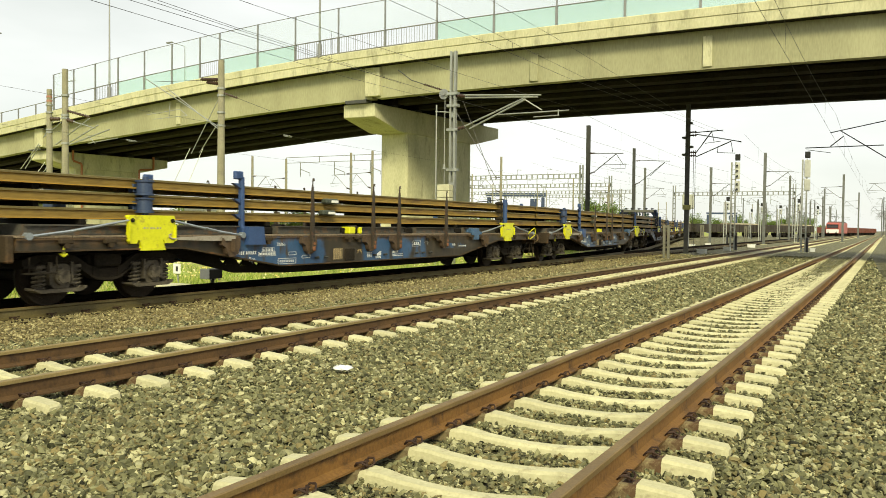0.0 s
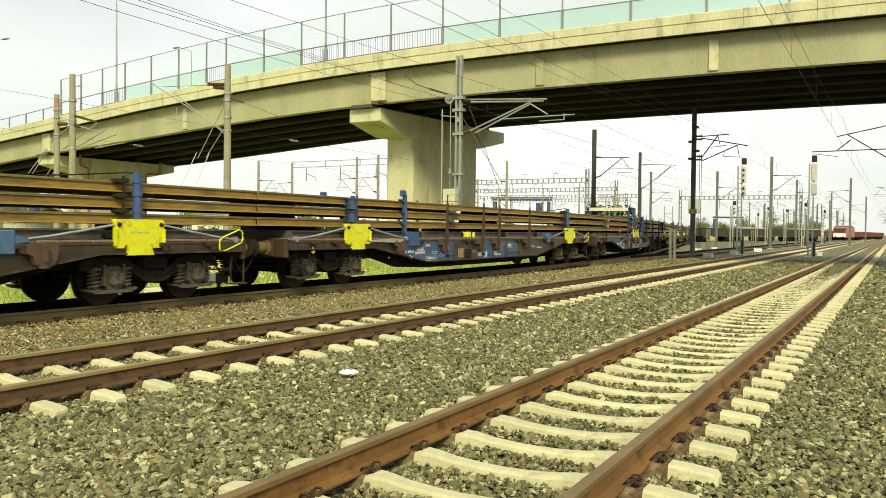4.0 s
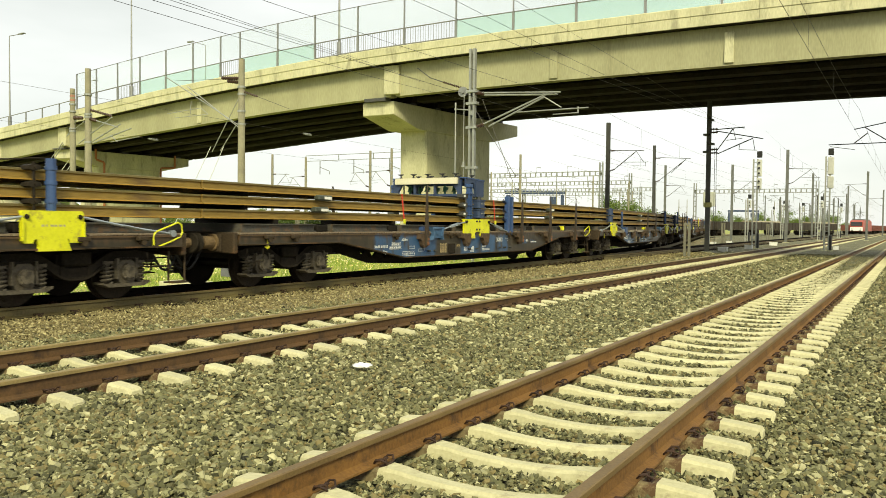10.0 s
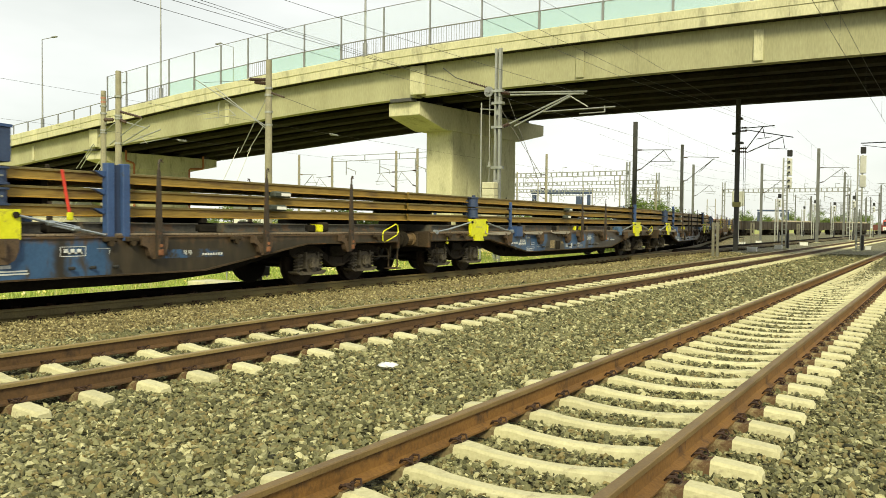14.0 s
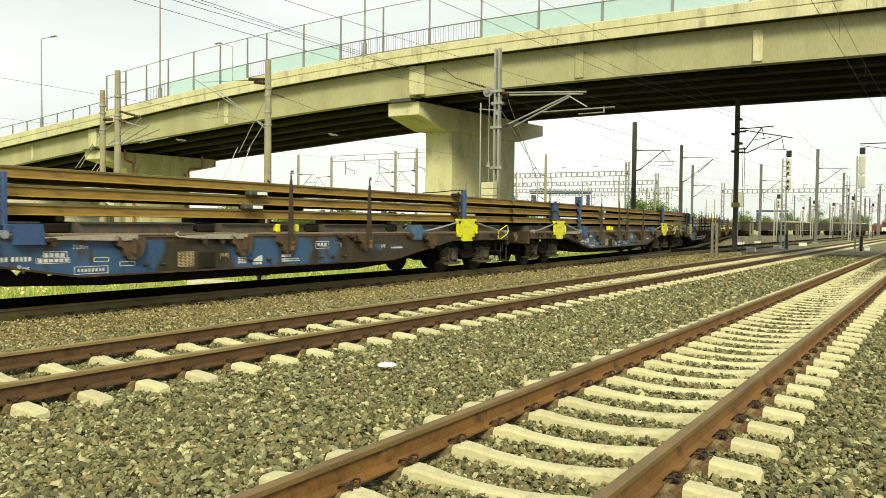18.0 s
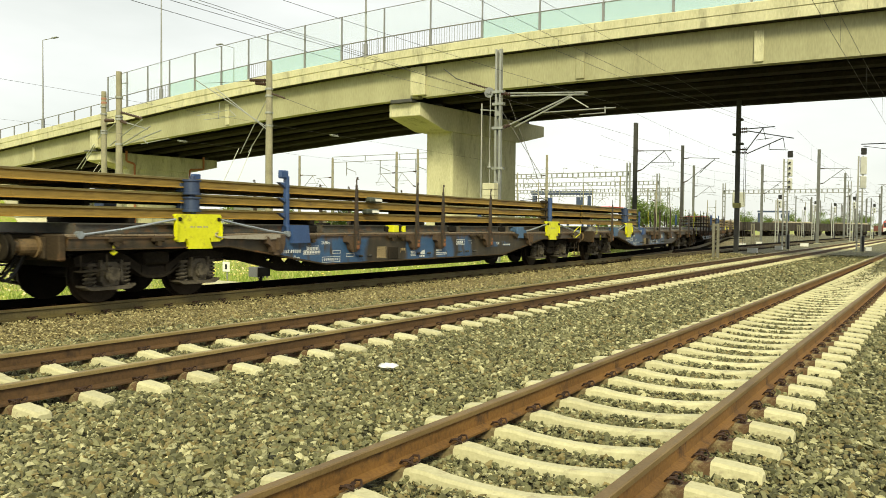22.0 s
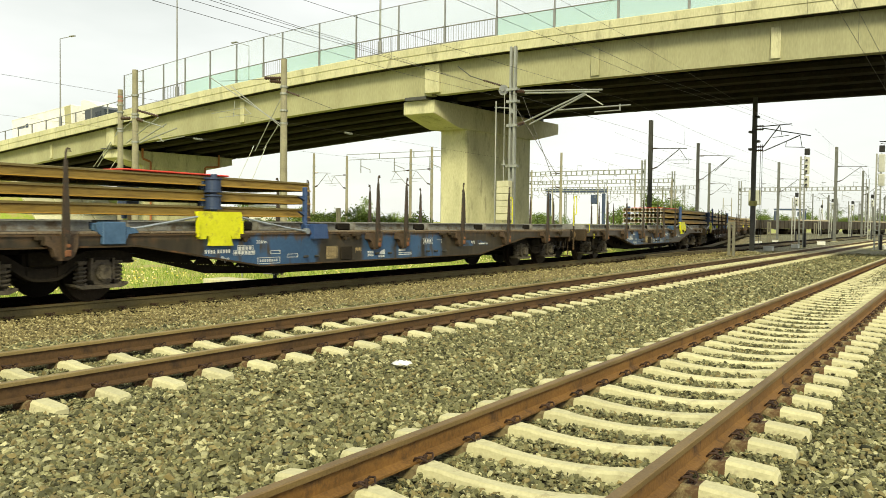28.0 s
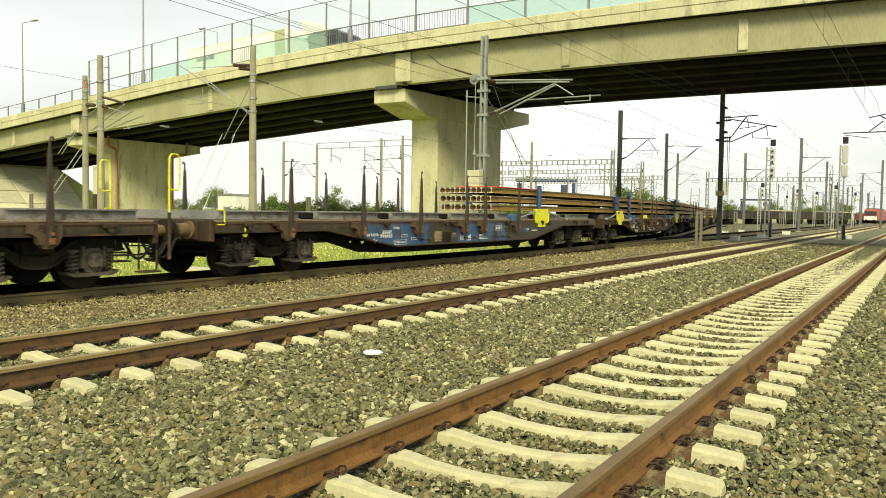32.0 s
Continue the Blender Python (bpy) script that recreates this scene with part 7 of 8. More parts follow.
def signal(x, y, h, heads, off=0.26, wide=0.17, facing=True):
    s = thing("light_signal", "light grey steel signal with pale lamp cases and dark top", "signal", "light signals", pose(x, y, ground_z(x)))
    for d in (-0.15, 0.13):
        bm = bmesh.new()
        box(bm, d - 0.05, d + 0.05, -0.05, 0.05, 0, h - 0.55)
        part("upright", bm, SIGNAL_POST, s)
    bm = bmesh.new()
    for k in range(int(h / 0.35) - 2):
        box(bm, -0.09, 0.09, -0.02, 0.02, 0.3 + k * 0.35, 0.34 + k * 0.35)
    tagged(part("ladder_rungs", bm, STEEL, s), kind="stuff")
    bm = bmesh.new()
    box(bm, off - 0.17, off + 0.17, -0.14, 0.1, h - 0.46, h, 0.03)
    part("top_head", bm, BLACK, s)
    z = h - 0.60
    for n in heads:
        bm = bmesh.new()
        box(bm, off - wide, off + wide, -0.12, 0.06, z - 0.38 * n - 0.08, z, 0.04)
        part("lamp_case", bm, SIGNAL_GREY, s)
        for k in range(n if facing else 0):
            bm = bmesh.new()
            disc(bm, (off, -0.15, z - 0.24 - 0.38 * k), "y", 0.10, 0.05, 14)
            hood = part("lens_hood", bm, SIGNAL_GREY, s)
            bm = bmesh.new()
            disc(bm, (off, -0.21, z - 0.24 - 0.38 * k), "y", 0.075, 0.012, 12)
            part("lens", bm, LENS, hood)
        z -= 0.38 * n + 0.2
    bm = bmesh.new()
    box(bm, 0.17, 0.33, -0.12, 0.12, 0.05, 1.1, 0.02)
    part("cable_box", bm, BLACK, s)
    bm = bmesh.new()
    box(bm, -0.35, 0.4, -0.35, 0.35, -0.15, 0.05, 0.03)
    part("footing", bm, CONCRETE, s)
    return s


signal(-9.95, 61.8, 7.05, (3, 2))
signal(-5.2, 62.0, 7.15, (3, 2), 0.16, 0.20, False)
for x, y, h in ((-15.6, 92, 5.2), (-9.9, 108, 5.4), (-15.7, 120, 5.4), (-10, 140, 5.4), (-14.9, 134.6, 5.4), (-21.4, 151, 5.4)):
    signal(x, y, h, (2,))


POST_GREY = material("grey_post_concrete", (0.12, 0.115, 0.085), (0.21, 0.20, 0.15), 0.9, grain=20, coarse=2)


def marker_post(x, y, h, w=0.22):
    p = thing("cable_post", "pale grey square trackside post", "post", "trackside posts", pose(x, y, ground_z(x)))
    bm = bmesh.new()
    for d in (-w / 2, w / 2):
        box(bm, d - 0.06, d + 0.06, -0.06, 0.06, 0, h)
    part("upright", bm, POST_GREY, p)
    bm = bmesh.new()
    box(bm, -w / 2, w / 2, -0.05, 0.05, h - 0.15, h - 0.03)
    part("crosspiece", bm, POST_GREY, p)


marker_post(-10.0, 41.9, 1.75)
marker_post(-15.3, 78, 2.0)
marker_post(-58.2, 36.0, 2.7)
marker_post(-38.2, 44.5, 2.7)
cab = thing("pier_cabinet", "tall grey-brown steel cabinet standing against a bridge pier", "cabinet", "", pose(-55.1, 39.45, -0.25))
bm = bmesh.new()
box(bm, -0.3, 0.3, -0.22, 0.22, 0, 2.75, 0.02)
part("case", bm, WAGON_BROWN, cab)
bm = bmesh.new()
box(bm, -0.26, 0.30, -0.20, 0.20, 2.76, 4.9, 0.01)
part("cable_duct", bm, PARAPET, cab)
marker_post(-15.2, 104, 2.0)
bm = bmesh.new()
box(bm, -0.48, 0.48, -0.3, 0.3, 0, 1.25, 0.03)
tbox = thing("transformer_box", "grey sheet steel box on a dark mast", "cabinet", "", pose(-15.33, 72.0, 3.3))
part("case", bm, plain("pale_green_grey_box", (0.46, 0.475, 0.40), 0.5), tbox)
bm = bmesh.new()
box(bm, -0.09, 0.09, -0.09, 0.09, -3.5, 0.0)
part("leg", bm, STEEL, tbox)


def low_box(x, y, w, d, h):
    b = thing("track_box", "low white trackside equipment box", "equipment box", "white trackside boxes", pose(x, y, ground_z(x)))
    bm = bmesh.new()
    box(bm, -w / 2, w / 2, -d / 2, d / 2, -0.02, h, 0.03)
    part("case", bm, WHITE, b)
    bm = bmesh.new()
    box(bm, -w / 2 - 0.02, w / 2 + 0.02, -d / 2 - 0.02, d / 2 + 0.02, h, h + 0.04, 0.01)
    part("lid", bm, WHITE, b)


for x, y, w in ((-10.2, 52.0, 0.9), (-10.1, 60.5, 0.8), (-10.2, 73, 1.0), (-15.4, 74, 0.9), (-15.5, 82, 0.8), (-4.9, 66, 0.6)):
    low_box(x, y, w * 0.6, 0.45, 0.24)


# overhead wires
def wire(points, r=0.012, name="overhead_wire", label="thin dark overhead line wire"):
    bm = bmesh.new()
    tube(bm, points, r, 4)
    return solid(name, bm, WIRE, label, "wire", "overhead wires")


def catenary(x, ys, zc=5.7, zm=6.9):
    c = thing("overhead_line", "contact wire hung from a sagging messenger wire", "wire", "overhead wires")
    bm = bmesh.new()
    tube(bm, [(x, ys[0], zc), (x, ys[-1], zc)], 0.0055, 4)
    part("contact_wire", bm, WIRE, c)
    bm = bmesh.new()
    pts = []
    for a, b in zip(ys, ys[1:]):
        for k in range(10):
            f = k / 10
            pts.append((x, a + (b - a) * f, zm - 4 * 0.5 * f * (1 - f)))
    pts.append((x, ys[-1], zm))
    tube(bm, pts, 0.0055, 4)
    part("messenger_wire", bm, WIRE, c)
    bm = bmesh.new()
    for a, b in zip(ys, ys[1:]):
        for k in range(1, 6):
            f = k / 6
            y = a + (b - a) * f
            tube(bm, [(x, y, zc), (x, y, zm - 4 * 0.5 * f * (1 - f))], 0.004, 3)
    tagged(part("droppers", bm, WIRE, c), kind="stuff")


catenary(TRAIN_X, (-18, 33.8, 82, 125, 165, 220, 300))
catenary(MID_X + 0.2, (47.7, 82, 125, 165, 220, 300))
catenary(NEAR_X, (-25, 0, 41, 96, 150, 220, 300))
catenary(-17.5, (45, 86, 130, 180, 300))
catenary(-26.0, (62, 100, 150, 220, 300))
catenary(-20.5, (58.5, 98, 150, 220, 300))
wire([(-18.1, 32.7, 7.3), (-15.4, 21.0, 6.32), (-12.9, 9.8, 5.63), (-11.5, 3.5, 5.3)], 0.0055)
wire([(-20.6, 32.7, 8.43), (-15.24, 18.5, 6.76), (-13.7, 14.5, 6.23), (-12.79, 11.5, 5.97), (-11.6, 7.0, 5.6)], 0.0055)
wire([(-20.5, 32.7, 8.33), (-15.2, 18.5, 6.68), (-13.7, 14.5, 6.19), (-11.6, 7.0, 5.55)], 0.0055)
wire([(-9.0, 48.6, 7.20), (-9.54, 26.0, 6.59), (-8.91, 17.0, 6.14), (-8.59, 13.5, 5.94), (-8.1, 8.0, 5.7)], 0.0055)
wire([(-8.4, 48.6, 7.15), (-9.2, 27.0, 6.68), (-8.99, 20.5, 6.53), (-8.91, 17.0, 6.51), (-8.6, 8.0, 6.4)], 0.0055)
wire([(-10.3, 48.6, 8.0), (-9.15, 29.0, 7.38), (-9.05, 24.0, 7.36), (-8.74, 19.0, 7.16), (-8.3, 10.0, 6.9)], 0.0055)
for y, z0, z1 in ((20.0, 6.28, 6.53), (27.0, 6.62, 6.69)):
    wire([(-9.0, y, z0), (-9.0, y, z1)], 0.006)


def section_insulator(x, y, z):
    """A pale ribbed insulating bar in the contact wire, with its two runners."""
    c = thing("section_insulator", "small pale section insulator hanging in a contact wire", "insulator", "section insulators", pose(x, y, z))
    bm = bmesh.new()
    tube(bm, [(0, -0.30, 0.03), (0, 0.30, 0.0)], 0.016, 8)
    for k in range(5):
        disc(bm, (0, -0.22 + 0.11 * k, 0.02), "y", 0.032, 0.018, 8)
    part("ribbed_bar", bm, STEEL, c)
    for d in (-0.05, 0.05):
        bm = bmesh.new()
        tube(bm, [(0, -0.34, 0.02), (d, -0.2, -0.03), (d, 0.2, -0.04), (0, 0.34, 0.0)], 0.009, 5)
        part("runner", bm, STEEL, c)


section_insulator(-24.9, 29.7, 5.72)
section_insulator(-33.8, 28.15, 5.72)
wire([(-23.9, 12.0, 5.74), (-24.9, 29.7, 5.73), (-26.0, 62.0, 5.70)], 0.0045)
wire([(-33.2, 10.0, 5.74), (-33.8, 28.15, 5.73), (-34.6, 64.5, 5.70)], 0.0045)


# portals over the yard, far behind
def portal(x0, x1, y, z, slim=False):
    p = thing("catenary_portal", "lattice steel portal across the yard tracks", "portal", "overhead line portals", pose(0, y, 0))
    for x in (x0, x1):
        bm = bmesh.new()
        if slim:
            tube(bm, [(x, 0, -0.3), (x, 0, z - 0.3)], 0.17, 10, 0.12)
        else:
            for d in (-0.2, 0.2):
                box(bm, x + d - 0.06, x + d + 0.06, -0.2, 0.2, -0.3, z + 1.2)
            for k in range(9):
                box(bm, x - 0.14, x + 0.14, -0.03, 0.03, 0.6 + k * z / 9, 0.75 + k * z / 9)
        part("leg", bm, MAST_CONCRETE if slim else STEEL, p)
    bm = bmesh.new()
    for zz in (z - 0.6, z):
        r = 0.03 if slim else 0.055
        box(bm, x0, x1, -r, r, zz - r, zz + r)
    n = int((x1 - x0) / (4.0 if slim else 0.8))
    for k in range(n + 1):
        a = x0 + (x1 - x0) * k / n
        d = 0.04 if slim else 0.10
        box(bm, a - d, a + d, -0.03, 0.03, z - 0.57, z - 0.03)
    part("lattice_beam", bm, STEEL, p)
    x = x0 + 2
    while x < x1 - 1:
        bm = bmesh.new()
        tube(bm, [(x, 0, z - 0.6), (x, 0, z - 2.1)], 0.05, 4)
        tube(bm, [(x, 0, z - 1.3), (x + 1.3, 0, z - 1.75), (x + 1.3, 0, z - 2.1)], 0.04, 4)
        if not slim:
            tube(bm, [(x + 1.6, 0, z), (x + 1.6, 0, z + 0.75), (x + 2.2, 0, z + 0.7)], 0.05, 4)
        part("dropper_arm", bm, STEEL, p)
        x += 4.6


portal(-54.4, -36.7, 105, 8.9)
portal(-68.0, -40.4, 130, 9.0)
portal(-32.9, -13.5, 143, 7.9)
portal(-78, -42.0, 150, 8.75)
portal(-80, -52, 175, 9.0)
portal(-58.3, -40.0, 69.3, 8.9, True)
random.seed(7)
for k in range(16):
    y = 95 + k * 9.5
    for xx in (-32 - random.uniform(0, 6), -46 - random.uniform(0, 16)):
        if random.random() < 0.5 and abs(xx - TRAIN_X - drift(y)) > 5.5:
            concrete_mast(xx, y + random.uniform(-3, 3), random.uniform(8.2, 9.6), random.choice((-1, 1, 0)), 2.8, 5.5, "weathered concrete overhead line mast", 0.12)
for k in range(14):
    y = 190 + k * 13
    for xx in (-28 + random.uniform(-1, 1), -16 + random.uniform(-1, 1), -1.0 + random.uniform(-1, 1)):
        if random.random() < 0.75:
            steel_mast(xx, y, random.uniform(8.5, 9.6), random.choice((-1, 1)), 2.8, 5.5, random.random() < 0.3, 0.18)


# lamps on the bridge
def street_lamp(x, y, z, h, arm):
    p = thing("street_lamp", "slim grey street lamp on the bridge", "street lamp", "street lamps", pose(x, y, z))
    bm = bmesh.new()
    tube(bm, [(0, 0, 0), (0, 0, h)], 0.075, 10, 0.032)
    box(bm, -0.11, 0.11, -0.11, 0.11, -0.05, 0.9, 0.03)
    part("pole", bm, PALE_STEEL, p)
    if arm:
        bm = bmesh.new()
        tube(bm, [(0, 0, h - 0.05), (arm * 0.03, 0, h), (arm, 0, h + (0.0 if arm > 0 else 0.5))], 0.028, 6)
        part("arm", bm, PALE_STEEL, p)
        bm = bmesh.new()
        box(bm, min(arm * 0.95, arm * 1.4), max(arm * 0.95, arm * 1.4), -0.12, 0.12, h + (-0.03 if arm > 0 else 0.45), h + (0.05 if arm > 0 else 0.56), 0.02)
        part("lantern", bm, STEEL, p)


for x in (-29.45, -47.8, -62.35):
    street_lamp(x, FACE - 0.05, level(x) + 2.6, 7.25 if x < -60 else 9.5, 1.45 if x < -60 else 0)
for x, h, arm in ((-54.5, 7.8, -1.6), (-71.2, 7.4, 1.3)):
    street_lamp(x, FACE + BRIDGE_W - 1.0, level(x) + 2.4, h, arm)


# ---- distance: trees, crane, sheds, locomotive ----
def tree(x, y, h, w, seed):
    rng = np.random.default_rng(seed)
    t = thing("tree", "leafy dull green tree beyond the yard", "tree", "far trees", pose(x, y, ground_z(x)))
    bm = bmesh.new()
    tube(bm, [(0, 0, 0), (0.05, 0.02, h * 0.3), (0.1, 0, h * 0.7)], 0.04 * h, 7, 0.012 * h)
    for k in range(5):
        a = rng.random() * 6.28
        z = h * (0.25 + 0.08 * k)
        tube(bm, [(0.05, 0, z), (math.cos(a) * w * 0.3, math.sin(a) * w * 0.3, z + h * 0.2)], 0.014 * h, 5, 0.005 * h)
    part("trunk", bm, BARK, t)
    n = 2400
    lumps = rng.normal(size=(14, 3)) * np.array([w * 0.24, w * 0.24, h * 0.17]) + np.array([0, 0, h * 0.6])
    c = lumps[rng.integers(0, 14, n)] + rng.normal(size=(n, 3)) * np.array([w * 0.11, w * 0.11, h * 0.08])
    c[:, 2] = np.maximum(c[:, 2], 0.4)
    u = rng.normal(size=(n, 3))
    u /= np.linalg.norm(u, axis=1)[:, None]
    v = np.cross(u, rng.normal(size=(n, 3)))
    v /= np.linalg.norm(v, axis=1)[:, None]
    s = (0.09 + 0.11 * rng.random(n))[:, None] * (h + 2) / 8
    pts = np.stack([c - u * s, c - v * s * 0.6, c + u * s, c + v * s * 0.6], 1).reshape(-1, 3)
    me = bpy.data.meshes.new("crown")
    me.from_pydata(pts.tolist(), [], np.arange(n * 4).reshape(-1, 4).tolist())
    me.materials.append(LEAVES)
    ob = new("crown", me)
    ob.parent = t


FAR_TREES = [(-97.79, 84.0, 3.5, 2.6), (-94.45, 84.0, 3.9, 3.0), (-89.55, 84.0, 5.8, 3.8), (-83.4, 84.0, 3.9, 3.6), (-78.42, 84.0, 4.6, 3.2), (-74.27, 84.0, 3.9, 2.8), (-71.25, 84.0, 3.3, 2.3), (-67.38, 84.0, 4.9, 3.3), (-63.25, 84.0, 3.4, 2.9), (-41.51, 84.0, 3.7, 2.2), (-58.77, 84.0, 3.2, 2.6), (-101.36, 84.0, 3.6, 3.0)]
for k, (x, y, h, w) in enumerate(FAR_TREES):
    tree(x, y, h * 0.8, w, 100 + k)
random.seed(11)
for x, y, h, w in ((-72, 100, 3.4, 4), (-60, 118, 3.0, 4), (-48, 126, 4.6, 4), (-39.6, 120, 6.6, 4.2), (-37.4, 121, 5.6, 4), (-35.2, 122, 4.6, 3.6), (-33.0, 124, 4.0, 3.2), (-41.5, 123, 4.4, 3.4), (-46, 130, 4.0, 3), (-66, 140, 3.4, 5), (-42, 47, 2.6, 3.2), (-40.5, 49, 2.2, 3.0), (-38, 50, 2.4, 2.6), (-36.5, 52, 2.2, 2.8), (-47, 46, 2.2, 2.6)):
    tree(x, y, h, w, int(500 + x + y))
for k in range(22):
    f = k / 22
    tree(-88 + 62 * f + random.uniform(-1.5, 1.5), 400 + random.uniform(0, 40), random.choice((5, 6, 7, 8.5)), random.uniform(5, 9), 200 + k)


def bushes():
    rng = np.random.default_rng(5)
    n = 90000
    near = rng.random(n) < 0.75
    x = np.where(near, -16.7 - 8 * rng.random(n) ** 1.3, -24 - 30 * rng.random(n))
    y = 0 + 75 * rng.random(n) ** 1.3
    clump = np.array([noise.noise((a * 0.8, b * 0.8, 3.0)) for a, b in zip(x, y)])
    h = (0.05 + 0.20 * rng.random(n) ** 2) * (1 + 1.6 * np.clip(clump, -0.6, 1))
    a = rng.random(n) * 6.28
    z = np.full(n, -0.26)
    pts = np.empty((n, 3, 3))
    wdt = 0.006 + 0.010 * rng.random(n)
    lean = rng.normal(0, 0.4, (n, 2)) * h[:, None]
    for i, (sx, sz) in enumerate(((-1, 0), (1, 0), (0, 1))):
        pts[:, i, 0] = x + np.cos(a) * sx * wdt + sz * lean[:, 0]
        pts[:, i, 1] = y + np.sin(a) * sx * wdt + sz * lean[:, 1]
        pts[:, i, 2] = z + sz * h
    me = bpy.data.meshes.new("rough_grass")
    me.from_pydata(pts.reshape(-1, 3).tolist(), [], np.arange(n * 3).reshape(-1, 3).tolist())
    me.materials.append(BLADES)
    tagged(new("rough_grass", me), "tufts of rough yellow-green grass behind the train", "grass", kind="stuff")
    n = 14000
    x = -17.0 - 16 * rng.random(n)
    y = 60 * rng.random(n) ** 1.3
    thick = np.array([noise.noise((a * 0.45, b * 0.45, 9.0)) for a, b in zip(x, y)]) > rng.random(n) * 0.5 - 0.05
    x, y, n = x[thick], y[thick], int(thick.sum())
    z = -0.16 + 0.18 * rng.random(n)
    pts = np.empty((n, 4, 3))
    for i, (sx, sz) in enumerate(((-1, 0), (0, -1), (1, 0), (0, 1))):
        pts[:, i, 0] = x + 0.026 * sx
        pts[:, i, 1] = y + 0.018 * sx
        pts[:, i, 2] = z + 0.024 * sz
    me = bpy.data.meshes.new("weed_flowers")
    me.from_pydata(pts.reshape(-1, 3).tolist(), [], np.arange(n * 4).reshape(-1, 4).tolist())
    me.materials.append(FLOWERS)
    tagged(new("weed_flowers", me), "small pale flowers among the weeds", "flowers", kind="stuff")


bushes()


def crane(x, y):
    c = thing("gantry_crane", "blue gantry crane over the far yard", "crane", "", pose(x, y, 0, 0, 0, 20))
    bm = bmesh.new()
    box(bm, -6.3, 6.3, -0.5, 0.5, 7.9, 8.65, 0.05)
    part("girder", bm, NAVY, c)
    for d in (-5.6, 5.6):
        bm = bmesh.new()
        for e in (-1.5, 1.5):
            box(bm, d - 0.3, d + 0.3, e - 0.3, e + 0.3, -0.3, 7.7)
        box(bm, d - 0.25, d + 0.25, -1.5, 1.5, 1.0, 1.6)
        part("leg", bm, NAVY, c)
    bm = bmesh.new()
    box(bm, 3.0, 4.4, -0.9, 0.9, 5.6, 7.4, 0.05)
    part("cab", bm, NAVY, c)


crane(-68, 154)
crane(-62, 357)


def shed(x, y, w, d, h, label):
    s = thing("shed", label, "shed", "", pose(x, y, -0.25))
    bm = bmesh.new()
    box(bm, -w / 2, w / 2, -d / 2, d / 2, 0, h)
    part("wall", bm, WHITE, s)
    bm = bmesh.new()
    prism(bm, [(-w / 2 - 0.06, h), (w / 2 + 0.06, h), (w / 2 + 0.06, h + 0.2), (-w / 2 - 0.06, h + 0.26)], "y", -d / 2 - 0.06, d / 2 + 0.06)
    part("roof", bm, STEEL, s)
    bm = bmesh.new()
    box(bm, -0.5, 0.5, -d / 2 - 0.04, -d / 2 + 0.02, 0, 2.0)
    part("door", bm, STEEL, s)


shed(-66.6, 65.4, 2.9, 3, 3.2, "low white rendered shed beyond the tracks")


def locomotive(x, y):
    l = thing("locomotive", "red electric locomotive with white front band and raised pantograph", "locomotive", "", pose(x, y, -0.15, 0, 0, -4.5))
    bm = bmesh.new()
    prism(bm, [(0, 0.9), (0, 2.0), (0.35, 3.3), (1.2, 3.7), (15, 3.7), (15.8, 3.3), (16.2, 2.0), (16.2, 0.9)], "x", -1.5, 1.5)
    bmesh.ops.bevel(bm, geom=bm.edges[:], offset=0.08, segments=1, affect="EDGES")
    part("body", bm, LOCO_RED, l)
    bm = bmesh.new()
    box(bm, -1.42, 1.42, -0.06, 0.2, 1.0, 1.95, 0.04)
    part("front_band", bm, WHITE, l)
    bm = bmesh.new()
    prism(bm, [(1.4, 3.68), (1.8, 3.95), (14.2, 3.95), (14.6, 3.68)], "x", -1.25, 1.25)
    part("roof_gear", bm, DARK_STEEL, l)
    for sx in (-1.0, 1.0):
        bm = bmesh.new()
        disc(bm, (sx, -0.08, 1.55), "y", 0.14, 0.03, 12)
        part("headlamp", bm, SIGNAL_GREY, l)
    bm = bmesh.new()
    prism(bm, [(0.06, 2.2), (0.32, 3.2), (0.28, 3.2), (-0.02, 2.2)], "x", -1.3, 1.3)
    part("windscreen", bm, CAB_GLASS, l)
    for d in (3.2, 13):
        bm = bmesh.new()
        box(bm, -1.2, 1.2, d - 1.7, d + 1.7, 0.25, 0.9)
        for e in (-1.2, 1.2):
            disc(bm, (0, d + e, 0.5), "x", 0.5, 0.85, 18)
        part("bogie", bm, BOGIE, l)
    bm = bmesh.new()
    tube(bm, [(0, 3.0, 3.7), (0, 4.6, 4.5), (0, 3.2, 5.3)], 0.06, 5)
    box(bm, -0.8, 0.8, 3.1, 3.3, 5.25, 5.35)
    part("pantograph", bm, DARK_STEEL, l)
    for s in (-1, 1):
        bm = bmesh.new()
        disc(bm, (s * 0.88, -0.3, 1.0), "y", 0.2, 0.3, 14)
        part("buffer", bm, BOGIE, l)


locomotive(-12.15, 224)
GONDOLA_RED = material("faded_red_wagon_paint", (0.10, 0.03, 0.02), (0.18, 0.055, 0.035), 0.6, grain=10, coarse=1)
TAN_LOAD = material("tan_sheeted_load", (0.22, 0.19, 0.11), (0.36, 0.31, 0.20), 0.85, grain=12, coarse=1.5)


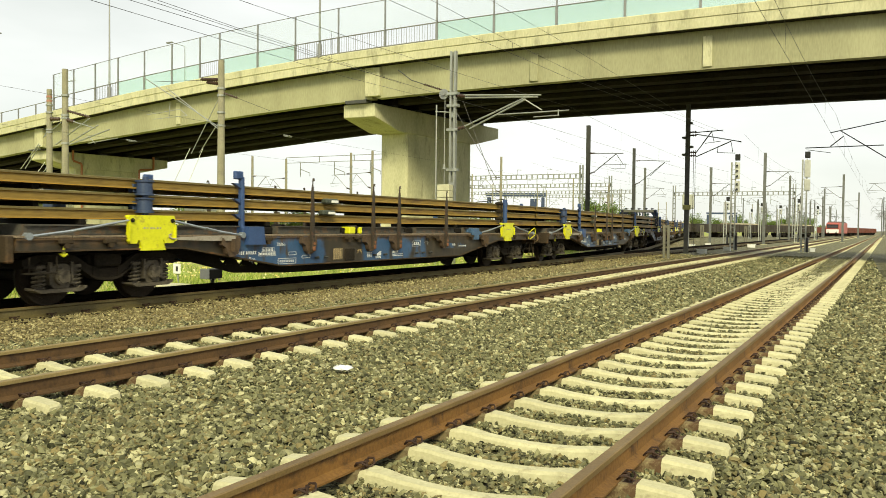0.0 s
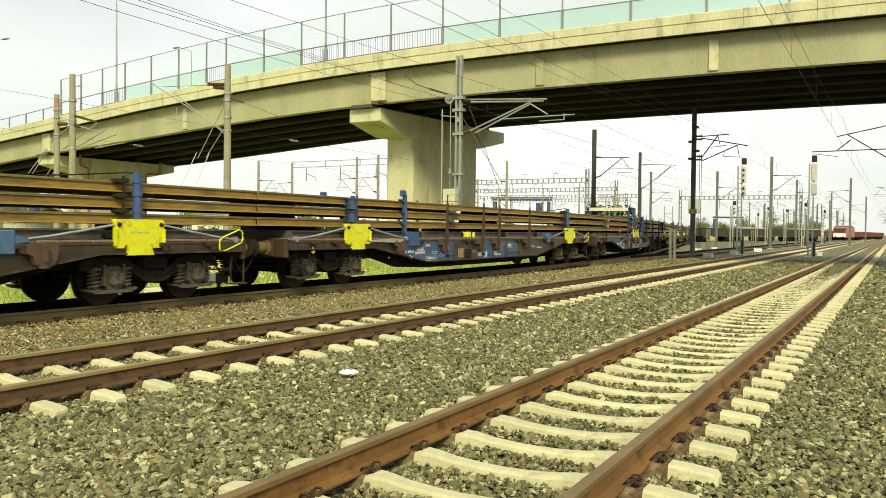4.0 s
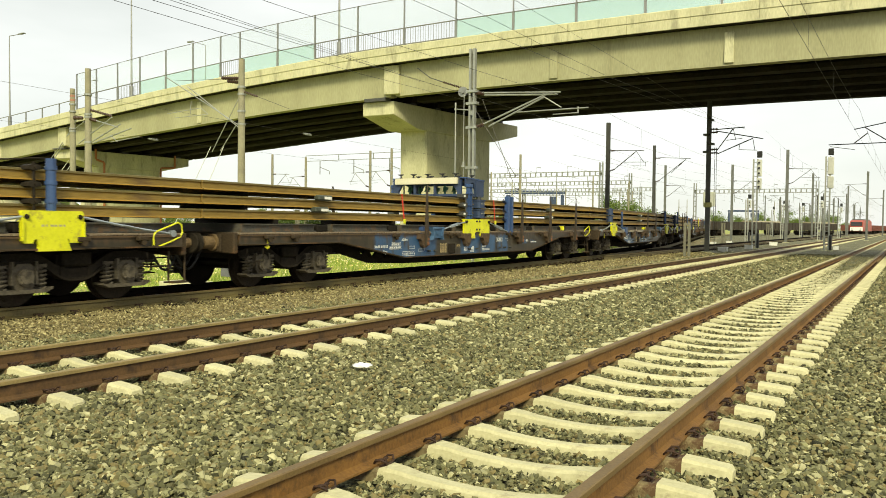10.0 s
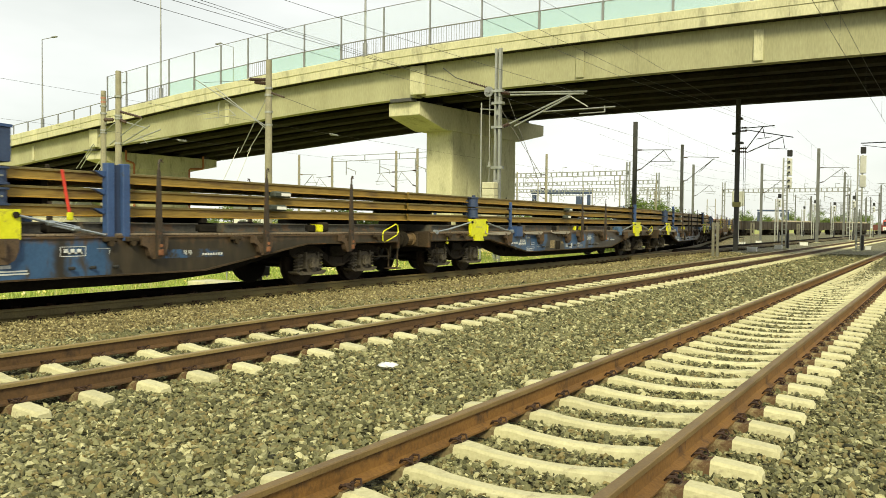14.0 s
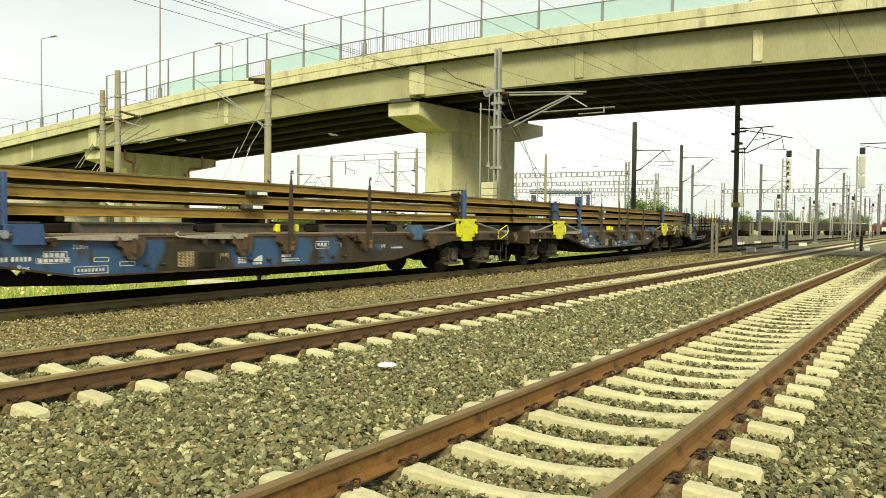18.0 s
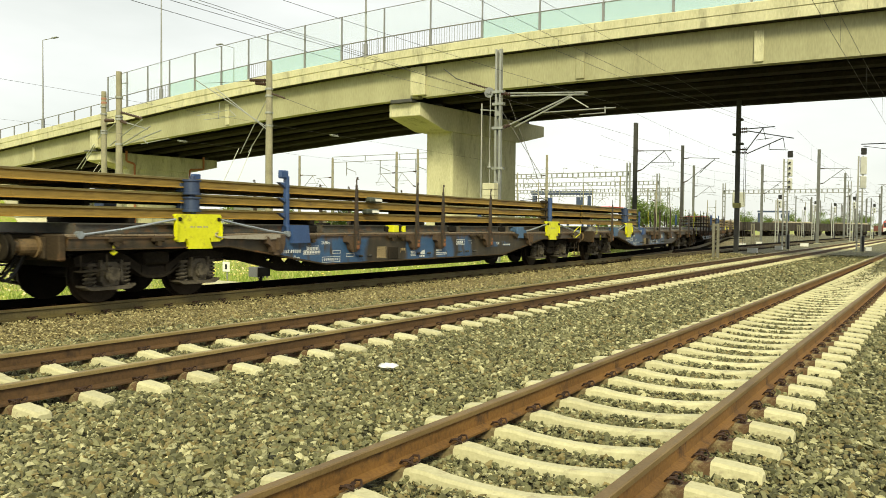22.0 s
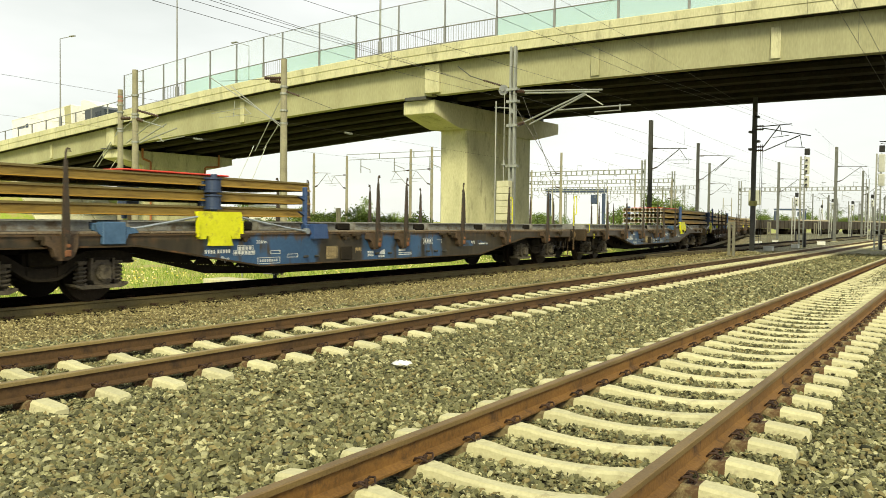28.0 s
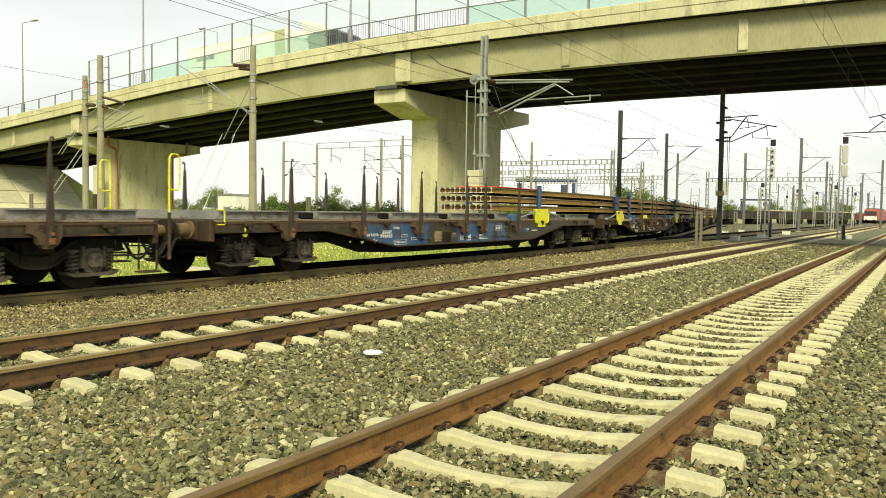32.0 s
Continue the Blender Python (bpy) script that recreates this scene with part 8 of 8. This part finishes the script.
def gondola(m, paint, label, group, loaded):
    """An open goods wagon: body with ribs, two bogies, and a heaped load where it has one."""
    w = thing("parked_wagon", label, "railway wagon", group, m)
    bm = bmesh.new()
    box(bm, -1.4, 1.4, 0, 13, 1.0, 2.5, 0.06)
    part("body", bm, paint, w)
    for k in range(9):
        bm = bmesh.new()
        box(bm, 1.4, 1.48, 0.3 + k * 1.52, 0.42 + k * 1.52, 1.0, 2.5)
        box(bm, -1.48, -1.4, 0.3 + k * 1.52, 0.42 + k * 1.52, 1.0, 2.5)
        part("rib", bm, paint, w)
    for d in (2, 11):
        bm = bmesh.new()
        box(bm, -1.1, 1.1, d - 1.2, d + 1.2, 0.35, 0.95, 0.05)
        for e in (-0.9, 0.9):
            disc(bm, (0, d + e, 0.46), "x", 0.46, 0.85, 14)
        part("bogie", bm, BOGIE, w)
    if loaded:
        bm = bmesh.new()
        prism(bm, [(-1.3, 2.45), (1.3, 2.45), (0.9, 2.72), (-0.8, 2.78)], "y", 0.3, 12.7)
        part("load", bm, TAN_LOAD, w)


for k in range(8):
    gondola(pose(-10.8 + 0.7 * k, 241 + k * 13.7, -0.15, 0, 0, -3.0), GONDOLA_RED, "faded red open wagon standing behind the locomotive", "wagons behind the locomotive", False)
gondola(pose(-15.1, 236, -0.15, 0, 0, -6), GONDOLA_RED, "faded red open wagon standing beside the locomotive", "wagons behind the locomotive", False)
GONDOLA_BROWN = material("sooty_brown_wagon_paint", (0.022, 0.018, 0.012), (0.055, 0.043, 0.03), 0.75, grain=10, coarse=0.7, stain=(0.09, 0.07, 0.05), stain_at=0.68, stain_scale=1.5)
for k in range(5):
    gondola(pose(-35.2 + 3.9 * k, 134 + 13.5 * k, 0.0, 0, 0, -16.1), GONDOLA_BROWN, "brown open wagon parked in the yard", "parked brown wagons", k % 2 == 0)


# small things beside the tracks
bm = bmesh.new()
bmesh.ops.create_icosphere(bm, subdivisions=3, radius=0.095)
for v in bm.verts:
    v.co = Vector((v.co.x * 1.05, v.co.y * 0.85, max(v.co.z, -0.03) * 0.34)) * (1 + 0.55 * noise.noise(v.co * 22))
solid("litter", bm, SACK, "crumpled white plastic scrap lying on the ballast", "litter", at=pose(-5.03, 6.91, 0.03), smooth=True)


def number_board(x, y):
    b = thing("track_sign", "small white square sign on a short post in the grass", "sign", "small track signs", pose(x, y, ground_z(x)))
    bm = bmesh.new()
    tube(bm, [(0, 0, 0), (0, 0, 0.42)], 0.02, 6)
    part("post", bm, STEEL, b)
    bm = bmesh.new()
    box(bm, -0.14, 0.14, -0.05, -0.03, 0.4, 0.68, 0.01)
    part("board", bm, WHITE, b)
    bm = bmesh.new()
    box(bm, -0.03, 0.05, -0.054, -0.05, 0.47, 0.61)
    part("marking", bm, BLACK, b)


number_board(-17.1, 15.8)
bm = bmesh.new()
box(bm, -0.6, 0.6, -0.4, 0.4, -0.1, 0.05, 0.02)
solid("cable_pit_cover", bm, PARAPET, "flat concrete cable pit cover in the grass", "pit cover", at=pose(-16.6, 14.9, -0.1))


# ---- lorry on the bridge ----
def lorry():
    l = thing("lorry", "articulated lorry with dark cab and long white trailer", "lorry")
    bm = bmesh.new()
    prism(bm, [(-2.9, 0.6), (0, 0.6), (0, 1.9), (-0.25, 3.0), (-0.6, 3.25), (-2.9, 3.25)], "y", -1.22, 1.22)
    part("cab", bm, plain("dark_grey_cab", (0.05, 0.06, 0.065), 0.35), l)
    bm = bmesh.new()
    prism(bm, [(-0.9, 3.26), (-1.6, 3.7), (-2.8, 4.15), (-3.4, 4.15), (-3.4, 3.0), (-2.92, 3.0), (-2.92, 3.26)], "y", -1.2, 1.2)
    part("roof_fairing", bm, WHITE, l)
    bm = bmesh.new()
    prism(bm, [(0.02, 1.9), (-0.2, 2.95), (-0.24, 2.95), (-0.04, 1.9)], "y", -1.1, 1.1)
    box(bm, -1.3, -0.5, -1.24, -1.22, 1.9, 2.8)
    part("cab_window", bm, CAB_GLASS, l)
    bm = bmesh.new()
    box(bm, -2.5, -1.7, -1.25, -1.0, 0.7, 1.4, 0.03)
    part("tank", bm, WHITE, l)
    bm = bmesh.new()
    box(bm, -14.85, -4.9, -1.25, 1.25, 1.15, 4.05, 0.04)
    trailer = part("trailer", bm, plain("white_trailer", (0.86, 0.85, 0.80), 0.5), l)
    for z in (1.2, 3.95):
        bm = bmesh.new()
        box(bm, -14.86, -4.9, -1.265, -1.25, z, z + 0.1)
        part("edge_rail", bm, plain("grey_trailer_edge", (0.68, 0.68, 0.66)), trailer)
    bm = bmesh.new()
    box(bm, -5.9, -4.95, -1.275, -1.255, 1.9, 3.98)
    part("cooling_unit", bm, plain("olive_cooling_unit", (0.42, 0.40, 0.22), 0.6), l)
    for k in range(7):
        bm = bmesh.new()
        box(bm, -13.9 + k * 0.2, -13.75 + k * 0.2, -1.262, -1.25, 3.0, 3.25)
        part("lettering_bar", bm, NAVY, trailer)
    bm = bmesh.new()
    prism(bm, [(-12.45, 3.0), (-12.0, 2.95), (-11.95, 3.25), (-12.2, 3.4), (-12.5, 3.25)], "y", -1.262, -1.25)
    part("plain_emblem", bm, NAVY, trailer)
    for x in (-1.2, -4.2, -10.6, -11.8, -13.0):
        bm = bmesh.new()
        disc(bm, (x, 0, 0.5), "y", 0.5, 1.2, 18)
        part("wheel", bm, BLACK, l)
    return l


LORRY = lorry()


def lorry_pose(x):
    z = level(x) + 2.05
    a = math.degrees(math.atan2(level(x) - level(x - 14), 14))
    return pose(x, 44.0, z, 0, -a, 0)


# ---- what moves ----
def motions():
    whole = [i for i in range(int(CLIP) + 1)]
    for w, start in WAGONS + LOADS:
        walk(w, [(t, wagon_pose(start - gone(t))) for t in whole])
    for r, index, y in RIDERS:
        walk(r, [(t, wagon_pose(STARTS[index] - gone(t)) @ Matrix.Translation((0, y, 0))) for t in whole])
    turn = math.degrees(1 / 0.46)
    steps = [k * CLIP / 200 for k in range(201)]
    for ws in WHEELSETS:
        y, z = ws.location.y, ws.location.z
        walk(ws, [(t, pose(0, y, z, (turn * gone(t)) % 360, 0, 0)) for t in steps])
    marks = [(0, -235.0), (18, -130.0), (25, -82.0), (28, -63.35), (29, -57.24), (30, -50.11), (30.5, -46.24), (31, -42.06), (32, -33.75)]
    walk(LORRY, [(t, lorry_pose(x)) for t, x in marks])


motions()
